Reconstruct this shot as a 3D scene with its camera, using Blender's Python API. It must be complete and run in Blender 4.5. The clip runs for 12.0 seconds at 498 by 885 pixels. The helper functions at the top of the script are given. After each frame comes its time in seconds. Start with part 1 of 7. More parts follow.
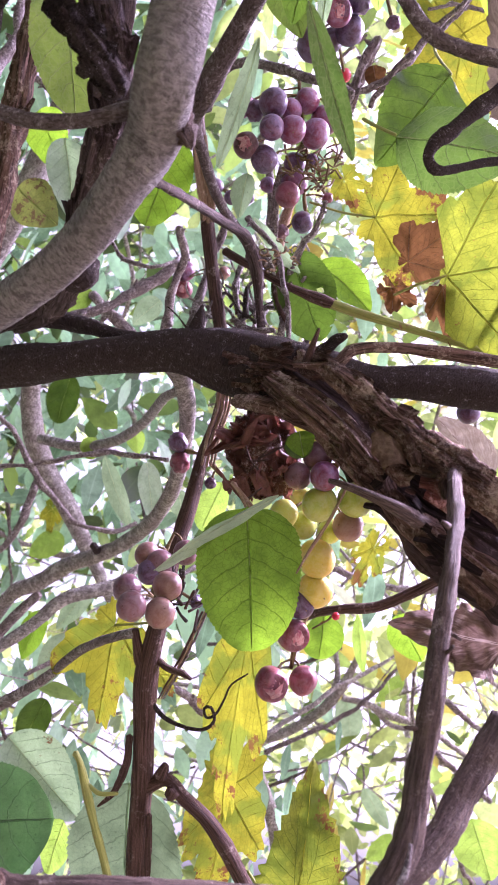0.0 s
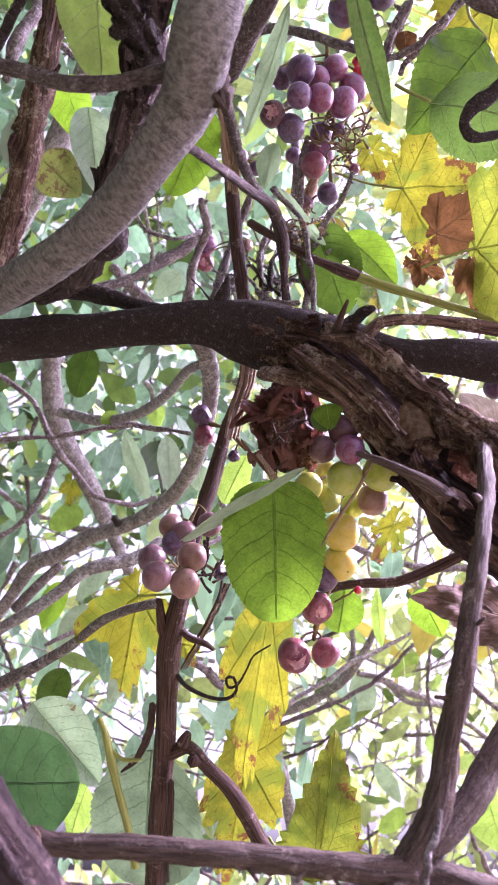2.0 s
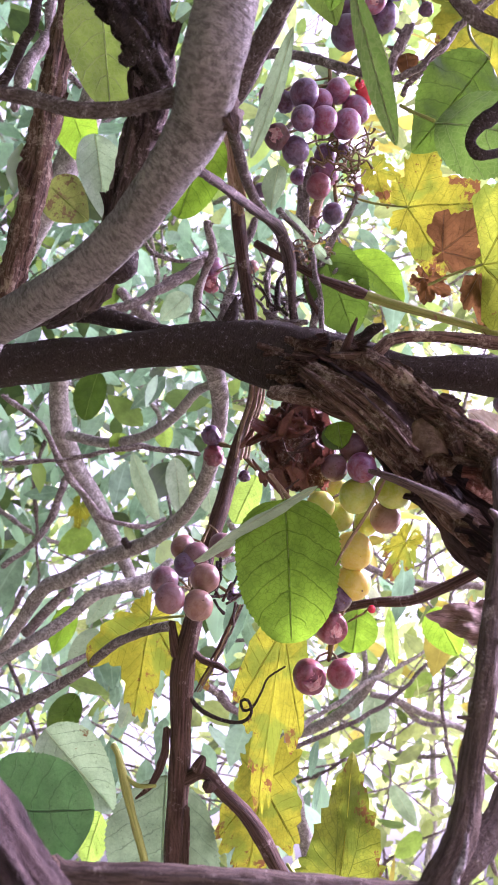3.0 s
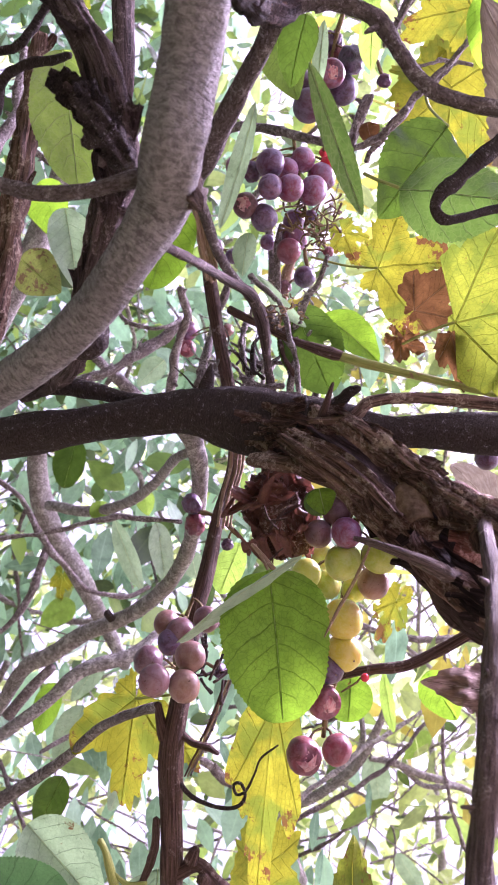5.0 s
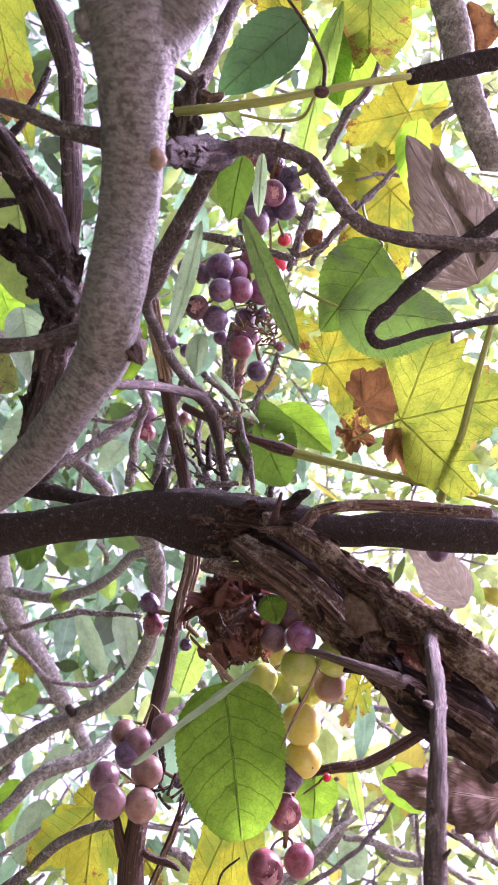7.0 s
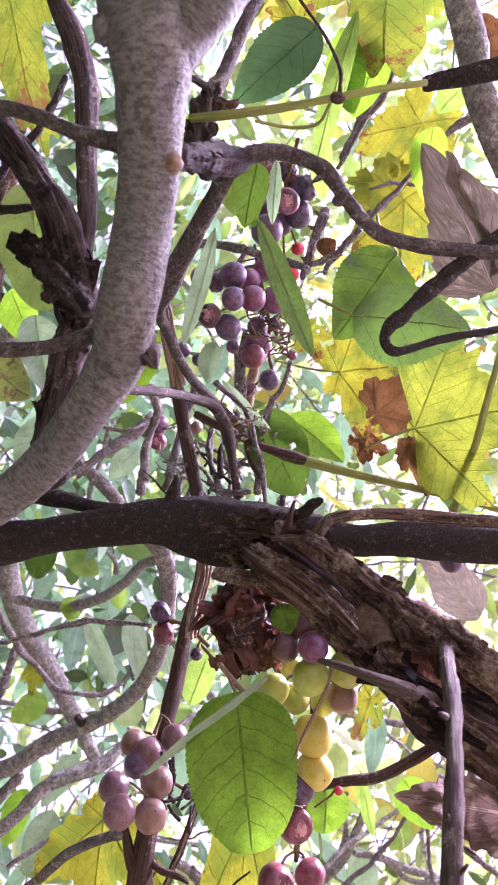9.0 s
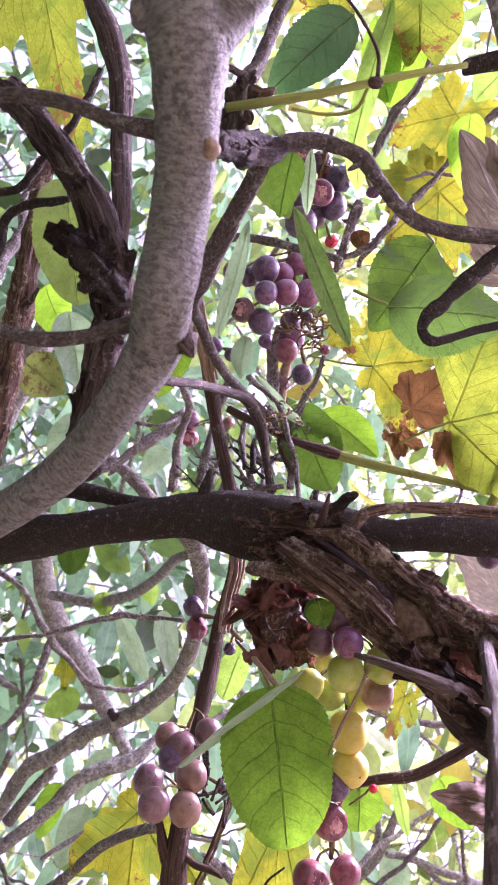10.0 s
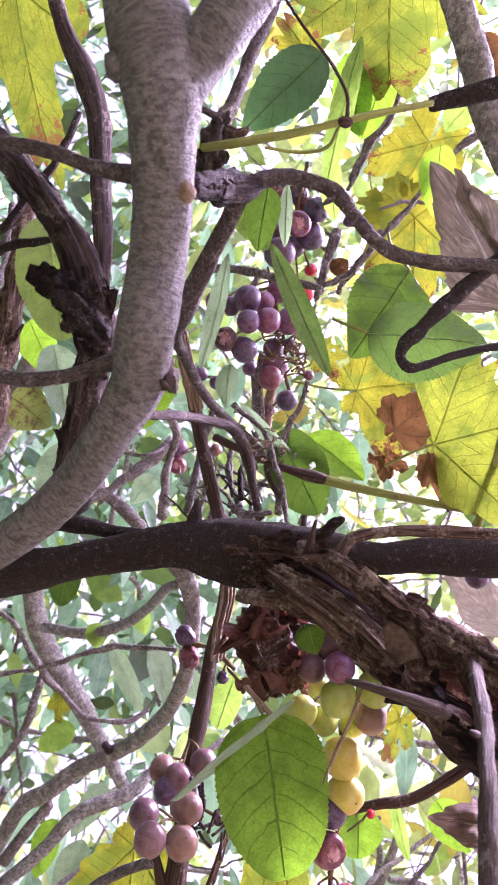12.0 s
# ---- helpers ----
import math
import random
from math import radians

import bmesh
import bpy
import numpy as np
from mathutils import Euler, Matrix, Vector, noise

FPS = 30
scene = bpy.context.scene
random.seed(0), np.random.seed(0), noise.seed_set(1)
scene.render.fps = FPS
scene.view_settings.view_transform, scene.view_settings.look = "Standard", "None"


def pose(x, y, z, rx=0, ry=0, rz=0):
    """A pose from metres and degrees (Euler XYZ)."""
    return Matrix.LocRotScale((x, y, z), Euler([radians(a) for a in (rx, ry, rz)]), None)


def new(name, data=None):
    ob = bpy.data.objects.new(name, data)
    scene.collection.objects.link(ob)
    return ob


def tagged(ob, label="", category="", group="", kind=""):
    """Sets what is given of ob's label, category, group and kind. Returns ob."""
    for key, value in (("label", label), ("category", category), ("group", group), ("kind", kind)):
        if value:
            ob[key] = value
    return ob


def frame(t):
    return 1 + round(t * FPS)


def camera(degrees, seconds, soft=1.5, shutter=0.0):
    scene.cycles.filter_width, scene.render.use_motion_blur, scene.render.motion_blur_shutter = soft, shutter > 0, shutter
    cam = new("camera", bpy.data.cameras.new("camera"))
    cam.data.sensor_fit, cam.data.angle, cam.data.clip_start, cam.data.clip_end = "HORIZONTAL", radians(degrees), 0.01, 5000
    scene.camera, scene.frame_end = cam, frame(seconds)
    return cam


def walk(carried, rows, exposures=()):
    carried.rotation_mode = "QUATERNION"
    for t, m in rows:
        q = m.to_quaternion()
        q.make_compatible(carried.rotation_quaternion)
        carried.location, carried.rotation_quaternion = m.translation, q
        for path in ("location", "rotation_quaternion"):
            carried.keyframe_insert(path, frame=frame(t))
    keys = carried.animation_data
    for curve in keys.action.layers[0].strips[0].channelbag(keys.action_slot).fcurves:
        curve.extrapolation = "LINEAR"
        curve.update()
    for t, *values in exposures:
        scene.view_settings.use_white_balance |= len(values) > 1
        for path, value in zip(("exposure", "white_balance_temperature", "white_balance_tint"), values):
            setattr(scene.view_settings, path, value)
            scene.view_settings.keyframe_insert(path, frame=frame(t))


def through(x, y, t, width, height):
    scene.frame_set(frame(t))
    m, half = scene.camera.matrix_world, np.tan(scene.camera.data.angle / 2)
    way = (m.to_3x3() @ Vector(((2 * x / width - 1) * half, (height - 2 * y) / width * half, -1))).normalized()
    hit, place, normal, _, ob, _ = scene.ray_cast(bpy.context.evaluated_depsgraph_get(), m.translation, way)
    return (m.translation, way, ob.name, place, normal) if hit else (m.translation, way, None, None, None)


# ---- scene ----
cam = camera(38.67, 12.0, soft=1.0)
ROWS = [
    (0, 0, 0, 1.3, 123, 0, 0),
    (0.5, -0.00357, 0.00286, 1.29846, 122.025, -0.042, 0.747),
    (1, -0.00732, 0.00485, 1.297, 120.189, -0.944, 1.595),
    (1.5, -0.0061, 0.00172, 1.29945, 121.055, -0.999, 1.308),
    (2, -0.00497, 0.00184, 1.2982, 121.224, -1.088, 0.656),
    (2.5, -0.00506, 0.00158, 1.29975, 122.962, -0.238, 0.807),
    (3, -0.00735, 0.00243, 1.29827, 122.844, -0.525, 1.547),
    (3.2, -0.01047, 0.00335, 1.29954, 122.908, -0.764, 2.319),
    (4.8, -0.00741, 0.00444, 1.30456, 126.898, 1.425, 2.38),
    (5, -0.00554, 0.004, 1.30685, 127.215, 2.314, 1.928),
    (5.5, -0.0018, -0.00123, 1.31096, 129.639, 4.623, 1.581),
    (6, 0.00033, -0.00497, 1.31477, 129.748, 4.341, 1.171),
    (6.5, 0.00133, -0.01236, 1.31892, 130.448, 4.78, 1.595),
    (6.7, 0.00348, -0.01544, 1.32061, 131.062, 5.149, 1.166),
    (8.3, 0.00366, -0.01356, 1.31967, 131.823, 4.911, 0.791),
    (8.5, 0.00249, -0.01304, 1.32026, 131.839, 4.69, 0.85),
    (9, 0.00221, -0.01322, 1.32039, 132.377, 4.293, 1.363),
    (9.5, -0.00244, -0.00837, 1.32204, 131.655, 2.603, 3.103),
    (10, -9e-05, -0.00992, 1.31977, 132.464, 2.714, 3.106),
    (10.5, 0.00119, -0.00962, 1.31814, 132.991, 3.508, 3.084),
    (11, 0.00204, -0.00913, 1.31615, 133.723, 4.256, 3.105),
    (11.5, 0.00587, -0.01285, 1.31713, 133.858, 4.76, 2.516),
    (12, 0.00192, -0.01416, 1.31938, 134.292, 4.555, 3.703),
]
EXPOSURES = [(0.0, 1.47, 5660, 58), (12.0, 1.47, 5660, 58)]
cam.data.dof.use_dof, cam.data.dof.focus_distance, cam.data.dof.aperture_fstop = True, 0.30, 46.0
walk(cam, [(t, pose(x, y, z, rx, ry, rz)) for t, x, y, z, rx, ry, rz in ROWS], EXPOSURES)

# ---------------------------------------------------------------- light
world = bpy.data.worlds.new("world")
scene.world = world
world.use_nodes = True
wn = world.node_tree.nodes
sky = wn.new("ShaderNodeTexSky")
sky.sky_type = "NISHITA"
sky.sun_disc = False
sky.sun_elevation = radians(42)
sky.sun_rotation = radians(72)
sky.air_density, sky.dust_density, sky.ozone_density = 1.0, 6.0, 0.6
wn["Background"].inputs["Strength"].default_value = 0.145
veil = wn.new("ShaderNodeHueSaturation")      # a thin white overcast takes most of the blue out
veil.inputs["Saturation"].default_value = 0.12
veil.inputs["Value"].default_value = 1.25
world.node_tree.links.new(sky.outputs[0], veil.inputs["Color"])
world.node_tree.links.new(veil.outputs[0], wn["Background"].inputs[0])
sun = new("sun", bpy.data.lights.new("sun", "SUN"))
sun.data.energy, sun.data.angle, sun.data.color = 7.0, radians(18), (1.0, 0.97, 0.93)
sun.rotation_euler = (radians(48), 0, radians(108))
tagged(sun, kind="structure")

FRONT = Vector((0.0, -0.839, -0.545))      # towards the open side of the thicket


# ---------------------------------------------------------------- node helpers
class Nodes:
    def __init__(self, name):
        self.m = bpy.data.materials.new(name)
        self.m.use_nodes = True
        self.t = self.m.node_tree
        self.t.nodes.clear()
        self.out = self.t.nodes.new("ShaderNodeOutputMaterial")

    def node(self, kind, **inputs):
        n = self.t.nodes.new(kind)
        for key, value in inputs.items():
            self.put(n, key.replace("_", " "), value)
        return n

    def put(self, n, key, value):
        socket = n.inputs[int(key)] if key.isdigit() else n.inputs[key]
        if isinstance(value, bpy.types.NodeSocket):
            self.t.links.new(value, socket)
        elif isinstance(value, tuple) and len(value) == 3 and socket.type == "RGBA":
            socket.default_value = (*value, 1.0)
        else:
            socket.default_value = value

    def math(self, op, a, b=0.0, c=0.0):
        n = self.t.nodes.new("ShaderNodeMath")
        n.operation = op
        for i, v in enumerate((a, b, c)):
            self.put(n, str(i), v)
        return n.outputs[0]

    def noise(self, vector, scale, detail=4.0, rough=0.6, distort=0.0):
        n = self.node("ShaderNodeTexNoise", Vector=vector, Scale=scale, Detail=detail, Roughness=rough, Distortion=distort)
        return n.outputs["Fac"]

    def ramp(self, value, lo, hi, smooth=True):
        n = self.t.nodes.new("ShaderNodeMapRange")
        n.interpolation_type = "SMOOTHSTEP" if smooth else "LINEAR"
        self.put(n, "0", value)
        n.inputs[1].default_value, n.inputs[2].default_value = lo, hi
        return n.outputs[0]

    def mix(self, fac, a, b):
        n = self.t.nodes.new("ShaderNodeMix")
        n.data_type = "RGBA"
        self.put(n, "0", fac)
        self.put(n, "6", a)
        self.put(n, "7", b)
        return n.outputs[2]

    def scaled(self, vector, s):
        n = self.t.nodes.new("ShaderNodeVectorMath")
        n.operation = "MULTIPLY"
        self.put(n, "0", vector)
        n.inputs[1].default_value = s
        return n.outputs[0]

    def coords(self):
        c = self.t.nodes.new("ShaderNodeTexCoord")
        return c.outputs["Object"], c.outputs["UV"]

    def random(self):
        return self.t.nodes.new("ShaderNodeObjectInfo").outputs["Random"]

    def bump(self, height, strength, distance):
        return self.node("ShaderNodeBump", Height=height, Strength=strength, Distance=distance).outputs[0]

    def principled(self, **inputs):
        n = self.node("ShaderNodeBsdfPrincipled")
        for key, value in inputs.items():
            self.put(n, key.replace("_", " "), value)
        return n.outputs[0]

    def done(self, shader):
        self.t.links.new(shader, self.out.inputs["Surface"])
        return self.m


def bark_mat(name, dark, mid, pale, pale_at=0.6, along=0.12, grain=420.0, bump=0.5, rough=0.85, patch=70.0, pits=0.5, speckle=420.0, soft=0.05):
    """Bark: fibres along the stem (uv.y is metres along it, uv.x metres round it), patches, dark pits and lichen specks."""
    n = Nodes(name)
    ob, uv = n.coords()
    fib = n.noise(n.scaled(uv, (1.0, along, 1.0)), grain, 6.0, 0.72, 0.4)
    big = n.noise(ob, patch, 5.0, 0.65)
    fine = n.noise(ob, 1300.0, 4.0, 0.75)
    speck = n.noise(ob, speckle, 5.0, 0.8)
    col = n.mix(n.ramp(fib, 0.36, 0.64), dark, mid)
    col = n.mix(n.math("MULTIPLY", n.ramp(big, 0.42, 0.7), 0.5), col, tuple(0.5 * (p + q) for p, q in zip(mid, dark)))
    where = n.math("ADD", n.math("MULTIPLY", big, 0.45), n.math("MULTIPLY", speck, 0.55))
    col = n.mix(n.ramp(where, pale_at - soft, pale_at + soft), col, pale)
    col = n.mix(n.math("MULTIPLY", n.ramp(fine, 0.5, 0.68), pits), col, tuple(0.5 * x for x in dark))
    h = n.math("ADD", fib, n.math("MULTIPLY", fine, 0.55))
    h = n.math("ADD", h, n.math("MULTIPLY", speck, 0.6))
    return n.done(n.principled(Base_Color=col, Roughness=rough, Specular_IOR_Level=0.22, Normal=n.bump(h, bump, 0.003)))


def smooth_bark_mat(name, dark, mid, pale):
    """Smooth young bark: pale skin, fine rings round the stem, soft dark mottles that come in patches, small pores."""
    n = Nodes(name)
    ob, uv = n.coords()
    patch = n.noise(ob, 45.0, 3.0, 0.6)
    rings = n.noise(n.scaled(uv, (0.5, 1.9, 1.0)), 520.0, 4.0, 0.65, 0.5)
    mottle = n.noise(ob, 330.0, 5.0, 0.7)
    pores = n.noise(ob, 1100.0, 3.0, 0.7)
    col = n.mix(n.ramp(n.math("ADD", n.math("MULTIPLY", patch, 0.5), n.math("MULTIPLY", rings, 0.5)), 0.38, 0.62), mid, pale)
    col = n.mix(n.math("MULTIPLY", n.ramp(rings, 0.54, 0.38), 0.4), col, dark)
    where = n.math("ADD", mottle, n.math("MULTIPLY", n.math("SUBTRACT", patch, 0.5), 0.55))
    col = n.mix(n.math("MULTIPLY", n.ramp(where, 0.50, 0.68), 0.75), col, dark)
    col = n.mix(n.math("MULTIPLY", n.ramp(pores, 0.56, 0.68), 0.5), col, tuple(0.55 * x for x in dark))
    h = n.math("ADD", n.math("MULTIPLY", rings, 0.9), n.math("MULTIPLY", pores, 0.5))
    h = n.math("ADD", h, n.math("MULTIPLY", mottle, 0.5))
    return n.done(n.principled(Base_Color=col, Roughness=0.7, Specular_IOR_Level=0.3, Normal=n.bump(h, 0.9, 0.0022)))


def leaf_mat(name, c1, c2, vein, through_col, through=0.45, spots=(0.16, 0.07, 0.025), spot_at=0.72, rough=0.42, pinnate=7.0, vein_amount=0.45, gloss=0.4, edge=0.0, blotch=None):
    """A thin leaf: two tones, side veins off the midrib (uv.x along it 0..1, uv.y across -1..1), a fine net, brown spots and a withered edge; light comes through."""
    n = Nodes(name)
    ob, uv = n.coords()
    sep = n.node("ShaderNodeSeparateXYZ", Vector=uv)
    s, v = sep.outputs[0], n.math("ABSOLUTE", sep.outputs[1])
    rnd = n.random()
    big = n.noise(ob, 75.0, 5.0, 0.65)
    fine = n.noise(ob, 700.0, 4.0, 0.75)
    tone = n.math("ADD", n.ramp(big, 0.32, 0.68), n.math("MULTIPLY", n.math("SUBTRACT", rnd, 0.5), 0.5))
    tone = n.math("ADD", tone, n.math("MULTIPLY", n.math("SUBTRACT", fine, 0.5), 0.9))
    col = n.mix(tone, c1, c2)
    warped = n.node("ShaderNodeTexNoise", Vector=ob, Scale=160.0, Detail=2.0)
    bent = n.t.nodes.new("ShaderNodeVectorMath")
    bent.operation = "MULTIPLY_ADD"
    n.put(bent, "0", warped.outputs["Color"])
    bent.inputs[1].default_value = (0.006, 0.006, 0.006)
    n.put(bent, "2", ob)
    cells = n.node("ShaderNodeTexVoronoi", Vector=bent.outputs[0], Scale=430.0)
    cells.feature = "DISTANCE_TO_EDGE"
    net = n.ramp(cells.outputs["Distance"], 0.10, 0.02)
    warp = n.math("MULTIPLY", n.math("SUBTRACT", n.noise(ob, 90.0, 3.0), 0.5), 0.7)
    if pinnate:
        p = n.math("FRACT", n.math("ADD", n.math("SUBTRACT", n.math("MULTIPLY", s, pinnate), n.math("MULTIPLY", n.math("POWER", v, 1.35), 1.5)), warp))
        side = n.math("MULTIPLY", n.ramp(n.math("ABSOLUTE", n.math("SUBTRACT", p, 0.5)), 0.05, 0.012), n.ramp(s, 0.93, 0.80))
        mid = n.math("MULTIPLY", n.ramp(v, 0.04, 0.012), 0.6)
        veins = n.math("MAXIMUM", mid, n.math("MULTIPLY", side, 0.75))
    else:
        # three pairs of main veins from the stalk, each with side veins in its own sector
        px = n.math("MULTIPLY", n.math("ABSOLUTE", s), 1.3)
        py = n.math("ADD", sep.outputs[1], n.math("MULTIPLY", warp, 0.035))
        lines = []
        for a in (90, 32, -24):
            c, d = math.cos(radians(a)), math.sin(radians(a))
            along = n.math("ADD", n.math("MULTIPLY", px, c), n.math("MULTIPLY", py, d))
            across = n.math("ABSOLUTE", n.math("SUBTRACT", n.math("MULTIPLY", px, d), n.math("MULTIPLY", py, c)))
            cost = n.math("ADD", across, n.math("MULTIPLY", n.math("LESS_THAN", along, 0.0), 9.0))
            lines.append((along, across, cost))
        least = n.math("MINIMUM", n.math("MINIMUM", lines[0][2], lines[1][2]), lines[2][2])
        veins = n.ramp(least, 0.012, 0.004)
        for along, across, cost in lines:
            p = n.math("FRACT", n.math("ADD", n.math("SUBTRACT", n.math("MULTIPLY", along, 7.5), n.math("MULTIPLY", across, 6.5)), warp))
            side = n.ramp(n.math("ABSOLUTE", n.math("SUBTRACT", p, 0.5)), 0.06, 0.015)
            mine = n.math("LESS_THAN", cost, n.math("ADD", least, 0.0005))
            veins = n.math("MAXIMUM", veins, n.math("MULTIPLY", n.math("MULTIPLY", side, mine), 0.6))
    relief = veins
    veins = n.math("MAXIMUM", veins, n.math("MULTIPLY", net, 0.38))
    col = n.mix(n.math("MULTIPLY", veins, vein_amount), col, vein)
    dots = n.ramp(n.noise(ob, 420.0, 3.0, 0.7), 0.60, 0.70)
    col = n.mix(n.math("MULTIPLY", dots, 0.45), col, tuple(0.35 * x for x in c1))
    spot = n.noise(ob, 190.0, 6.0, 0.75)
    shift = n.math("ADD", spot, n.math("MULTIPLY", n.math("SUBTRACT", n.noise(ob, 30.0, 2.0), 0.5), 0.5))
    if edge:
        far = n.node("ShaderNodeVectorMath", **{"0": uv})
        far.operation = "LENGTH"
        shift = n.math("ADD", shift, n.math("MULTIPLY", n.ramp(far.outputs["Value"], 0.45, 1.0), edge))
    brown = n.ramp(shift, spot_at, spot_at + 0.04)
    col = n.mix(brown, col, spots)
    bright = n.mix(tone, tuple(0.72 * x for x in through_col), through_col)
    if blotch:
        patch = n.ramp(n.noise(ob, 48.0, 4.0, 0.6), 0.48, 0.62)
        bright = n.mix(patch, bright, blotch)
        col = n.mix(n.math("MULTIPLY", patch, 0.6), col, tuple(0.6 * x for x in blotch))
    tcol = n.mix(n.math("MULTIPLY", veins, 0.85), bright, tuple(0.42 * x for x in through_col))
    tcol = n.mix(n.math("MULTIPLY", dots, 0.4), tcol, tuple(0.3 * x for x in through_col))
    tcol = n.mix(brown, tcol, tuple(1.1 * x for x in spots))
    h = n.math("SUBTRACT", n.math("MULTIPLY", n.noise(ob, 240.0, 3.0), 0.6), relief)
    nor = n.bump(h, 0.45, 0.0012)
    top = n.principled(Base_Color=col, Roughness=rough, Specular_IOR_Level=gloss, Normal=nor)
    thin = n.node("ShaderNodeBsdfTranslucent", Color=tcol, Normal=nor)
    mixer = n.node("ShaderNodeMixShader", Fac=through)
    n.t.links.new(top, mixer.inputs[1])
    n.t.links.new(thin.outputs[0], mixer.inputs[2])
    return n.done(mixer.outputs[0])


def crowd_mat(name, c1, c2, through_col, through=0.5):
    """Far leaves in one mesh: tone by leaf, its range standing for sun and shade."""
    n = Nodes(name)
    ob, uv = n.coords()
    rnd = n.t.nodes.new("ShaderNodeNewGeometry").outputs["Random Per Island"]
    tone = n.math("ADD", rnd, n.math("MULTIPLY", n.math("SUBTRACT", n.noise(ob, 55.0, 5.0, 0.7), 0.5), 1.6))
    sep = n.node("ShaderNodeSeparateXYZ", Vector=uv)
    mid = n.ramp(n.math("ABSOLUTE", sep.outputs[1]), 0.1, 0.02)
    col = n.mix(n.math("MULTIPLY", mid, 0.4), n.mix(tone, c1, c2), tuple(min(1.0, 1.4 * x) for x in c2))
    top = n.principled(Base_Color=col, Roughness=n.math("ADD", 0.28, n.math("MULTIPLY", rnd, 0.35)), Specular_IOR_Level=0.55)
    thin = n.node("ShaderNodeBsdfTranslucent", Color=n.mix(tone, tuple(0.3 * x for x in through_col), through_col))
    mixer = n.node("ShaderNodeMixShader", Fac=through)
    n.t.links.new(top, mixer.inputs[1])
    n.t.links.new(thin.outputs[0], mixer.inputs[2])
    return n.done(mixer.outputs[0])


def dry_leaf_mat(name, dark, mid, pale):
    """A dead leaf: fibres and creases fanning from the midrib, pale worn streaks, dark stains."""
    n = Nodes(name)
    ob, uv = n.coords()
    sep = n.node("ShaderNodeSeparateXYZ", Vector=uv)
    fan = n.math("SUBTRACT", sep.outputs[0], n.math("MULTIPLY", n.math("ABSOLUTE", sep.outputs[1]), 0.45))
    comb = n.node("ShaderNodeCombineXYZ", X=n.math("MULTIPLY", fan, 17.0), Y=n.math("MULTIPLY", sep.outputs[1], 5.0))
    fib = n.noise(comb.outputs[0], 1.0, 6.0, 0.7, 0.8)
    big = n.noise(ob, 60.0, 4.0, 0.6)
    fine = n.noise(ob, 900.0, 4.0, 0.7)
    col = n.mix(n.ramp(fib, 0.35, 0.65), dark, mid)
    col = n.mix(n.ramp(n.math("ADD", n.math("MULTIPLY", fib, 0.5), n.math("MULTIPLY", big, 0.5)), 0.53, 0.66), col, pale)
    col = n.mix(n.math("MULTIPLY", n.ramp(fine, 0.55, 0.7), 0.5), col, tuple(0.6 * x for x in dark))
    col = n.mix(n.ramp(n.math("ABSOLUTE", sep.outputs[1]), 0.05, 0.02), col, pale)
    nor = n.bump(n.math("ADD", fib, n.math("MULTIPLY", fine, 0.3)), 0.9, 0.0016)
    mixer = n.node("ShaderNodeMixShader", Fac=0.14)
    n.t.links.new(n.principled(Base_Color=col, Roughness=0.85, Specular_IOR_Level=0.2, Normal=nor), mixer.inputs[1])
    n.t.links.new(n.node("ShaderNodeBsdfTranslucent", Color=col, Normal=nor).outputs[0], mixer.inputs[2])
    return n.done(mixer.outputs[0])


def grape_mat(name, c1, c2, bloom, bloom_amount=0.5, rough=0.38, soft=0.15, speck=(0.08, 0.03, 0.02), speck_at=0.7):
    n = Nodes(name)
    ob, uv = n.coords()
    rnd = n.random()
    place = n.t.nodes.new("ShaderNodeVectorMath")
    place.operation = "ADD"
    n.put(place, "0", ob)
    n.put(place, "1", rnd)
    ob = place.outputs[0]
    big = n.noise(ob, 130.0, 4.0, 0.6)
    wax = n.noise(ob, 190.0, 6.0, 0.75, 0.6)
    fine = n.noise(ob, 900.0, 4.0, 0.7)
    tone = n.math("ADD", n.ramp(big, 0.3, 0.7), n.math("MULTIPLY", n.math("SUBTRACT", rnd, 0.5), 0.9))
    col = n.mix(tone, c1, c2)
    wax2 = n.math("ADD", n.math("MULTIPLY", wax, 0.75), n.math("MULTIPLY", fine, 0.25))
    mask = n.math("MULTIPLY", n.ramp(wax2, 0.38, 0.62), bloom_amount)
    col = n.mix(mask, col, bloom)
    dots = n.noise(ob, 700.0, 2.0, 0.5)
    col = n.mix(n.ramp(dots, speck_at, speck_at + 0.04), col, speck)
    rg = n.math("ADD", n.math("MULTIPLY", mask, 0.2), rough)
    return n.done(n.principled(Base_Color=col, Roughness=rg, Specular_IOR_Level=0.5, Subsurface_Weight=soft, Subsurface_Radius=(0.004, 0.002, 0.001),
                               Subsurface_Scale=1.0, Normal=n.bump(n.math("ADD", big, n.math("MULTIPLY", fine, 0.2)), 0.25, 0.0012)))


def plain_mat(name, c1, c2, rough=0.7, scale=300.0, bump=0.3):
    n = Nodes(name)
    ob, uv = n.coords()
    a = n.noise(ob, scale, 5.0, 0.7)
    b = n.noise(ob, scale * 0.15, 3.0, 0.6)
    col = n.mix(n.ramp(n.math("ADD", n.math("MULTIPLY", a, 0.5), n.math("MULTIPLY", b, 0.5)), 0.35, 0.65), c1, c2)
    return n.done(n.principled(Base_Color=col, Roughness=rough, Specular_IOR_Level=0.3, Normal=n.bump(a, bump, 0.001)))


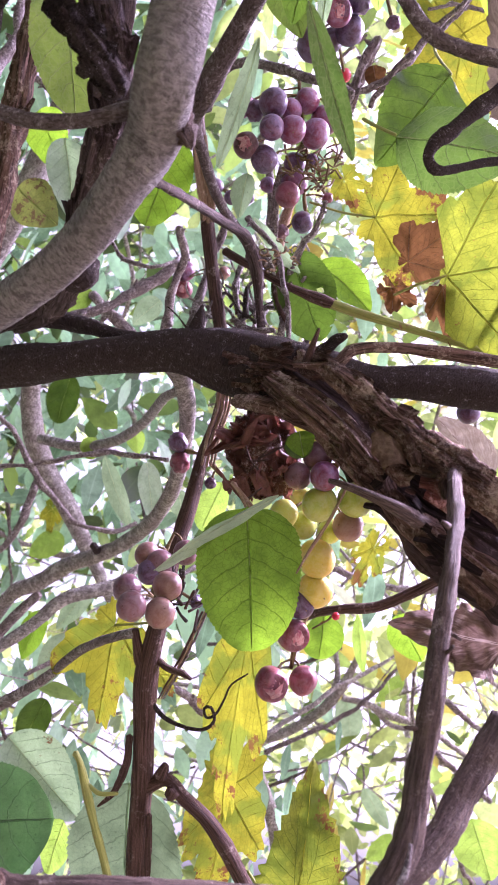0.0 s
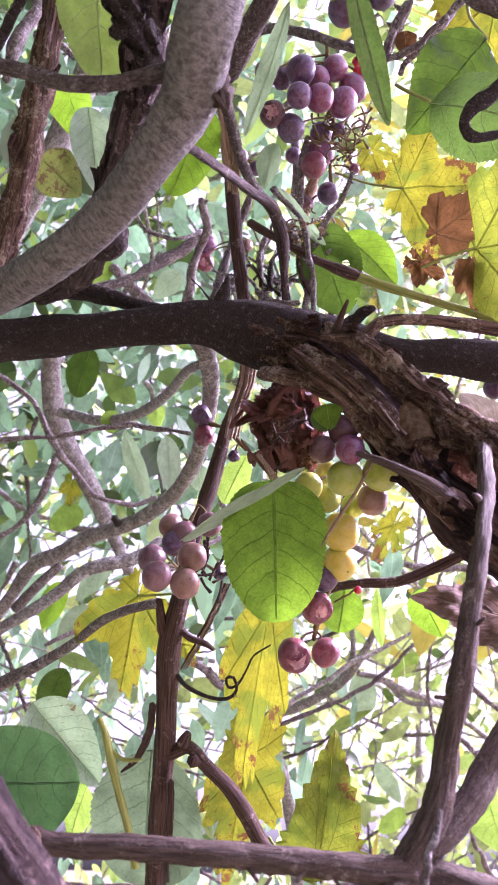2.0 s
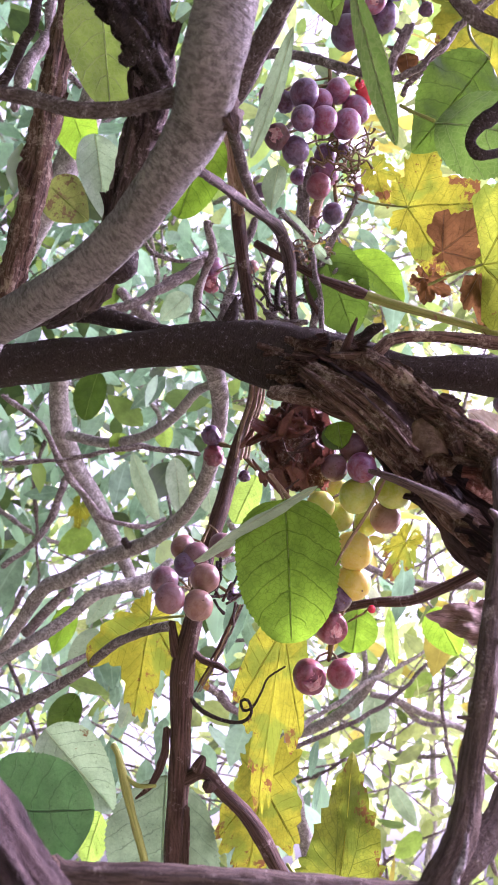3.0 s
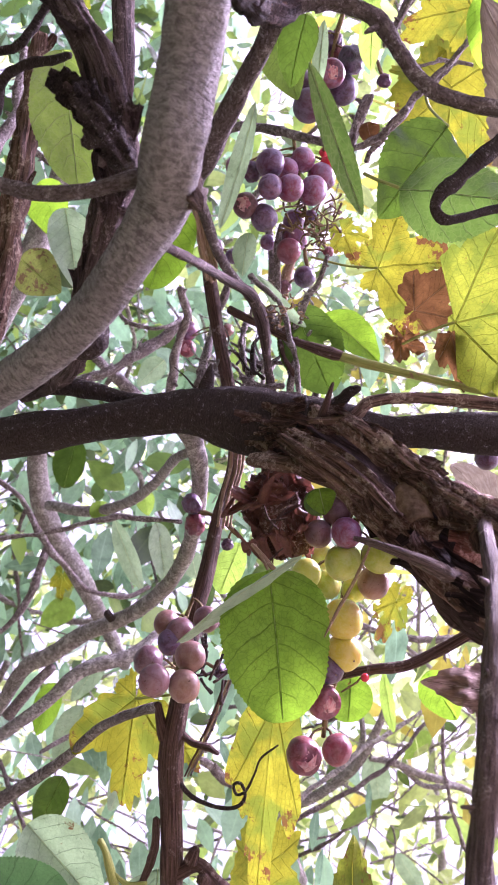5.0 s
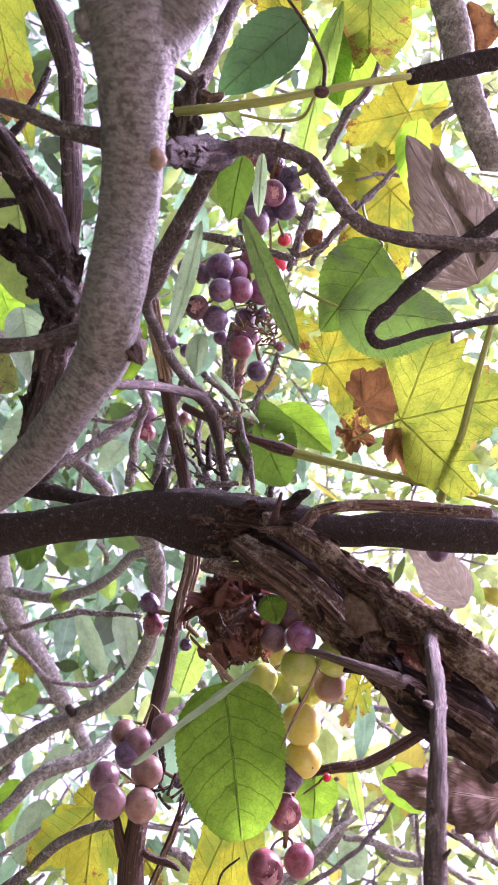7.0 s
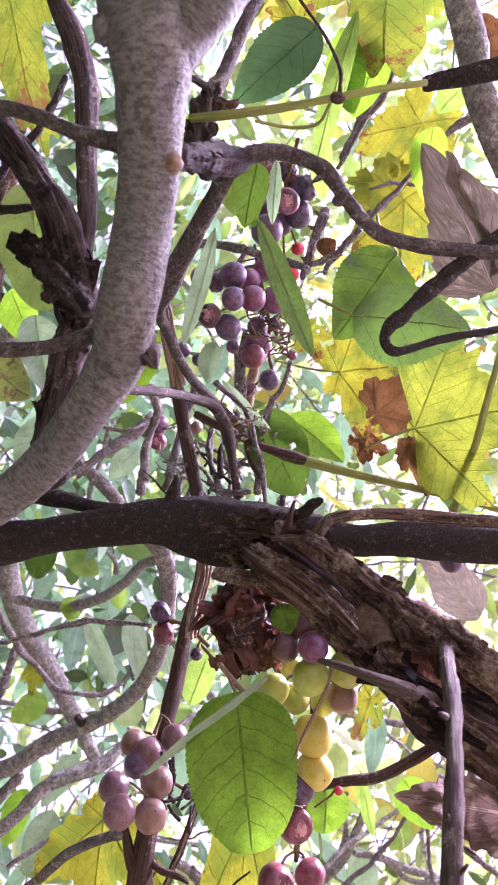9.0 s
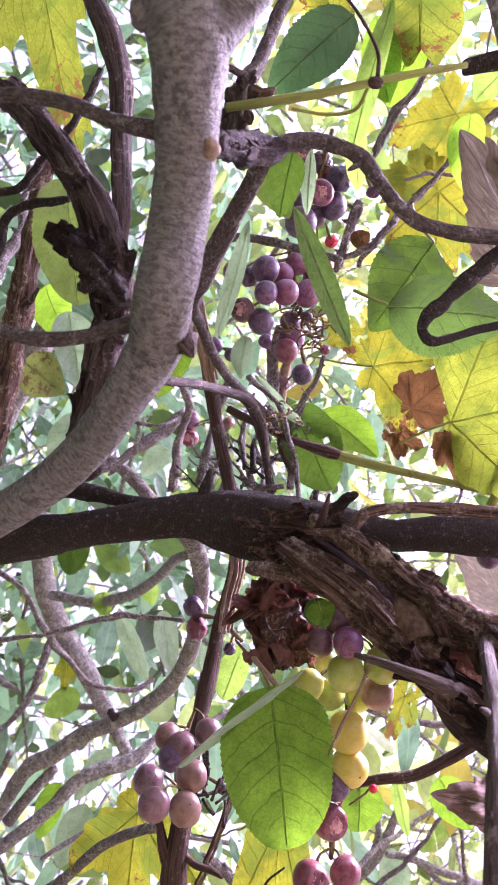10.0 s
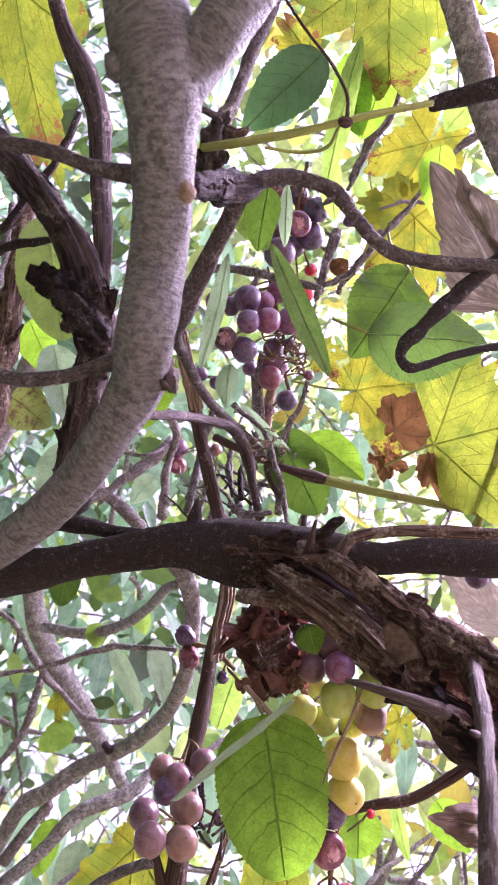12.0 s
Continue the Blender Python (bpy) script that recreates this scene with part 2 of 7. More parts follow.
def vein_mat_of(name, c1, c2, rough=0.5, through=0.75):
    """A raised vein, which lets light through like the blade."""
    n = Nodes(name)
    ob, uv = n.coords()
    col = n.mix(n.ramp(n.noise(ob, 300.0, 4.0, 0.7), 0.35, 0.65), c1, c2)
    thin = n.node("ShaderNodeBsdfTranslucent", Color=n.mix(0.5, col, tuple(min(1.0, 1.9 * x) for x in c2)))
    mixer = n.node("ShaderNodeMixShader", Fac=through)
    n.t.links.new(n.principled(Base_Color=col, Roughness=rough, Specular_IOR_Level=0.3), mixer.inputs[1])
    n.t.links.new(thin.outputs[0], mixer.inputs[2])
    return n.done(mixer.outputs[0])


# ---------------------------------------------------------------- materials
GREY_BARK = smooth_bark_mat("grey_bark", (0.066, 0.057, 0.053), (0.157, 0.140, 0.131), (0.265, 0.245, 0.235))
DARK_BARK = bark_mat("dark_bark", (0.032, 0.022, 0.020), (0.105, 0.077, 0.071), (0.38, 0.33, 0.315), 0.59, 3.2, 480.0, 1.0, 0.85, 300.0, 0.5, 1500.0, 0.04)
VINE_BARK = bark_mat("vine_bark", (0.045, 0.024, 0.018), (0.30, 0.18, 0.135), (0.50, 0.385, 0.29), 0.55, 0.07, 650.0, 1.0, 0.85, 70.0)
# vine_bark darkened: shade between and behind the strands is put into the colour.
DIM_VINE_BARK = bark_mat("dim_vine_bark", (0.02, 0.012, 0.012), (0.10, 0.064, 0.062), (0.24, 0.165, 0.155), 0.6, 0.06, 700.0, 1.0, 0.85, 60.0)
OLD_VINE_BARK = bark_mat("old_vine_bark", (0.038, 0.025, 0.025), (0.19, 0.135, 0.13), (0.38, 0.29, 0.275), 0.58, 0.06, 700.0, 1.0, 0.85, 60.0)
CANE_BARK = bark_mat("cane_bark", (0.045, 0.022, 0.018), (0.20, 0.115, 0.092), (0.40, 0.30, 0.26), 0.60, 0.04, 1000.0, 0.9, 0.7, 60.0)
MID_BARK = bark_mat("mid_bark", (0.085, 0.063, 0.06), (0.25, 0.195, 0.185), (0.50, 0.44, 0.43), 0.565, 0.6, 700.0, 1.0, 0.8, 180.0, 0.5, 800.0)
SHAGGY_BARK = bark_mat("shaggy_bark", (0.07, 0.052, 0.046), (0.27, 0.215, 0.185), (0.48, 0.41, 0.36), 0.56, 0.3, 500.0, 1.0, 0.85, 120.0)
TWIG_BARK = bark_mat("twig_bark", (0.11, 0.085, 0.082), (0.36, 0.30, 0.295), (0.64, 0.58, 0.58), 0.55, 0.6, 600.0, 0.9, 0.8, 150.0, 0.5, 700.0)
PALE_BARK = bark_mat("pale_bark", (0.165, 0.142, 0.132), (0.41, 0.375, 0.355), (0.66, 0.625, 0.60), 0.54, 0.9, 420.0, 0.8, 0.8, 160.0, 0.5, 600.0)
GREEN_STEM = bark_mat("green_stem", (0.20, 0.23, 0.05), (0.36, 0.38, 0.10), (0.26, 0.14, 0.08), 0.60, 0.06, 600.0, 0.35, 0.5, 90.0, 0.2)
STRAW = bark_mat("straw", (0.24, 0.14, 0.085), (0.47, 0.33, 0.22), (0.66, 0.54, 0.42), 0.58, 0.04, 900.0, 0.5, 0.6, 90.0)
SCAR = plain_mat("scar_wood", (0.11, 0.065, 0.045), (0.30, 0.205, 0.135), 0.8, 450.0, 0.8)
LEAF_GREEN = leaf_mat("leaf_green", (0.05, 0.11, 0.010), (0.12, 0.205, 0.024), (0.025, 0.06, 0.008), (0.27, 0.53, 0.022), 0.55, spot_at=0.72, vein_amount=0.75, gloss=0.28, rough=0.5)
# Darker copy of leaf_green, with shade put into its tones.
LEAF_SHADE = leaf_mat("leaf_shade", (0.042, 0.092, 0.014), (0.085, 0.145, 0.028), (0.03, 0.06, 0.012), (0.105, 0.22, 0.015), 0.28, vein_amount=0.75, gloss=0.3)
LEAF_DARK = leaf_mat("leaf_dark", (0.032, 0.095, 0.038), (0.07, 0.145, 0.066), (0.045, 0.10, 0.045), (0.10, 0.28, 0.07), 0.3, rough=0.38, vein_amount=0.5, gloss=0.5)
LEAF_BACK = leaf_mat("leaf_back", (0.055, 0.11, 0.024), (0.11, 0.17, 0.055), (0.28, 0.34, 0.19), (0.12, 0.25, 0.03), 0.3, vein_amount=0.8, pinnate=6.0, gloss=0.3)
LEAF_DULL = leaf_mat("leaf_dull", (0.11, 0.165, 0.12), (0.21, 0.28, 0.21), (0.10, 0.15, 0.10), (0.22, 0.36, 0.17), 0.3, rough=0.42, vein_amount=0.6)
# Pale leaf green with some of the sky's sheen put into the base colour.
LEAF_PALE = leaf_mat("leaf_pale", (0.25, 0.355, 0.245), (0.39, 0.505, 0.375), (0.23, 0.31, 0.21), (0.38, 0.58, 0.29), 0.36, rough=0.5, vein_amount=0.4, gloss=0.3)
LEAF_LIME = leaf_mat("leaf_lime", (0.11, 0.19, 0.026), (0.20, 0.29, 0.05), (0.08, 0.15, 0.025), (0.36, 0.60, 0.08), 0.5)
LEAF_VEINED = leaf_mat("leaf_veined", (0.12, 0.19, 0.035), (0.20, 0.27, 0.06), (0.42, 0.48, 0.24), (0.36, 0.56, 0.08), 0.42, vein_amount=0.8)
LEAF_YELLOW = leaf_mat("leaf_yellow", (0.22, 0.225, 0.014), (0.38, 0.36, 0.03), (0.12, 0.14, 0.02), (0.40, 0.41, 0.022), 0.46, spots=(0.16, 0.07, 0.025), spot_at=0.66, rough=0.6, pinnate=0, vein_amount=0.75, gloss=0.12, edge=0.18, blotch=(0.20, 0.28, 0.024))
LEAF_TURNING = leaf_mat("leaf_turning", (0.125, 0.165, 0.016), (0.23, 0.25, 0.026), (0.06, 0.09, 0.016), (0.25, 0.31, 0.022), 0.46, spots=(0.16, 0.07, 0.025), spot_at=0.67, rough=0.6, pinnate=0, vein_amount=0.9, gloss=0.12, edge=0.14, blotch=(0.12, 0.18, 0.016))
LEAF_BROWN = leaf_mat("leaf_brown", (0.095, 0.046, 0.022), (0.17, 0.088, 0.040), (0.07, 0.033, 0.016), (0.21, 0.10, 0.032), 0.29, spots=(0.07, 0.035, 0.02), spot_at=0.64, rough=0.8, pinnate=0, vein_amount=0.5, gloss=0.1)
LEAF_MOTTLED = leaf_mat("leaf_mottled", (0.07, 0.10, 0.03), (0.16, 0.18, 0.05), (0.06, 0.06, 0.025), (0.25, 0.30, 0.06), 0.35, spots=(0.10, 0.06, 0.03), spot_at=0.56)
LEAF_RUSSET = leaf_mat("leaf_russet", (0.08, 0.026, 0.02), (0.25, 0.10, 0.08), (0.06, 0.024, 0.016), (0.30, 0.10, 0.065), 0.2, spots=(0.08, 0.03, 0.022), spot_at=0.62, rough=0.55, pinnate=0, gloss=0.45)
LEAF_DRY = dry_leaf_mat("leaf_dry", (0.17, 0.135, 0.10), (0.28, 0.23, 0.175), (0.50, 0.44, 0.37))
LEAF_WITHERED = dry_leaf_mat("leaf_withered", (0.16, 0.10, 0.08), (0.30, 0.205, 0.17), (0.52, 0.42, 0.37))
LEAF_TAN = dry_leaf_mat("leaf_tan", (0.36, 0.30, 0.25), (0.50, 0.44, 0.37), (0.62, 0.56, 0.49))
VEIN_GREEN = vein_mat_of("vein_green", (0.16, 0.24, 0.05), (0.26, 0.34, 0.10), 0.5)
VEIN_DARK = vein_mat_of("vein_dark", (0.085, 0.14, 0.08), (0.12, 0.18, 0.11), 0.5)
VEIN_PALE = vein_mat_of("vein_pale", (0.30, 0.36, 0.20), (0.42, 0.47, 0.30), 0.5)
VEIN_YELLOW = vein_mat_of("vein_yellow", (0.34, 0.35, 0.05), (0.48, 0.47, 0.08), 0.5, 0.75)
VEIN_DRY = vein_mat_of("vein_dry", (0.22, 0.17, 0.14), (0.38, 0.31, 0.27), 0.85)
VEIN_BROWN = plain_mat("vein_brown", (0.10, 0.06, 0.04), (0.24, 0.16, 0.11), 0.8)
GRAPE_PURPLE = grape_mat("grape_purple", (0.065, 0.013, 0.05), (0.23, 0.038, 0.075), (0.36, 0.28, 0.46), 0.5, 0.3)
GRAPE_DARK = grape_mat("grape_dark", (0.028, 0.010, 0.024), (0.10, 0.025, 0.06), (0.27, 0.22, 0.38), 0.5, 0.34)
GRAPE_RED = grape_mat("grape_red", (0.13, 0.016, 0.032), (0.28, 0.04, 0.06), (0.42, 0.24, 0.30), 0.4, 0.32)
GRAPE_MAUVE = grape_mat("grape_mauve", (0.085, 0.028, 0.04), (0.175, 0.068, 0.072), (0.33, 0.225, 0.265), 0.42, 0.36, 0.12)
GRAPE_GREEN = grape_mat("grape_green", (0.36, 0.42, 0.03), (0.52, 0.54, 0.075), (0.74, 0.76, 0.50), 0.26, 0.34, 0.5, (0.16, 0.10, 0.04), 0.74)
GRAPE_GOLD = grape_mat("grape_gold", (0.60, 0.46, 0.03), (0.72, 0.57, 0.08), (0.82, 0.74, 0.50), 0.28, 0.34, 0.5, (0.16, 0.09, 0.03), 0.74)
GRAPE_PEACH = grape_mat("grape_peach", (0.18, 0.068, 0.06), (0.27, 0.135, 0.095), (0.40, 0.285, 0.275), 0.42, 0.36, 0.18)
GRAPE_SCARLET = grape_mat("grape_scarlet", (0.60, 0.02, 0.05), (0.75, 0.05, 0.08), (0.7, 0.3, 0.3), 0.1, 0.25, 0.3)
FLESH = grape_mat("grape_flesh", (0.38, 0.06, 0.12), (0.70, 0.30, 0.34), (0.92, 0.78, 0.76), 0.5, 0.12, 0.3)
CRUMPLE = bark_mat("crumple", (0.08, 0.028, 0.022), (0.36, 0.16, 0.125), (0.62, 0.44, 0.36), 0.55, 0.25, 500.0, 1.0, 0.45, 90.0)
CANE_SMOOTH = bark_mat("cane_smooth", (0.07, 0.046, 0.039), (0.21, 0.145, 0.122), (0.40, 0.32, 0.28), 0.59, 0.12, 800.0, 0.9, 0.7, 90.0, 0.5)
STALK = bark_mat("stalk", (0.09, 0.05, 0.03), (0.28, 0.21, 0.09), (0.42, 0.36, 0.16), 0.6, 0.2, 600.0, 0.4, 0.7, 120.0)


# ---------------------------------------------------------------- mesh helpers
def thing(name, at, label, category, group=""):
    ob = new(name)
    ob.location = at[:3]
    ob.empty_display_size = 0.01
    bpy.context.view_layer.update()
    return tagged(ob, label, category, group)


def part(name, data, material, parent, label=""):
    """Links a bmesh or mesh as one object under a thing or a part; coordinates are the world's."""
    if isinstance(data, bmesh.types.BMesh):
        me = bpy.data.meshes.new(name)
        data.to_mesh(me)
        data.free()
    else:
        me = data
    me.materials.append(material)
    ob = new(name, me)
    if parent is not None:
        ob.parent = parent
        if parent.parent is None:
            ob.matrix_parent_inverse = Matrix.Translation(-parent.location)
    return tagged(ob, label)


def smooth_path(pts, step):
    """Points of a Catmull-Rom line through (x, y, z, radius) rows."""
    p = [Vector(q) for q in pts]
    p = [2 * p[0] - p[1]] + p + [2 * p[-1] - p[-2]]
    out = []
    for i in range(1, len(p) - 2):
        a, b, c, d = p[i - 1:i + 3]
        n = max(2, int((c - b).to_3d().length / step))
        for k in range(n):
            t = k / n
            out.append(0.5 * ((2 * b) + (c - a) * t + (2 * a - 5 * b + 4 * c - d) * t * t + (3 * b - a - 3 * c + d) * t ** 3))
    out.append(p[-2].copy())
    for q in out:
        q[3] = max(q[3], 0.0002)
    return out


def tube_mesh(name, pts, sides=12, rough=0.08, ridge=0.0, seed=0.0, lumps=0.0, flat=1.0, step=0.9, cap=0.6, kink=0.0):
    """A stem through (x, y, z, radius) rows, with an uneven skin, ridges along it and swollen joints."""
    rmax = max(q[3] for q in pts)
    path = smooth_path(pts, max(rmax * step, 0.0012))
    me = bpy.data.meshes.new(name)
    vs, fs, uvs = [], [], []
    if kink:
        run = 0.0
        for i, q in enumerate(path):
            if i:
                run += (q.to_3d() - before).length
            before = q.to_3d()
            ends = min(1.0, 4.0 * min(i, len(path) - 1 - i) / len(path))
            for ax in range(3):
                q[ax] += ends * kink * rmax * (noise.noise((run / (rmax * 9.0), seed + ax * 9.1, 0.0)) + 0.5 * noise.noise((run / (rmax * 4.0), seed, ax * 5.0)))
    side = None
    dist = 0.0
    rings = []
    for i, q in enumerate(path):
        at = q.to_3d()
        ahead = (path[min(i + 1, len(path) - 1)].to_3d() - path[max(i - 1, 0)].to_3d()).normalized()
        if side is None:
            side = ahead.cross(Vector((0.3, 0.5, 0.8))).normalized()
        side = (side - ahead * side.dot(ahead)).normalized()
        up = ahead.cross(side)
        if i:
            dist += (at - path[i - 1].to_3d()).length
        r = q[3] * (1.0 + lumps * noise.noise((dist / (rmax * 5.0) + seed, seed, 3.3)))
        ring = []
        for k in range(sides):
            a = 2 * math.pi * k / sides
            c, s = math.cos(a), math.sin(a)
            w = 1.0 + rough * noise.noise((c * 1.3 + seed, s * 1.3, dist / (rmax * 2.2)))
            w += 0.5 * rough * noise.noise((c * 3.5 + seed, s * 3.5, dist / (rmax * 0.8)))
            if sides > 19:
                w += 0.45 * rough * noise.noise((c * 6.0 + seed, s * 6.0, dist / (rmax * 0.33)))
            if ridge:
                w += ridge * noise.noise((c * 3.0 - seed, s * 3.0, dist / (rmax * 9.0)))
                w += 0.6 * ridge * noise.noise((c * 7.0 - seed, s * 7.0, dist / (rmax * 6.0)))
            ring.append(len(vs))
            vs.append(at + (side * c + up * s * flat) * r * w)
            uvs.append((a * rmax, dist))
        rings.append(ring)
    for a, b in zip(rings, rings[1:]):
        for k in range(sides):
            j = (k + 1) % sides
            fs.append((a[k], a[j], b[j], b[k]))
    for ring, q, way in ((rings[0], path[0], -1), (rings[-1], path[-1], 1)):
        o = path[1] if way < 0 else path[-2]
        tip = q.to_3d() + (q.to_3d() - o.to_3d()).normalized() * q[3] * cap
        vs.append(tip)
        uvs.append((0.0, 0.0 if way < 0 else dist))
        for k in range(sides):
            j = (k + 1) % sides
            fs.append((ring[j], ring[k], len(vs) - 1) if way < 0 else (ring[k], ring[j], len(vs) - 1))
    me.from_pydata(vs, [], fs)
    layer = me.uv_layers.new(name="UVMap")
    for poly in me.polygons:
        poly.use_smooth = True
        for li in poly.loop_indices:
            u, v = uvs[me.loops[li].vertex_index]
            layer.data[li].uv = (u, v)
        us = [layer.data[li].uv[0] for li in poly.loop_indices]
        if max(us) - min(us) > 3 * rmax:
            for li in poly.loop_indices:
                if layer.data[li].uv[0] < 1.0 * rmax:
                    layer.data[li].uv[0] += 2 * math.pi * rmax
    me.update()
    return me


COUNT = [0.0]


def tube(name, pts, material, parent, label="", **kw):
    COUNT[0] += 7.31
    kw.setdefault("seed", COUNT[0])
    return part(name, tube_mesh(name, pts, **kw), material, parent, label)


def stem(name, pts, material, label, category="branch", group="", part_name="wood", **kw):
    """A thing that is one stem; side pieces are added to it as parts."""
    t = thing(name, pts[0], label, category, group)
    tube(part_name, pts, material, t, **kw)
    if name == "twig":
        add_buds(t, pts, 3, material)
    return t


def add_buds(parent, pts, count, material, size=0.9):
    """Small buds and spurs along a twig."""
    COUNT[0] += 0.77
    rng = random.Random(int(COUNT[0] * 1000))
    path = smooth_path(pts, 0.004)
    for _ in range(count):
        q = path[rng.randrange(1, max(2, len(path) - 1))]
        out = Vector((rng.uniform(-1, 1), rng.uniform(-1, 0.4), rng.uniform(-1, 1))).normalized()
        a, r = q.to_3d(), max(q[3], 0.0009)
        tube("bud", [(*(a + out * r * 0.5), r * 0.55 * size), (*(a + out * r * 1.5), r * 0.5 * size), (*(a + out * r * 2.4), r * 0.15)], material, parent, sides=6, rough=0.2, step=1.0)


def frame_of(base, tip, turn, front=FRONT):
    """The axes of a leaf: y from base to tip, z out of its face, turned about y from facing the open side."""
    b, t = Vector(base[:3]), Vector(tip[:3])
    y = (t - b).normalized()
    z = (front - y * front.dot(y)).normalized()
    x = y.cross(z)
    m = Matrix((x, y, z)).transposed().to_4x4()
    m.translation = b
    return m @ Matrix.Rotation(radians(turn), 4, "Y"), (t - b).length


def leaf_blade(kind, length, width, fold=0.15, curl=0.1, ripple=0.05, teeth=26, seed=0.0, holes=0.0, saw_depth=0.06, back=1.0, ragged=0.10):
    """The blade of a leaf in its own axes, from the stalk at 0 to the tip at y = length."""
    me = bpy.data.meshes.new("blade")
    vs, fs, uvs = [], [], []

    def bend(x, y, s, v):
        z = fold * abs(x) - curl * length * (s - 0.4) ** 2 * 1.2
        z += ripple * width * noise.noise((x / width * 2.4 + seed, y / length * 3.0, seed * 0.7)) * (0.4 + abs(v))
        z += 0.35 * ripple * width * noise.noise((x / width * 7 + seed, y / length * 8.0, seed))
        return z

    if kind == "vine":
        rings, n = 9, 190
        lobes = ((90, 1.0, 24), (32, 0.86, 22), (148, 0.86, 22), (-24, 0.50, 24), (204, 0.50, 24))
        for i in range(rings + 1):
            for k in range(n):
                a = -90 + 12 + (336) * k / (n - 1)
                r = 0.42
                for mid, reach, wide in lobes:
                    d = (a - mid) / wide
                    r = max(r, 0.36 + (reach - 0.36) * math.exp(-0.5 * d * d) + 0.14 * math.exp(-0.12 * d * d))
                saw = abs(((k * 0.145 + 0.35 * math.sin(k * 0.11 + seed)) % 1.0) - 0.45) * 2
                r *= 1.0 - (0.10 + 0.06 * math.sin(k * 0.37 + seed)) * saw * (i / rings) ** 4
                r *= 1.0 + ragged * noise.noise((a * 0.03, seed, 1.0)) + 0.6 * max(0.0, ragged - 0.1) * noise.noise((a * 0.11, seed, 4.0))
                if not -5 < a < 185:
                    r *= back
                r *= length / 1.0 * (i / rings)
                x, y = r * math.cos(radians(a)) * width / length / 1.3, r * math.sin(radians(a))
                vs.append((x, y, bend(x, y, y / length, i / rings)))
                uvs.append((x / width, y / length))
        for i in range(rings):
            for k in range(n - 1):
                fs.append((i * n + k, i * n + k + 1, (i + 1) * n + k + 1, (i + 1) * n + k))
    else:
        rows, cols = 112, 5
        for i in range(rows + 1):
            s = i / rows
            if kind == "lance":
                w = math.sin(math.pi * s) ** 0.62 if 0 < s < 1 else 0.0
            elif kind == "spear":
                w = (1.0 - s) ** 0.75 * min(1.0, s / 0.16) ** 0.5
            elif kind == "blunt":
                w = math.sin(math.pi * s ** 0.74) ** 0.44 if 0 < s < 1 else 0.0
            elif kind == "round":
                w = (4 * s * (1 - s)) ** 0.5 if s < 0.5 else (4 * s * (1 - s)) ** 0.58
            else:
                w = math.sin(math.pi * s ** 0.72) ** 0.72 if 0 < s < 1 else 0.0
            saw = (s * teeth + 0.9 * noise.noise((s * 5.0, seed, 7.0))) % 1.0
            for j in range(-cols, cols + 1):
                v = j / cols
                deep = saw_depth * (0.75 + 1.1 * noise.noise((s * 9.0, seed + 3.0 * v, 2.0)))
                edge = 1.0 + (deep * (saw - 0.4) if abs(v) > 0.99 else 0.0)
                edge *= 1.0 + 0.08 * noise.noise((s * 3 + seed, math.copysign(1.0, v) * 2.0, seed))
                x = 0.5 * width * w * v * edge
                y = length * (s + (0.012 * abs(v) if kind != "lance" else 0.0))
                vs.append((x, y, bend(x, y, s, v)))
                uvs.append((s, v))
        m = 2 * cols + 1
        for i in range(rows):
            for j in range(m - 1):
                fs.append((i * m + j, i * m + j + 1, (i + 1) * m + j + 1, (i + 1) * m + j))
    if holes:
        kept = []
        for f in fs:
            c = sum((Vector(vs[i]) for i in f), Vector()) / 4
            if noise.noise((c.x / width * 4.2 + seed, c.y / length * 4.2, seed * 1.3)) < 0.62 - holes:
                kept.append(f)
        fs = kept
    me.from_pydata(vs, [], fs)
    layer = me.uv_layers.new(name="UVMap")
    for poly in me.polygons:
        poly.use_smooth = True
        for li in poly.loop_indices:
            layer.data[li].uv = uvs[me.loops[li].vertex_index]
    me.update()
    return me, bend


def leaf(base, tip, width, material, label, turn=0.0, kind="ovate", stalk=None, stalk_mat=None, vein_mat=None, name="leaf", category="leaf", group="",
         stalk_r=0.0007, **kw):
    """A leaf from its stalk's end to its tip: blade, raised veins, and the stalk where it shows."""
    COUNT[0] += 3.17
    m, length = frame_of(base, tip, turn)
    kw.setdefault("seed", COUNT[0])
    me, bend = leaf_blade(kind, length, width, **kw)
    t = thing(name, base, label, category, group)
    me.transform(m)
    part("blade", me, material, t)
    vm = vein_mat or (VEIN_PALE if material in (LEAF_PALE, LEAF_DULL) else VEIN_GREEN)
    ways = [(90, 0.97, 0.0)] if kind != "vine" else [(90, 0.95, 0), (32, 0.78, 0), (148, 0.78, 0)]
    if kind == "vine" and kw.get("back", 1.0) > 0.8:
        ways += [(-24, 0.42, 0), (204, 0.42, 0)]
    for a, reach, _ in ways:
        row = []
        for k in range(9):
            f = k / 8 * reach * length
            x, y = f * math.cos(radians(a)) * (width / length / 1.3 if kind == "vine" else 1.0), f * math.sin(radians(a))
            z = bend(x, y, y / length, k / 8 if kind == "vine" else 0.0)
            q = m @ Vector((x, y, z))
            row.append((*q, max(0.00006, 0.00016 * (1 - k / 8.5) * min(1.0, length / 0.04))))
        tube("midrib" if a == 90 else "vein", row, vm, t, sides=5, rough=0.0, step=6.0)
    if stalk:
        tube("stalk", [(*q[:3], stalk_r) for q in stalk] + [(*base[:3], stalk_r)], stalk_mat or GREEN_STEM, t, sides=6, rough=0.05, step=3.0)
    return t


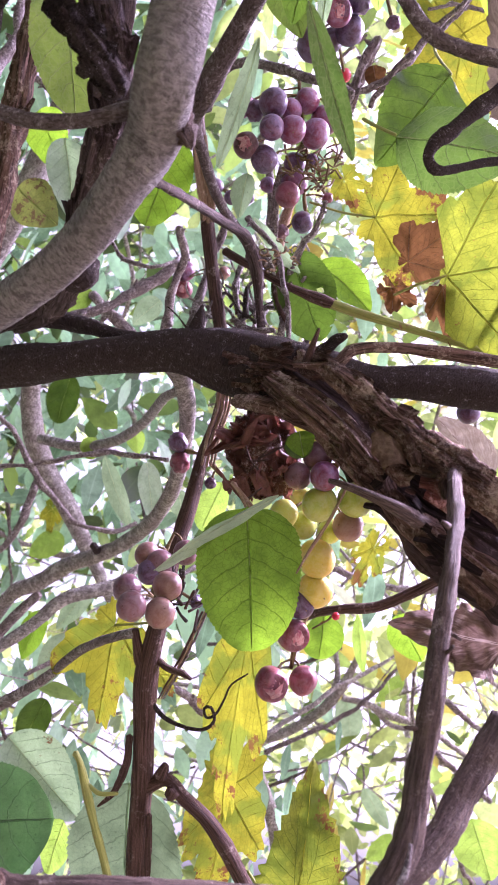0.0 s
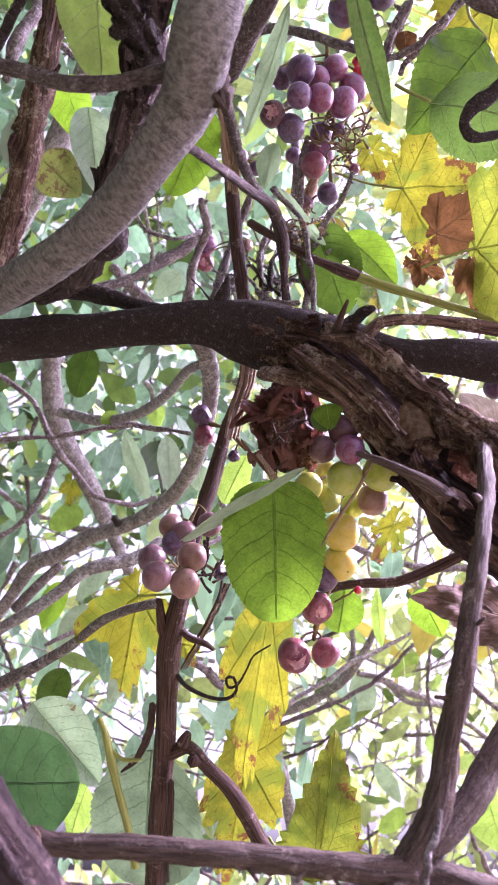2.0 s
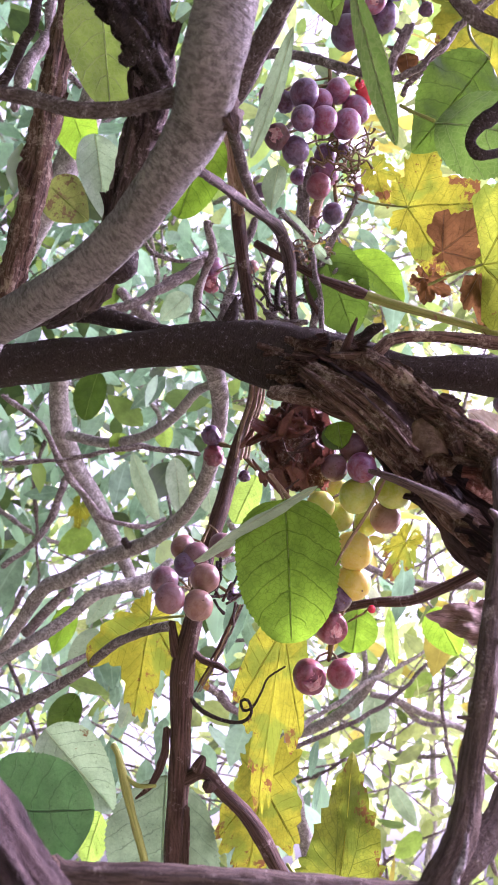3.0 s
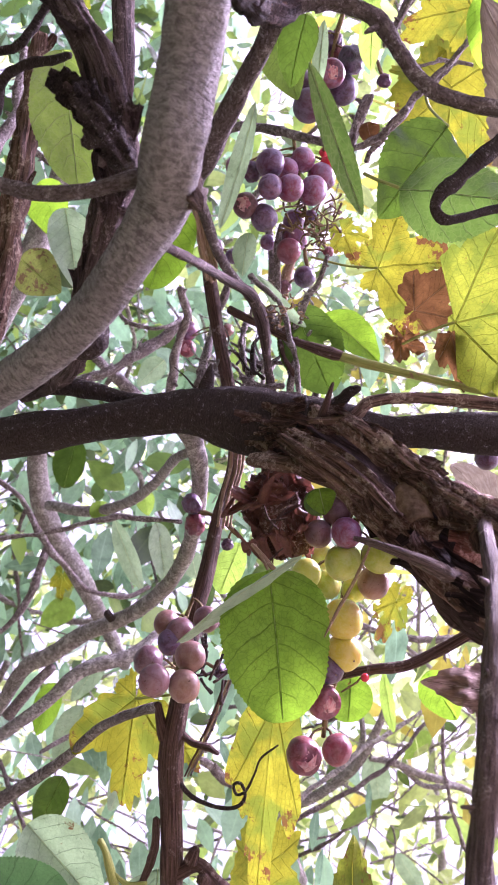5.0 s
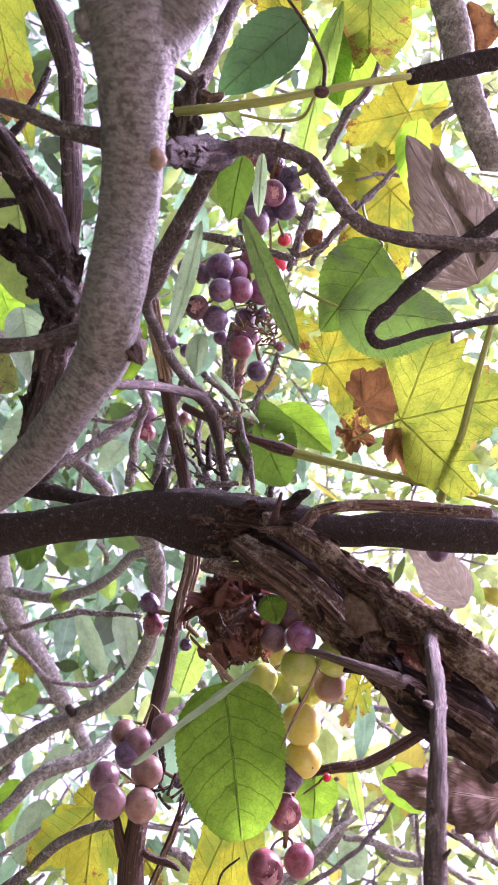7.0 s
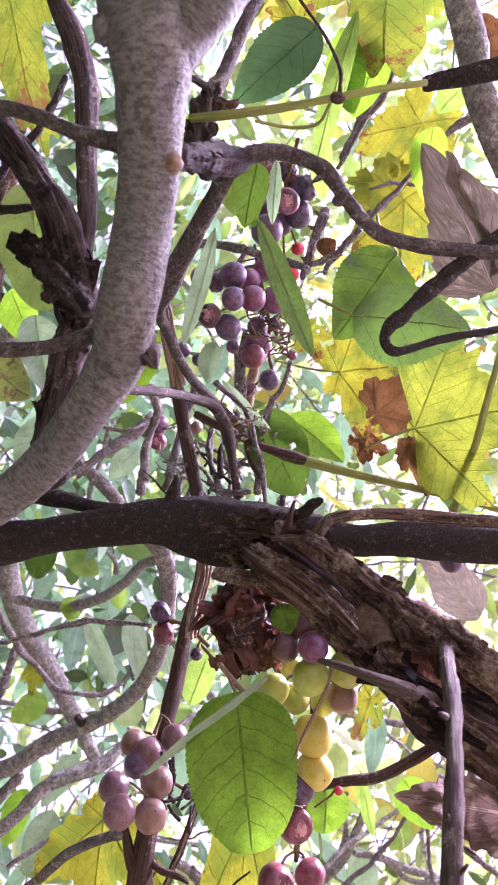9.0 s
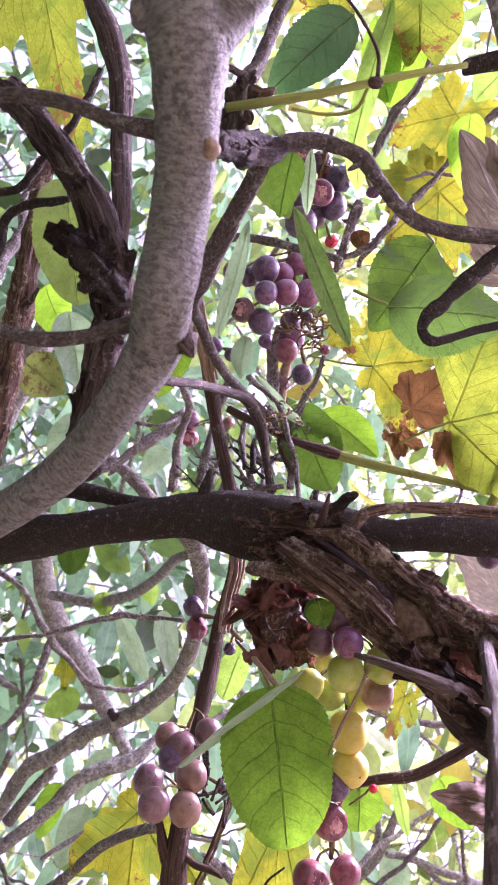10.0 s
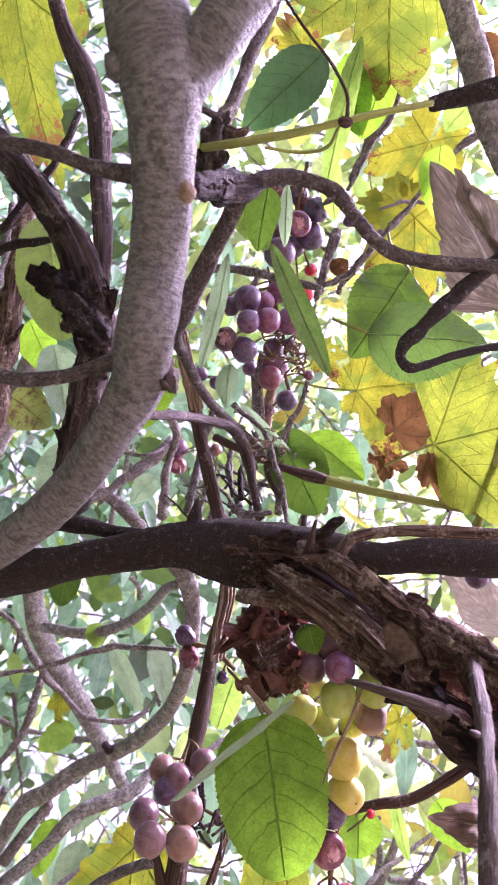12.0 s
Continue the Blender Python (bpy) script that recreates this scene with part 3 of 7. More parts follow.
def berry_mesh(name, r, stretch=1.06, dent=0.0, wrinkle=0.0, seed=0.0, bite=None):
    bm = bmesh.new()
    bmesh.ops.create_uvsphere(bm, u_segments=24, v_segments=16, radius=1.0)
    for v in bm.verts:
        d = v.co.normalized()
        w = 1.0 + 0.045 * noise.noise(d * 1.2 + Vector((seed, 0, 0))) + 0.02 * noise.noise(d * 3.1 + Vector((0, seed, 0)))
        if wrinkle:
            w -= wrinkle * abs(noise.noise(d * 2.6 + Vector((seed, 1, 0)))) + 0.4 * wrinkle * abs(noise.noise(d * 6.0 + Vector((0, seed, 0))))
        if bite is not None:
            k = d.dot(bite) + 0.40 * noise.noise(d * 4.0 + Vector((seed, 0, 2)))
            if k > 0.74:
                w -= 0.32 * min(1.0, (k - 0.74) / 0.05)
        v.co = Vector((d.x, d.y, d.z * stretch)) * r * w
    for f in bm.faces:
        f.smooth = True
    return bm


def berry(bunch, at, material, state="", out=None):
    """A berry at (x, y, z, radius): sound, split or shrivelled, with the dry dot at its end."""
    COUNT[0] += 1.93
    seed = COUNT[0]
    rng = random.Random(int(seed * 100))
    down = Vector((rng.uniform(-0.5, 0.5), rng.uniform(-0.9, 0.1), -0.8)).normalized() if out is None else Vector(out).normalized()
    if state == "split" and out is None:
        down = (FRONT + Vector((rng.uniform(-0.3, 0.6), 0.0, rng.uniform(-0.5, 0.2)))).normalized()
    r = at[3]
    tilt = down.to_track_quat("-Z", "Y").to_matrix().to_4x4()
    m = Matrix.Translation(at[:3]) @ tilt
    bite = None
    if state == "split":
        bite = Vector((rng.uniform(-0.3, 0.3), rng.uniform(-0.3, 0.3), -0.9)).normalized()
    bm = berry_mesh("berry", r, rng.uniform(1.02, 1.16), 0.0, 0.45 if state == "dry" else (0.10 if state == "soft" else 0.0), seed, bite)
    bmesh.ops.transform(bm, matrix=m, verts=bm.verts)
    tag = {"split": "split grape with pink flesh showing", "dry": "shrivelled dark grape", "soft": "soft wrinkling grape"}.get(state, "")
    b = part("berry", bm, material, bunch, tag)
    if state == "split":
        fm = bmesh.new()
        bmesh.ops.create_icosphere(fm, subdivisions=3, radius=r * 0.76)
        for v in fm.verts:
            v.co *= 1.0 + 0.10 * noise.noise(v.co / r * 3.0 + Vector((seed, 0, 0)))
        bmesh.ops.transform(fm, matrix=m, verts=fm.verts)
        for f in fm.faces:
            f.smooth = True
        part("flesh", fm, FLESH, b, "torn pink grape flesh")
    elif state != "dry":
        sm = bmesh.new()
        bmesh.ops.create_icosphere(sm, subdivisions=1, radius=r * 0.065)
        for v in sm.verts:
            v.co.z *= 0.5
        bmesh.ops.transform(sm, matrix=m @ Matrix.Translation((0, 0, -r * 1.05)), verts=sm.verts)
        part("scar", sm, VEIN_BROWN, b, "dry brown dot at the end")
    return b


def torn_skin(b, at, out, flaps, material, reach=0.75):
    """Pointed flaps of torn skin and flesh, spread like a star over the split in a berry."""
    out = Vector(out).normalized()
    x = out.orthogonal().normalized()
    y = out.cross(x)
    c, r = Vector(at[:3]), at[3]
    for k in range(flaps):
        a = 2 * math.pi * (k + 0.25 * math.sin(7.0 * k + 100 * at[0])) / flaps
        way = x * math.cos(a) + y * math.sin(a)
        acr = out.cross(way)
        long = reach * (0.8 + 0.35 * math.sin(5.0 * k + 1.0))
        bm = bmesh.new()
        rows = []
        for i in range(5):
            f = i / 4
            mid = c + out * r * (1.0 + 0.10 * f - 0.25 * f * f) + way * r * long * f
            half = acr * r * 0.30 * (1.0 - f) ** 0.8
            rows.append([bm.verts.new(mid + half), bm.verts.new(mid + out * r * 0.06), bm.verts.new(mid - half)])
        for p, q in zip(rows, rows[1:]):
            for j in range(2):
                bm.faces.new((p[j], p[j + 1], q[j + 1], q[j])).smooth = True
        bmesh.ops.solidify(bm, geom=bm.faces[:], thickness=r * 0.06)
        part("flap", bm, material, b, "torn pale pink flap")


def grape_bunch(label, axis, berries, thick=0.0011):
    """A bunch: the stalk along axis, and each berry on its own short stalk. berries: (place and radius, material, state)."""
    t = thing("grape_bunch", axis[0], label, "grapes", "bunches of grapes")
    line = smooth_path([(*a[:3], thick) for a in axis], 0.004)
    tube("stalk", [(*a[:3], thick) for a in axis], STALK, t, sides=7, rough=0.25, lumps=0.5, step=1.5)
    for at, material, *state in berries:
        b = berry(t, at, material, *state)
        if len(state) > 1:
            torn_skin(b, at, state[1], 5, FLESH)
        c = Vector(at[:3])
        near = min(line, key=lambda q: (q.to_3d() - c - Vector((0, 0, at[3] * 1.5))).length).to_3d()
        mid = (near + c) / 2 + Vector((0, 0, at[3] * 0.5))
        tube("pedicel", [(*near, 0.0006), (*mid, 0.00055), (*(c + (mid - c).normalized() * at[3] * 0.9), 0.0009)], STALK, t, sides=5, rough=0.2, step=3.0)
    return t


# ---------------------------------------------------------------- the setting
def ground_sheet():
    bm = bmesh.new()
    bmesh.ops.create_grid(bm, x_segments=60, y_segments=60, size=1.0)
    for v in bm.verts:
        r = max(abs(v.co.x), abs(v.co.y))
        v.co *= 3.0 + 800.0 * r ** 4
        v.co.z = 0.04 * noise.noise((v.co.x * 0.8, v.co.y * 0.8, 0.0))
    g = part("ground", bm, plain_mat("leaf_litter", (0.10, 0.088, 0.056), (0.21, 0.185, 0.115), 0.9, 9.0, 0.6), None)
    tagged(g, "brown leaf litter and dry grass under the thicket", "ground", kind="structure")


ground_sheet()

HEDGE = pose(0, 0, 1.3, 33, 0, 0)          # the thicket behind rises away from the open side


def far_leaves(name, count, seed, material, label, spread, size=(0.04, 0.085), slim=0.5, hang=False):
    """Leaves past the near branches: many thin blades, each a folded six-sided sheet. spread(rng) gives the place in the thicket."""
    rng = random.Random(seed)
    vs, fs, uvs = [], [], []
    for _ in range(count):
        at = HEDGE @ Vector(spread(rng))
        if at.z < 0.06:
            continue
        l, w = rng.uniform(*size), rng.uniform(slim * 0.75, slim * 1.25)
        turn = Euler((rng.uniform(-1.2, 1.2), rng.uniform(-1.2, 1.2), rng.uniform(0, 6.28))).to_matrix()
        if hang:
            turn = Euler((rng.uniform(-0.7, 0.7), rng.uniform(-1.1, 1.1), math.pi + rng.uniform(-0.6, 0.6))).to_matrix()
        lean = Matrix.Rotation(radians(90), 3, "X")
        b = len(vs)
        bow, fold = rng.uniform(-0.2, 0.25), rng.uniform(0.0, 0.25)
        for s, h in ((0.0, 0.03), (0.16, 0.30), (0.38, 0.47), (0.62, 0.42), (0.84, 0.22), (1.0, 0.01)):
            for v in (-1, 0, 1):
                p = Vector((h * w * v * l, (s - 0.5) * l, (fold * abs(v) * h * w + bow * (s - 0.5) ** 2) * l))
                vs.append(at + lean @ (turn @ p))
                uvs.append((s, float(v)))
        for i in range(5):
            for j in range(2):
                k = b + 3 * i + j
                fs.append((k, k + 1, k + 4, k + 3))
    me = bpy.data.meshes.new(name)
    me.from_pydata(vs, [], fs)
    layer = me.uv_layers.new(name="UVMap")
    idx = np.empty(len(me.loops), dtype=np.int32)
    me.loops.foreach_get("vertex_index", idx)
    layer.data.foreach_set("uv", np.array(uvs, dtype=np.float32)[idx].ravel())
    me.polygons.foreach_set("use_smooth", np.ones(len(me.polygons), dtype=bool))
    me.update()
    ob = part(name, me, material, None)
    return tagged(ob, label, "foliage", kind="stuff")


OVER = HEDGE.inverted()


def thicket(x0, x1, y0, y1, z0, z1, clear=0.75):
    """Places in a block of the thicket, which leaves the hollow round the near branches clear and is open to the light on the right."""
    def pick(rng):
        while True:
            p = Vector((rng.uniform(x0, x1), rng.uniform(y0, y1), rng.uniform(z0, z1)))
            q = OVER @ p
            if q.y > clear and q.x < 0.85 * q.y:
                return q
    return pick


def clump(cx, cy, cz, rx, ry, rz, x_most, y_most=9.0):
    """Places in a rounded, uneven clump of added, unseen leaves, denser towards its middle."""
    def pick(rng):
        while True:
            d = Vector((rng.gauss(0, 0.5), rng.gauss(0, 0.5), rng.gauss(0, 0.5)))
            if d.length > 1.25 + 0.4 * noise.noise(d.normalized() * 2.0):
                continue
            p = Vector((cx + d.x * rx, cy + d.y * ry, cz + d.z * rz))
            if p.x < x_most and p.y < y_most:
                return OVER @ p
    return pick


# Cool and pale because the sky's reflection on shaded leaves is mixed into the colour.
CROWD_SHEEN = crowd_mat("crowd_sheen", (0.11, 0.22, 0.13), (0.40, 0.60, 0.42), (0.42, 0.76, 0.45), 0.5)
# Darkened leaf green: the shade in the gaps is put into the colour.
CROWD_SHADED = crowd_mat("crowd_shaded", (0.03, 0.06, 0.022), (0.08, 0.13, 0.04), (0.14, 0.26, 0.05), 0.4)
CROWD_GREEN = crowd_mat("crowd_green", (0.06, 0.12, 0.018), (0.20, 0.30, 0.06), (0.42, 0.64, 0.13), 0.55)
# Lit counterpart of the mid green: bright backlight is put into the through colour.
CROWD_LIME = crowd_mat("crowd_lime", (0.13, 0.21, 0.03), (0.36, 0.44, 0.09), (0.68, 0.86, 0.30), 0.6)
CROWD_YELLOW = crowd_mat("crowd_yellow", (0.42, 0.36, 0.03), (0.60, 0.52, 0.06), (0.66, 0.60, 0.10), 0.5)
far_leaves("cool_foliage", 4700, 11, CROWD_SHEEN, "leaves deep in the thicket, sky sheen in their cool pale green", thicket(-2.0, 0.1, -0.2, 2.4, 1.0, 3.6), (0.022, 0.062), 0.38, True)
far_leaves("green_foliage", 4700, 12, CROWD_GREEN, "mid green leaves deep in the thicket", thicket(-2.0, 0.9, -0.2, 2.8, 0.1, 3.8), (0.022, 0.065))
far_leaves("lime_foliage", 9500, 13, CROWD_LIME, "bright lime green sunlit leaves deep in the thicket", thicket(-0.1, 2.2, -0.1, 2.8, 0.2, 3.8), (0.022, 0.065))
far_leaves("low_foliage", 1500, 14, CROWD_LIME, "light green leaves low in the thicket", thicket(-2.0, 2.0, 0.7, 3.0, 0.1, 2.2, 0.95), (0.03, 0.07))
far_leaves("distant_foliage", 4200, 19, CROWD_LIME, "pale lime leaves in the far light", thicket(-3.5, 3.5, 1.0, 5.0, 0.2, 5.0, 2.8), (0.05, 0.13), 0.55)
far_leaves("deep_foliage", 1100, 18, CROWD_SHADED, "leaves deep in the thicket, shade of the gaps in their dark green", thicket(-2.0, 0.5, 0.0, 2.6, 0.1, 3.4, 0.9), (0.025, 0.06), 0.45)
far_leaves("shade_foliage", 700, 16, CROWD_SHEEN, "leaves behind the level branch, sky sheen in their pale green", thicket(-0.8, 0.12, 0.2, 1.2, 1.1, 2.2, 0.65), (0.03, 0.075), 0.42, True)
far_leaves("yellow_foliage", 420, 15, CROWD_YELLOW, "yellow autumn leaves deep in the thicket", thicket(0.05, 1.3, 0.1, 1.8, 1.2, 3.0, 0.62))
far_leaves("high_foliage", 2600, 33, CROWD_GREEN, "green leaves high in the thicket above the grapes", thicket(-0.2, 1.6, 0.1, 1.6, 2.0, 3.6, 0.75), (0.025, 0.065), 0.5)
far_leaves("high_pale_foliage", 1500, 34, CROWD_SHEEN, "leaves high above the grapes, sky sheen in their pale green", thicket(-0.6, 1.4, 0.1, 1.6, 1.9, 3.4, 0.8), (0.025, 0.07), 0.42, True)
# Out of view: leaves added to block light from behind the camera.
far_leaves("thicket_behind", 2200, 17, CROWD_GREEN, "unseen green leaves added on the near side to block light", clump(-0.9, -1.25, 1.2, 1.5, 0.75, 1.4, 0.6, -0.5), (0.08, 0.15), 0.55)


# Out of view: leaves added to darken the grey stem from left and above.
far_leaves("thicket_beside", 2600, 27, CROWD_SHADED, "unseen dark green leaves added to shade the left of the grey stem", clump(-0.75, -0.1, 1.7, 0.75, 0.8, 1.3, -0.28), (0.06, 0.12), 0.55)
far_leaves("leaves_overhead", 1500, 28, CROWD_SHADED, "unseen dark green leaves added overhead to shade the grey stem", clump(-0.4, -0.4, 2.1, 0.6, 0.55, 0.35, 0.15, 0.03), (0.06, 0.12), 0.55)
far_leaves("upper_foliage", 3600, 29, CROWD_SHEEN, "leaves high behind the grey stem, sky sheen in their pale green", thicket(-1.5, 0.0, 0.1, 1.5, 1.7, 3.4, 0.7), (0.03, 0.07), 0.5)
far_leaves("upper_shade_foliage", 2600, 30, CROWD_SHADED, "leaves high behind the grey stem, shade put into their dark green", thicket(-1.5, -0.05, 0.1, 1.5, 1.7, 3.4, 0.75), (0.03, 0.07), 0.5)


def far_twigs(count, seed):
    """A tangle of thin far twigs, in one mesh."""
    rng = random.Random(seed)
    pick = thicket(-1.7, 1.7, -0.1, 2.4, 0.4, 3.4)
    bm = bmesh.new()
    for turn in range(count):
        near = turn < 190
        a = Vector(pick(rng))
        if near:
            while abs(a.x) > 0.6 * a.y or a.y > 1.6 or abs(a.z) > 0.9 * a.y:
                a = Vector(pick(rng))
            a *= 0.85
        if near and abs(a.x) < 0.12 and abs(a.z) < 0.25:
            a.y += 0.5
        way = Vector((rng.uniform(-1, 1), rng.uniform(-0.4, 0.4), rng.uniform(-0.8, 1.0))).normalized()
        if near:
            way.y = abs(way.y)
        n, r = rng.randint(4, 9), rng.choice((0.0008, 0.0011, 0.0015, 0.0021, 0.0028) if near else (0.0015, 0.002, 0.003, 0.004, 0.005))
        row = []
        for k in range(n):
            row.append((*(HEDGE @ a), r * (1 - 0.7 * k / n)))
            way = (way + 0.35 * Vector((rng.uniform(-1, 1), rng.uniform(-0.1 if near else -1, 1), rng.uniform(-0.8, 1)))).normalized()
            a = a + way * rng.uniform(0.05, 0.11)
        if min(q[2] for q in row) < 0.05:
            continue
        start = OVER @ Vector(row[0][:3])
        shown = start.y < 1.25 and abs(start.x) < 0.45 * start.y and abs(start.z) < 0.75 * start.y
        if near or shown:
            stem("far_twig", row, (PALE_BARK, TWIG_BARK, MID_BARK)[turn % 3], "thin grey twig deep in the thicket", "twig", "far twigs", sides=7, rough=0.2, lumps=0.4, kink=1.0, step=2.0)
            continue
        me = tube_mesh("twig", row, sides=6, rough=0.1, step=4.0, seed=rng.random() * 50)
        bm.from_mesh(me)
        bpy.data.meshes.remove(me)
    for f in bm.faces:
        f.smooth = True
    ob = part("far_twigs", bm, PALE_BARK, None)
    tagged(ob, "tangle of thin pale grey twigs farther back in the thicket", "twigs", kind="stuff")


far_twigs(1000, 21)

def upright_stem(x, y, top, r, seed):
    """A stem of the thicket, from the ground into the leaves."""
    rng = random.Random(seed)
    row, px, py = [], x, y
    for k in range(7):
        row.append((px, py, top * k / 6 - 0.02, r * (1 - 0.09 * k)))
        px, py = px + rng.uniform(-0.12, 0.12), py + rng.uniform(-0.12, 0.12)
    stem("thicket_stem", row, PALE_BARK if seed % 2 else TWIG_BARK, "slim grey stem rising from the ground", "branch", "stems of the thicket", sides=12, rough=0.12, lumps=0.2, kink=1.0, step=2.0)


for k, (x, y) in enumerate(((-1.5, 1.2), (-0.9, 1.7), (-0.35, 2.2), (0.3, 1.9), (0.9, 1.5), (1.4, 2.1), (-1.2, 2.4), (0.1, 2.7), (1.0, 2.6), (-1.6, -0.9), (-0.9, -1.3), (-0.2, -1.2))):
    upright_stem(x, y, 2.2 + 0.35 * (k % 4), 0.012 + 0.003 * (k % 3), 50 + k)

# ---------------------------------------------------------------- the grey stem in front
shrub = thing("shrub_stem", (-0.1019, 0.1787, 1.4561, 0.0056), "mottled grey shrub stem that bends and forks", "branch")
tube("stem", [(-0.1059, 0.1829, 1.4586, 0.0063), (-0.0888, 0.1716, 1.4582, 0.0065), (-0.0662, 0.1547, 1.4572, 0.0063), (-0.0482, 0.1395, 1.4591, 0.0063), (-0.0350, 0.1248, 1.4638, 0.0066), (-0.0254, 0.1138, 1.4700, 0.0077), (-0.0207, 0.0992, 1.4729, 0.0078), (-0.0158, 0.0859, 1.4858, 0.0076),
              (-0.0116, 0.0685, 1.4958, 0.0081), (-0.0089, 0.0502, 1.5042, 0.0100), (-0.0095, 0.0432, 1.5106, 0.0105), (-0.0104, 0.0358, 1.5178, 0.0101), (-0.0105, 0.0271, 1.5270, 0.0094)], GREY_BARK, shrub, sides=36, rough=0.11, step=0.2)
tube("lower_stem", [(-0.1018, 0.1799, 1.4579, 0.0066), (-0.20, 0.28, 1.22, 0.0078), (-0.34, 0.33, 0.85, 0.010), (-0.42, 0.36, 0.4, 0.012), (-0.45, 0.38, -0.02, 0.014)], GREY_BARK, shrub, sides=16, rough=0.1, step=1.0)
tube("upper_stem", [(-0.0106, 0.0286, 1.5256, 0.0094), (-0.0083, 0.0087, 1.5430, 0.0107), (-0.0031, -0.0234, 1.5704, 0.0094), (0.0010, -0.0612, 1.6121, 0.0074)], GREY_BARK, shrub, sides=16, rough=0.1, step=1.0)
tube("limb", [(-0.0057, 0.0511, 1.5019, 0.0056), (-0.0003, 0.0458, 1.5081, 0.0066), (0.0060, 0.0405, 1.5117, 0.0070), (0.0126, 0.0349, 1.5161, 0.0071), (0.0222, 0.0254, 1.5226, 0.0069)], GREY_BARK, shrub, sides=20, rough=0.1, step=0.4)
tube("bud_stub", [(-0.0226, 0.1103, 1.4753, 0.0054), (-0.0189, 0.1099, 1.4706, 0.0041), (-0.0164, 0.1102, 1.4665, 0.0029), (-0.0149, 0.1113, 1.4630, 0.0012)], CANE_SMOOTH, shrub, "dark bud stub at the fork", sides=22, rough=0.8, step=0.2)
tube("knob", [(-0.0180, 0.0441, 1.5065, 0.0041), (-0.0197, 0.0424, 1.5058, 0.0031), (-0.0208, 0.0414, 1.5060, 0.0014)], GREY_BARK, shrub, sides=14, rough=0.3, step=0.4)
tube("side_branch", [(-0.0820, 0.1125, 1.4852, 0.0020), (-0.0705, 0.1126, 1.4815, 0.0021), (-0.0589, 0.1127, 1.4762, 0.0021), (-0.0462, 0.1111, 1.4735, 0.0020), (-0.0356, 0.1095, 1.4743, 0.0022), (-0.0269, 0.1099, 1.4778, 0.0034)], MID_BARK, shrub, sides=16, rough=0.14, step=0.5)
tube("side_branch", [(-0.0670, 0.0659, 1.5250, 0.0019), (-0.0535, 0.0655, 1.5209, 0.0020), (-0.0404, 0.0665, 1.5140, 0.0020), (-0.0295, 0.0682, 1.5063, 0.0020), (-0.0188, 0.0688, 1.5013, 0.0027), (-0.0143, 0.0687, 1.4999, 0.0032)], MID_BARK, shrub, sides=16, rough=0.14, step=0.5)
tube("scar", [(-0.0073, 0.0684, 1.4922, 0.0019), (-0.0060, 0.0696, 1.4906, 0.0026), (-0.0055, 0.0712, 1.4896, 0.0019)], SCAR, shrub, "orange-brown pruning scar", sides=20, rough=0.4, step=0.2)
tube("thin_shoot", [(-0.0290, 0.1221, 1.4662, 0.0015), (-0.0267, 0.1383, 1.4835, 0.0015), (-0.0210, 0.1707, 1.5165, 0.0018), (-0.0117, 0.2081, 1.5510, 0.0021), (-0.0016, 0.2326, 1.5685, 0.0027), (0.0037, 0.2548, 1.5711, 0.0032), (0.0051, 0.2715, 1.5639, 0.0026), (0.0069, 0.2849, 1.5524, 0.0027)], OLD_VINE_BARK, shrub, sides=10, rough=0.15, lumps=0.3)

def bark_flake(at, way, width, length, seed, parent, material, curl=None):
    """A curled strip of loose bark."""
    rng = random.Random(seed)
    m, l = frame_of(at, [a + b for a, b in zip(at, way)], rng.uniform(-40, 40))
    bm = bmesh.new()
    uv = bm.loops.layers.uv.new("UVMap")
    rows, cols = 9, 4
    grid = []
    bow, roll = rng.uniform(-0.25, 0.3), rng.uniform(0.6, 2.2) if curl is None else curl
    for i in range(rows + 1):
        s = i / rows
        line = []
        for j in range(cols + 1):
            v = j / cols - 0.5
            w = width * (0.55 + 0.45 * math.sin(math.pi * (0.12 + 0.8 * s))) * (1 + 0.25 * noise.noise((s * 4, v, seed)))
            a = v * roll
            x, z = math.sin(a) * w / roll, (1 - math.cos(a)) * w / roll * -1.0 + bow * length * s * s
            line.append(bm.verts.new(m @ Vector((x, length * (s + 0.04 * noise.noise((v * 9, seed, 0.0)) * (s > 0.5)), z))))
        grid.append(line)
    for i in range(rows):
        for j in range(cols):
            f = bm.faces.new((grid[i][j], grid[i][j + 1], grid[i + 1][j + 1], grid[i + 1][j]))
            f.smooth = True
            for lp, (a, b) in zip(f.loops, ((i, j), (i, j + 1), (i + 1, j + 1), (i + 1, j))):
                lp[uv].uv = (b / cols * width, a / rows * length)
    bmesh.ops.solidify(bm, geom=bm.faces[:], thickness=0.0005)
    return part("bark_flake", bm, material, parent)


def flakes_along(pts, count, seed, parent, material, size=(0.004, 0.012), lift=0.9):
    """Loose flakes on the open side of a strand."""
    rng = random.Random(seed)
    path = smooth_path(pts, 0.004)
    for _ in range(count):
        i = rng.randrange(1, len(path) - 1)
        q, o = path[i], path[i + 1]
        way = (o.to_3d() - q.to_3d()).normalized()
        acr = way.cross(FRONT).normalized()
        a = rng.uniform(-1.2, 1.2)
        at = q.to_3d() + (FRONT * math.cos(a) + acr * math.sin(a)) * q[3] * lift
        w = (way + 0.4 * Vector((rng.uniform(-1, 1), rng.uniform(-1, 0.3), rng.uniform(-1, 1)))).normalized() * rng.choice((-1, 1))
        bark_flake(tuple(at), tuple(w), rng.uniform(0.002, 0.0055), rng.uniform(*size), rng.random() * 90, parent, material)


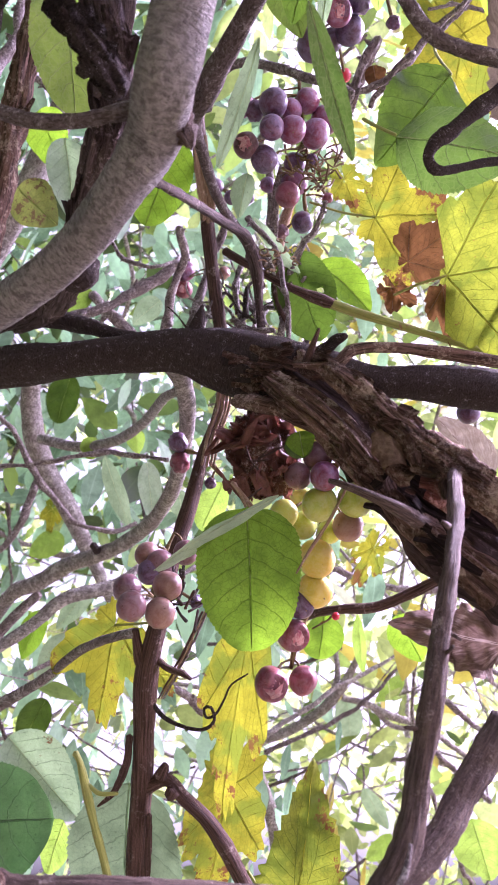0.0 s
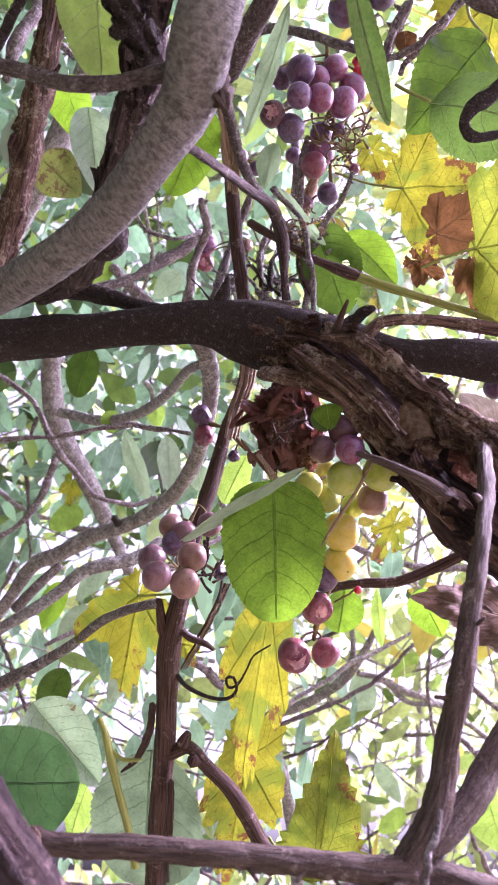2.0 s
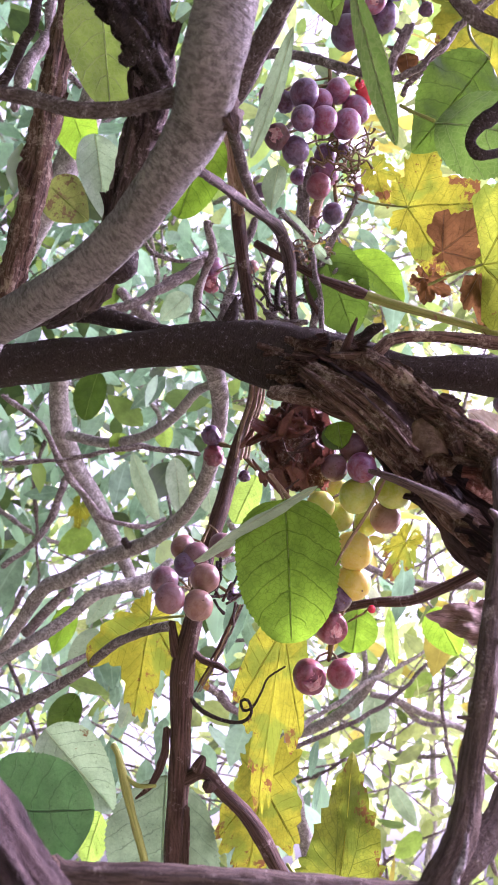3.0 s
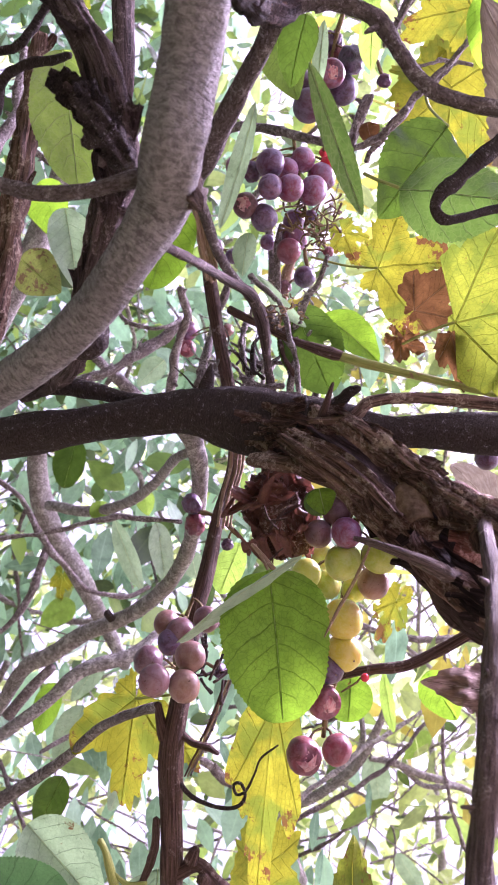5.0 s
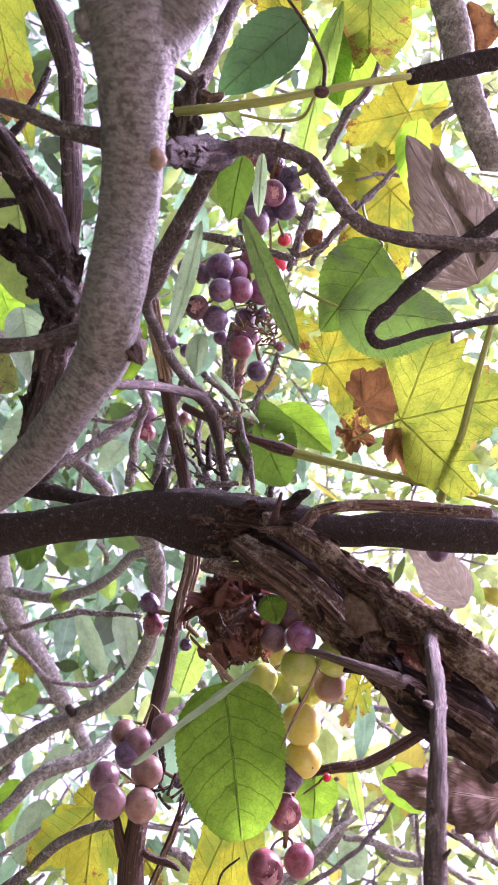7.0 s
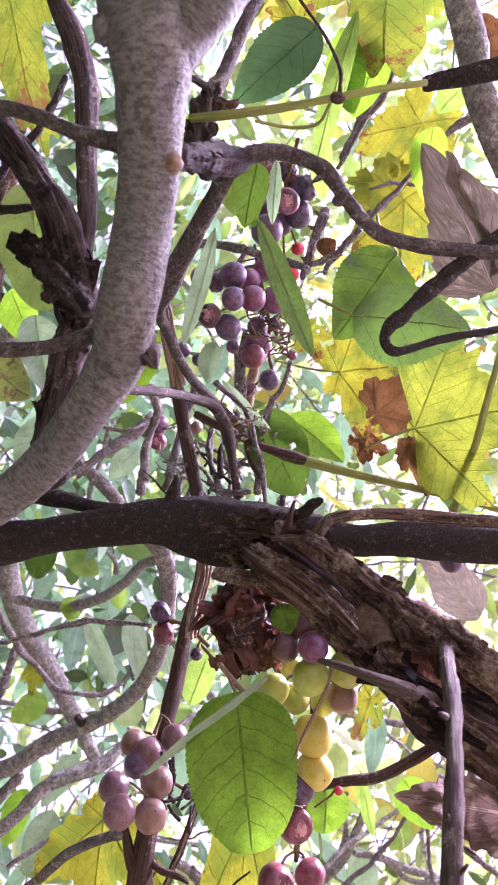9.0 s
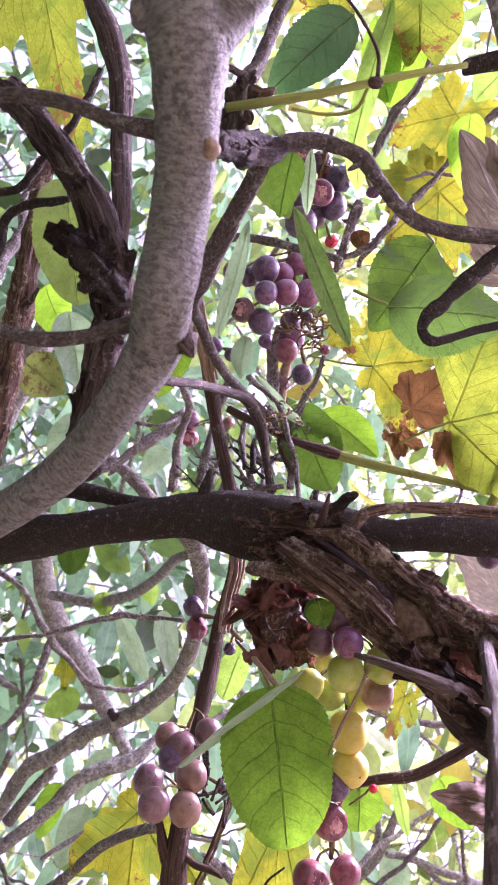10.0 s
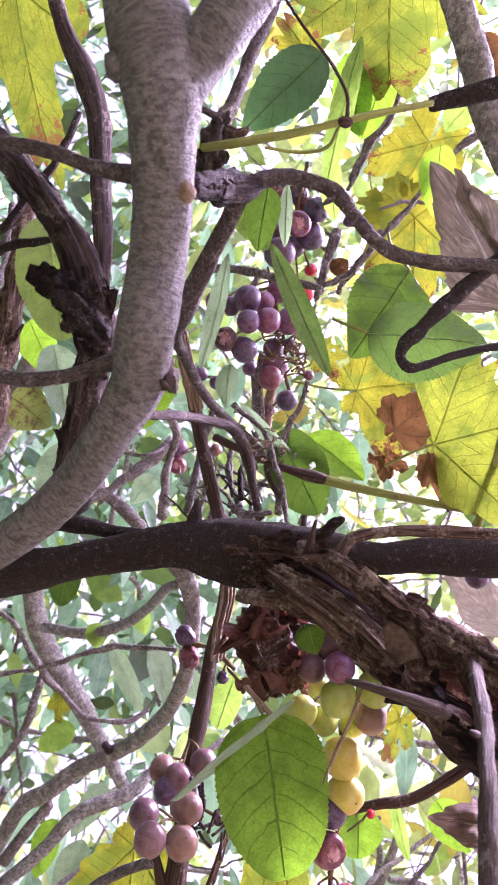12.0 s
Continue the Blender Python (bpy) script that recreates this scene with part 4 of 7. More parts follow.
# ---------------------------------------------------------------- dark vine stems beside it
old_vine = thing("dead_vine", (-0.0687, 0.1846, 1.4937, 0.0052), "dark shredding dead vine stems beside the grey stem", "vine")
tube("stem", [(-0.1333, 0.2992, 1.5727, 0.0038), (-0.1089, 0.2741, 1.5570, 0.0050), (-0.0814, 0.2241, 1.5244, 0.0057), (-0.0646, 0.1836, 1.5046, 0.0055), (-0.0572, 0.1669, 1.5122, 0.0057), (-0.0508, 0.1509, 1.5186, 0.0058), (-0.0445, 0.1347, 1.5254, 0.0060), (-0.0411, 0.1164, 1.5085, 0.0059), (-0.0431, 0.1021, 1.5190, 0.0051), (-0.0503, 0.0932, 1.5325, 0.0045), (-0.0606, 0.0883, 1.5521, 0.0043), (-0.0780, 0.0843, 1.5781, 0.0044)], OLD_VINE_BARK, old_vine, sides=36, rough=0.2, ridge=0.45, step=0.2)
tube("stem", [(-0.0491, 0.1526, 1.5404, 0.0043), (-0.0485, 0.1432, 1.5726, 0.0034), (-0.0468, 0.1352, 1.5826, 0.0039), (-0.0460, 0.1198, 1.6057, 0.0042), (-0.0450, 0.1038, 1.6293, 0.0045), (-0.0487, 0.0920, 1.6487, 0.0049), (-0.0563, 0.0795, 1.6689, 0.0039), (-0.0615, 0.0649, 1.6912, 0.0038)], OLD_VINE_BARK, old_vine, sides=18, rough=0.12, ridge=0.2, step=0.5)
stub_row = [(-0.0378, 0.1178, 1.4982, 0.0039), (-0.0416, 0.1104, 1.4999, 0.0042), (-0.0453, 0.1040, 1.5019, 0.0042), (-0.0487, 0.0999, 1.5035, 0.0032), (-0.0519, 0.0975, 1.5040, 0.0012)]
tube("stub", stub_row, DARK_BARK, old_vine, "dark crumbling broken stub", sides=26, rough=0.4, ridge=0.45, step=0.2)
tube("stub", [(-0.0401, 0.1122, 1.4978, 0.0025), (-0.0443, 0.1089, 1.4966, 0.0026), (-0.0477, 0.1100, 1.4949, 0.0016)], DARK_BARK, old_vine, sides=16, rough=0.7, ridge=0.4, step=0.25)
flakes_along(stub_row, 110, 31, old_vine, DARK_BARK, (0.002, 0.0055), 0.9)
flakes_along(stub_row, 14, 32, old_vine, OLD_VINE_BARK, (0.002, 0.005), 1.0)
tube("twig", [(-0.0457, 0.0855, 1.5936, 0.0010), (-0.0489, 0.0891, 1.5870, 0.0013), (-0.0575, 0.0972, 1.5759, 0.0014), (-0.0713, 0.1071, 1.5659, 0.0015), (-0.0808, 0.1127, 1.5632, 0.0016), (-0.0992, 0.1157, 1.5675, 0.0017)], DARK_BARK, old_vine, sides=12, rough=0.3, kink=0.7, step=0.6)
tube("twig", [(-0.0560, 0.1063, 1.5407, 0.0011), (-0.0638, 0.1116, 1.5497, 0.0016), (-0.0739, 0.1141, 1.5544, 0.0017), (-0.0831, 0.1191, 1.5537, 0.0016), (-0.0884, 0.1290, 1.5464, 0.0017), (-0.1023, 0.1435, 1.5388, 0.0017)], DARK_BARK, old_vine, sides=12, rough=0.3, kink=0.7, step=0.6)
flakes_along([(-0.0646, 0.1836, 1.5046, 0.0055), (-0.0508, 0.1509, 1.5186, 0.0058), (-0.0411, 0.1164, 1.5085, 0.0059), (-0.0431, 0.1021, 1.5190, 0.0051), (-0.0503, 0.0932, 1.5325, 0.0045), (-0.0606, 0.0883, 1.5521, 0.0043)], 60, 61, old_vine, OLD_VINE_BARK, (0.004, 0.014), 0.95)
tube("bark_knob", [(-0.0563, 0.1785, 1.4943, 0.0026), (-0.0591, 0.1797, 1.4870, 0.0040), (-0.0654, 0.1833, 1.4866, 0.0024)], DARK_BARK, old_vine, sides=14, rough=0.3, step=0.4)

# ---------------------------------------------------------------- the level dark branch
level = thing("level_branch", (-0.1658, 0.3056, 1.5436, 0.0109), "thick dark level branch speckled with pale lichen", "branch")
tube("wood", [(-0.1742, 0.3101, 1.5456, 0.0116), (-0.1472, 0.3045, 1.5457, 0.0112), (-0.1209, 0.2995, 1.5450, 0.0110), (-0.0910, 0.2904, 1.5415, 0.0098), (-0.0626, 0.2814, 1.5376, 0.0096), (-0.0356, 0.2732, 1.5326, 0.0113), (-0.0128, 0.2706, 1.5244, 0.0155), (0.0091, 0.2686, 1.5170, 0.0161), (0.0358, 0.2668, 1.5132, 0.0113), (0.0590, 0.2652, 1.5070, 0.0077), (0.0820, 0.2637, 1.5044, 0.0084), (0.1050, 0.2636, 1.5015, 0.0094), (0.1298, 0.2630, 1.4976, 0.0096)], DARK_BARK, level, sides=36, rough=0.13, ridge=0.06, step=0.2)
tube("limb", [(-0.1740, 0.3123, 1.5698, 0.0049), (-0.1461, 0.3037, 1.5747, 0.0042), (-0.1189, 0.2972, 1.5762, 0.0048), (-0.0944, 0.2914, 1.5673, 0.0050), (-0.0709, 0.2876, 1.5555, 0.0039), (-0.0422, 0.2795, 1.5411, 0.0035)], DARK_BARK, level, sides=14, rough=0.15, step=0.5)
tube("thorn", [(-0.0273, 0.2656, 1.5354, 0.0047), (-0.0244, 0.2596, 1.5411, 0.0030), (-0.0226, 0.2544, 1.5455, 0.0007)], DARK_BARK, level, sides=10, rough=0.15, step=0.4)
hang = tube("side_branch", [(-0.0375, 0.2808, 1.5301, 0.0066), (-0.0340, 0.2950, 1.5266, 0.0050), (-0.0338, 0.3193, 1.5259, 0.0047), (-0.0386, 0.3480, 1.5183, 0.0046), (-0.0485, 0.3866, 1.5137, 0.0049), (-0.0690, 0.4338, 1.5139, 0.0050), (-0.1000, 0.4785, 1.5177, 0.0054), (-0.1381, 0.5033, 1.5152, 0.0060), (-0.1647, 0.5199, 1.5073, 0.0066), (-0.1860, 0.5291, 1.5017, 0.0057), (-0.2137, 0.5611, 1.4793, 0.0050), (-0.2452, 0.5894, 1.4533, 0.0046)], PALE_BARK, level, "mottled grey curving side branch", sides=16, rough=0.13, step=0.6)
tube("twig", [(-0.0389, 0.3005, 1.5272, 0.0024), (-0.0513, 0.3390, 1.5502, 0.0030), (-0.0741, 0.4117, 1.5845, 0.0036), (-0.1065, 0.4770, 1.6118, 0.0043), (-0.1475, 0.5214, 1.6340, 0.0049), (-0.1934, 0.5505, 1.6616, 0.0047)], PALE_BARK, level, sides=10, rough=0.12)
tube("side_branch", [(-0.0736, 0.4483, 1.4914, 0.0023), (-0.0891, 0.4459, 1.4764, 0.0045), (-0.1185, 0.4403, 1.4657, 0.0044), (-0.1390, 0.4447, 1.4493, 0.0040), (-0.1627, 0.4483, 1.4340, 0.0039), (-0.1914, 0.4576, 1.4189, 0.0036)], PALE_BARK, level, sides=12, rough=0.13)
tube("twig", [(-0.1625, 0.5242, 1.5007, 0.0035), (-0.1798, 0.5342, 1.4885, 0.0040), (-0.1994, 0.5477, 1.4727, 0.0044)], TWIG_BARK, level, sides=10)
tube("spur", [(-0.1103, 0.4794, 1.5160, 0.0029), (-0.1145, 0.4765, 1.5205, 0.0025)], DARK_BARK, level, sides=8, rough=0.3)

# ---------------------------------------------------------------- the thick shredding vine
vine = thing("old_grape_vine", (0.0966, 0.2685, 1.4239, 0.0173), "thick old grape vine with shredding brown bark", "vine")
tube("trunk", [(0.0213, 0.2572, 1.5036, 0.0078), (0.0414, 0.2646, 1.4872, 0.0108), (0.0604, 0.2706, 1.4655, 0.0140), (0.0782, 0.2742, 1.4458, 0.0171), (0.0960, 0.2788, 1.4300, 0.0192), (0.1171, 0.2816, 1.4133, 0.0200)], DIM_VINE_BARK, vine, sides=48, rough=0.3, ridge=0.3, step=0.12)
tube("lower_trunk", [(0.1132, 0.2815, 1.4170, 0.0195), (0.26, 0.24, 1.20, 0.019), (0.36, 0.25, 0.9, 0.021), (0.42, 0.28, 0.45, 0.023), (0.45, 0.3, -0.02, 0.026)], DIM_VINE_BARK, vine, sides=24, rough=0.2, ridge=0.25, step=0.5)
tube("strand", [(0.0229, 0.2334, 1.4944, 0.0035), (0.0345, 0.2222, 1.4770, 0.0045), (0.0472, 0.2213, 1.4623, 0.0056), (0.0598, 0.2202, 1.4459, 0.0063), (0.0726, 0.2204, 1.4349, 0.0065), (0.0866, 0.2220, 1.4218, 0.0067), (0.1003, 0.2252, 1.4080, 0.0069)], VINE_BARK, vine, "flaking brown vine strand", sides=44, rough=0.34, ridge=0.25, step=0.11)
tube("strand", [(0.0099, 0.2424, 1.4894, 0.0042), (0.0209, 0.2370, 1.4741, 0.0056), (0.0337, 0.2369, 1.4599, 0.0062), (0.0453, 0.2410, 1.4465, 0.0057), (0.0557, 0.2496, 1.4373, 0.0049), (0.0697, 0.2589, 1.4269, 0.0060), (0.0854, 0.2659, 1.4166, 0.0079), (0.0997, 0.2690, 1.4047, 0.0088)], VINE_BARK, vine, "grooved brown vine strand", sides=44, rough=0.2, ridge=0.5, step=0.12)
tube("strand", [(0.0183, 0.2256, 1.4842, 0.0011), (0.0335, 0.2212, 1.4805, 0.0022), (0.0425, 0.2179, 1.4858, 0.0022), (0.0584, 0.2184, 1.4873, 0.0023), (0.0765, 0.2196, 1.4858, 0.0027), (0.0945, 0.2213, 1.4836, 0.0027), (0.1125, 0.2231, 1.4814, 0.0027)], VINE_BARK, vine, sides=12, rough=0.12, ridge=0.2, step=0.4)
tube("strand", [(-0.0059, 0.2575, 1.4896, 0.0028), (0.0051, 0.2490, 1.4810, 0.0037), (0.0144, 0.2455, 1.4755, 0.0036), (0.0253, 0.2411, 1.4643, 0.0021)], VINE_BARK, vine, sides=12, rough=0.3, ridge=0.2, step=0.4)
tube("splinter", [(0.0233, 0.2288, 1.4868, 0.0019), (0.0254, 0.2204, 1.4887, 0.0015), (0.0281, 0.2139, 1.4934, 0.0006)], CANE_BARK, vine, "pale broken splinter", sides=7, rough=0.2)
tube("splinter", [(0.0277, 0.2292, 1.4827, 0.0018), (0.0363, 0.2233, 1.4846, 0.0020), (0.0474, 0.2182, 1.4890, 0.0011)], VINE_BARK, vine, sides=8, rough=0.2)
tube("splinter", [(0.0291, 0.2531, 1.5101, 0.0031), (0.0362, 0.2459, 1.5123, 0.0028), (0.0406, 0.2404, 1.5117, 0.0025), (0.0433, 0.2383, 1.5112, 0.0012)], DARK_BARK, vine, sides=8, rough=0.4)


flakes_along([(0.0229, 0.2334, 1.4944, 0.0041), (0.0345, 0.2222, 1.4770, 0.0054), (0.0472, 0.2213, 1.4623, 0.0067), (0.0598, 0.2202, 1.4459, 0.0075), (0.0726, 0.2204, 1.4349, 0.0077), (0.0866, 0.2220, 1.4218, 0.0080)], 90, 5, vine, VINE_BARK, (0.003, 0.012))
flakes_along([(0.0145, 0.2401, 1.4839, 0.0048), (0.0337, 0.2369, 1.4599, 0.0070), (0.0453, 0.2410, 1.4465, 0.0065), (0.0697, 0.2589, 1.4269, 0.0068)], 50, 6, vine, VINE_BARK, (0.003, 0.012))
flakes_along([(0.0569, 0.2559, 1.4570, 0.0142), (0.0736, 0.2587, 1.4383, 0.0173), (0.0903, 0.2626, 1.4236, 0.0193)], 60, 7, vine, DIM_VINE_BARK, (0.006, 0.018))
flakes_along([(-0.0045, 0.2657, 1.5174, 0.0122), (0.0114, 0.2642, 1.5110, 0.0133), (0.0316, 0.2574, 1.5037, 0.0103)], 60, 8, vine, VINE_BARK, (0.004, 0.014), 1.0)
tube("side_twig", [(0.0305, 0.2343, 1.4349, 0.0009), (0.0377, 0.2336, 1.4319, 0.0015), (0.0473, 0.2350, 1.4279, 0.0019), (0.0589, 0.2423, 1.4259, 0.0027), (0.0713, 0.2584, 1.4280, 0.0033)], CANE_SMOOTH, vine, sides=12, rough=0.2, lumps=0.2)
bark_flake((0.0511, 0.2184, 1.4485), (0.12, -0.1, -1.0), 0.016, 0.0165, 3.3, vine, SCAR, 2.2)
bark_flake((0.0578, 0.2149, 1.4466), (0.05, -0.1, -1.0), 0.007, 0.015, 5.1, vine, VINE_BARK, 2.0)
bark_flake((0.0525, 0.2258, 1.4371), (0.5, -0.3, -0.6), 0.012, 0.011, 7.7, vine, VINE_BARK, 2.6)
bark_flake((0.0629, 0.2251, 1.4311), (0.9, -0.2, -0.3), 0.012, 0.020, 8.8, vine, CRUMPLE, 2.4)
bark_flake((0.0660, 0.2313, 1.4290), (0.8, -0.2, -0.6), 0.010, 0.018, 8.1, vine, CRUMPLE, 2.0)
bark_flake((0.0727, 0.2174, 1.4284), (-0.3, -0.3, -1.0), 0.010, 0.016, 9.2, vine, VINE_BARK)
bark_flake((0.0477, 0.2415, 1.4366), (0.6, -0.2, 0.5), 0.009, 0.014, 9.9, vine, DIM_VINE_BARK)

# dry crumpled leaf caught under the crossing
nest = thing("crumpled_leaf", (0.0054, 0.2653, 1.4779), "crumpled dark red-brown dead leaf caught under the vine", "dead leaf")
bm = bmesh.new()
bmesh.ops.create_icosphere(bm, subdivisions=5, radius=1.0)
for v in bm.verts:
    d = v.co.copy()
    w = 1.0 - 0.32 * abs(noise.noise(d * 1.9)) - 0.24 * abs(noise.noise(d * 4.1 + Vector((3, 1, 0)))) - 0.14 * abs(noise.noise(d * 9.0)) + 0.16 * noise.noise(d * 1.2)
    v.co = Vector((0.0073, 0.2853, 1.4802)) + Vector((d.x * 0.0195, d.y * 0.013, d.z * 0.027)) * w
for f in bm.faces:
    f.smooth = True
part("folds", bm, CRUMPLE, nest)
for i in range(13):
    rng = random.Random(400 + i)
    me, _ = leaf_blade("vine", rng.uniform(0.010, 0.017), rng.uniform(0.013, 0.020), fold=rng.uniform(0.2, 0.9), curl=rng.uniform(-0.8, 1.2), ripple=0.7, seed=i * 3.7)
    turn = Euler((rng.uniform(0.6, 2.2), rng.uniform(-0.8, 0.8), rng.uniform(0, 6.28)))
    me.transform(Matrix.Translation(Vector((0.0058, 0.2826, 1.4769)) + Vector((rng.uniform(-0.010, 0.010), rng.uniform(-0.006, 0.000), rng.uniform(-0.017, 0.015)))) @ turn.to_matrix().to_4x4())
    part("fold", me, LEAF_RUSSET, nest)
for i in range(5):
    rng = random.Random(480 + i)
    o = Vector((0.0064, 0.2657, 1.4662)) + Vector((rng.uniform(-0.018, 0.012), rng.uniform(-0.002, 0.004), rng.uniform(-0.018, 0.02)))
    w = Vector((rng.uniform(-1, 1), rng.uniform(-0.3, 0.3), rng.uniform(-1, 1))).normalized()
    tube("fibre", [(*o, 0.0004), (*(o + 0.006 * w), 0.0005), (*(o + 0.012 * w + Vector((0.002, 0, 0.002))), 0.0003)], CANE_BARK, nest, sides=5, rough=0.3, step=3.0)
tube("straw", [(-0.0072, 0.2619, 1.4498, 0.0010), (-0.0013, 0.2641, 1.4428, 0.0012), (0.0046, 0.2687, 1.4359, 0.0011), (0.0075, 0.2751, 1.4298, 0.0007)], STRAW, nest, sides=6)
tube("straw", [(-0.0060, 0.2619, 1.4498, 0.0006), (-0.0002, 0.2646, 1.4365, 0.0007), (0.0021, 0.2679, 1.4315, 0.0006)], STRAW, nest, sides=6)

# ---------------------------------------------------------------- vine canes
cane = thing("vine_cane", (-0.0556, 0.4123, 1.2993, 0.0049), "upright red-brown vine cane with peeling bark", "vine")
tube("cane", [(-0.0562, 0.4182, 1.2901, 0.0049), (-0.0544, 0.3973, 1.3224, 0.0048), (-0.0518, 0.3773, 1.3497, 0.0052), (-0.0502, 0.3593, 1.3720, 0.0049), (-0.0487, 0.3440, 1.3919, 0.0051), (-0.0435, 0.3329, 1.4129, 0.0041), (-0.0371, 0.3264, 1.4451, 0.0036), (-0.0302, 0.3216, 1.4710, 0.0037), (-0.0238, 0.3144, 1.4971, 0.0035), (-0.0153, 0.3122, 1.5282, 0.0034), (-0.0155, 0.3052, 1.5665, 0.0038), (-0.0199, 0.2968, 1.5978, 0.0039), (-0.0231, 0.2807, 1.6224, 0.0039), (-0.0255, 0.2647, 1.6470, 0.0039), (-0.0287, 0.2487, 1.6717, 0.0039), (-0.0321, 0.2292, 1.7200, 0.0037), (-0.0359, 0.2048, 1.7759, 0.0038)], CANE_BARK, cane, sides=18, rough=0.1, ridge=0.12, lumps=0.12, step=0.6)
tube("lower_cane", [(-0.0562, 0.4167, 1.2924, 0.0049), (-0.06, 0.36, 1.0, 0.005), (-0.08, 0.38, 0.5, 0.006), (-0.10, 0.40, -0.02, 0.007)], CANE_BARK, cane, sides=12, rough=0.1, step=1.5)
tube("side_cane", [(-0.0489, 0.3777, 1.3473, 0.0035), (-0.0392, 0.3738, 1.3498, 0.0032), (-0.0310, 0.3764, 1.3423, 0.0032), (-0.0189, 0.3832, 1.3322, 0.0038), (-0.0082, 0.3929, 1.3176, 0.0038), (0.0024, 0.4047, 1.2996, 0.0038)], CANE_BARK, cane, sides=14, rough=0.12, lumps=0.2, step=0.6)
tube("node", [(-0.0425, 0.3707, 1.3508, 0.0035), (-0.0397, 0.3668, 1.3552, 0.0019)], CANE_BARK, cane, sides=10, rough=0.3)
tube("node", [(-0.0360, 0.3705, 1.3440, 0.0035), (-0.0372, 0.3708, 1.3416, 0.0026)], CANE_BARK, cane, sides=10, rough=0.3)
tube("stub", [(-0.0514, 0.3410, 1.3964, 0.0032), (-0.0531, 0.3356, 1.4028, 0.0024), (-0.0540, 0.3306, 1.4088, 0.0019)], CANE_BARK, cane, sides=10, rough=0.15)
tube("twig", [(-0.0545, 0.3314, 1.4075, 0.0025), (-0.0655, 0.3412, 1.4087, 0.0023), (-0.0853, 0.3593, 1.4078, 0.0025), (-0.1080, 0.3866, 1.4018, 0.0027), (-0.1294, 0.4027, 1.3948, 0.0033), (-0.1549, 0.4193, 1.3870, 0.0042), (-0.1750, 0.4348, 1.3809, 0.0043)], TWIG_BARK, cane, sides=10, rough=0.12)
tube("peeling_strip", [(-0.0569, 0.3600, 1.3670, 0.0019), (-0.0584, 0.3662, 1.3556, 0.0021), (-0.0642, 0.3723, 1.3442, 0.0016), (-0.0717, 0.3758, 1.3385, 0.0005)], CANE_BARK, cane, sides=7, rough=0.2, flat=0.4)
tube("peeling_strip", [(-0.0478, 0.3817, 1.3356, 0.0016), (-0.0480, 0.3894, 1.3219, 0.0019), (-0.0486, 0.3982, 1.3084, 0.0013)], CANE_BARK, cane, sides=7, rough=0.2, flat=0.4)
for k, (dx, w) in enumerate(((0, 7), (7, 6), (-8, 7), (13, 5))):
    tube("fibre", [(p[0] + dx * 0.0003, p[1] - 0.004 - 0.001 * k, p[2], p[3] * w / 8) for p in ((-0.0128, 0.2953, 1.5267, 0.0012), (-0.0140, 0.3033, 1.5144, 0.0012), (-0.0186, 0.3070, 1.4993, 0.0012), (-0.0214, 0.3106, 1.4845, 0.0009))], STRAW, cane, sides=5, rough=0.3)
    tube("fibre", [(p[0] + dx * 0.0003, p[1] - 0.004 - 0.001 * k, p[2], p[3] * w / 8) for p in ((-0.0281, 0.2453, 1.6586, 0.0016), (-0.0269, 0.2531, 1.6466, 0.0019), (-0.0244, 0.2635, 1.6305, 0.0019), (-0.0226, 0.2705, 1.6199, 0.0012))], STRAW, cane, sides=5, rough=0.3)
tube("twig", [(-0.0455, 0.3397, 1.3987, 0.0019), (-0.0385, 0.3397, 1.3933, 0.0016), (-0.0310, 0.3382, 1.3903, 0.0015), (-0.0273, 0.3386, 1.3878, 0.0009)], CANE_BARK, cane, sides=7, rough=0.2)
tube("tendril", [(-0.0465, 0.3503, 1.3804, 0.0012), (-0.0399, 0.3524, 1.3736, 0.0011), (-0.0291, 0.3530, 1.3692, 0.0009), (-0.0206, 0.3524, 1.3686, 0.0009), (-0.0163, 0.3502, 1.3722, 0.0008), (-0.0179, 0.3480, 1.3773, 0.0008), (-0.0212, 0.3493, 1.3771, 0.0007), (-0.0201, 0.3516, 1.3735, 0.0007), (-0.0158, 0.3498, 1.3746, 0.0007), (-0.0115, 0.3428, 1.3799, 0.0005), (-0.0083, 0.3373, 1.3849, 0.0005), (-0.0005, 0.3315, 1.3885, 0.0004)], DARK_BARK, cane, "thin dark curling tendril", sides=6)
for k in range(3):
    tube("dry_stalk", [(p[0] + 0.0013 * k, p[1], p[2], 0.75 * p[3]) for p in ((-0.0231, 0.3399, 1.4210, 0.0007), (-0.0296, 0.3474, 1.4092, 0.0008), (-0.0370, 0.3536, 1.3958, 0.0008), (-0.0442, 0.3579, 1.3834, 0.0005))], (CANE_BARK, STRAW, TWIG_BARK)[k], cane, sides=6, kink=0.8)

near_vine = thing("near_vine_stem", (0.0371, 0.2028, 1.3067, 0.0041), "purplish brown vine stems joining close to the lens", "vine")
tube("stem", [(0.0261, 0.2016, 1.2954, 0.0041), (0.0352, 0.2008, 1.3061, 0.0036), (0.0398, 0.1999, 1.3149, 0.0031), (0.0441, 0.1974, 1.3299, 0.0029), (0.0484, 0.1933, 1.3456, 0.0031), (0.0522, 0.1923, 1.3601, 0.0027), (0.0589, 0.1937, 1.3820, 0.0025), (0.0647, 0.2001, 1.3998, 0.0026), (0.0702, 0.2109, 1.4201, 0.0027), (0.0759, 0.2244, 1.4362, 0.0025)], CANE_SMOOTH, near_vine, sides=22, rough=0.2, ridge=0.08, lumps=0.25, step=0.35)
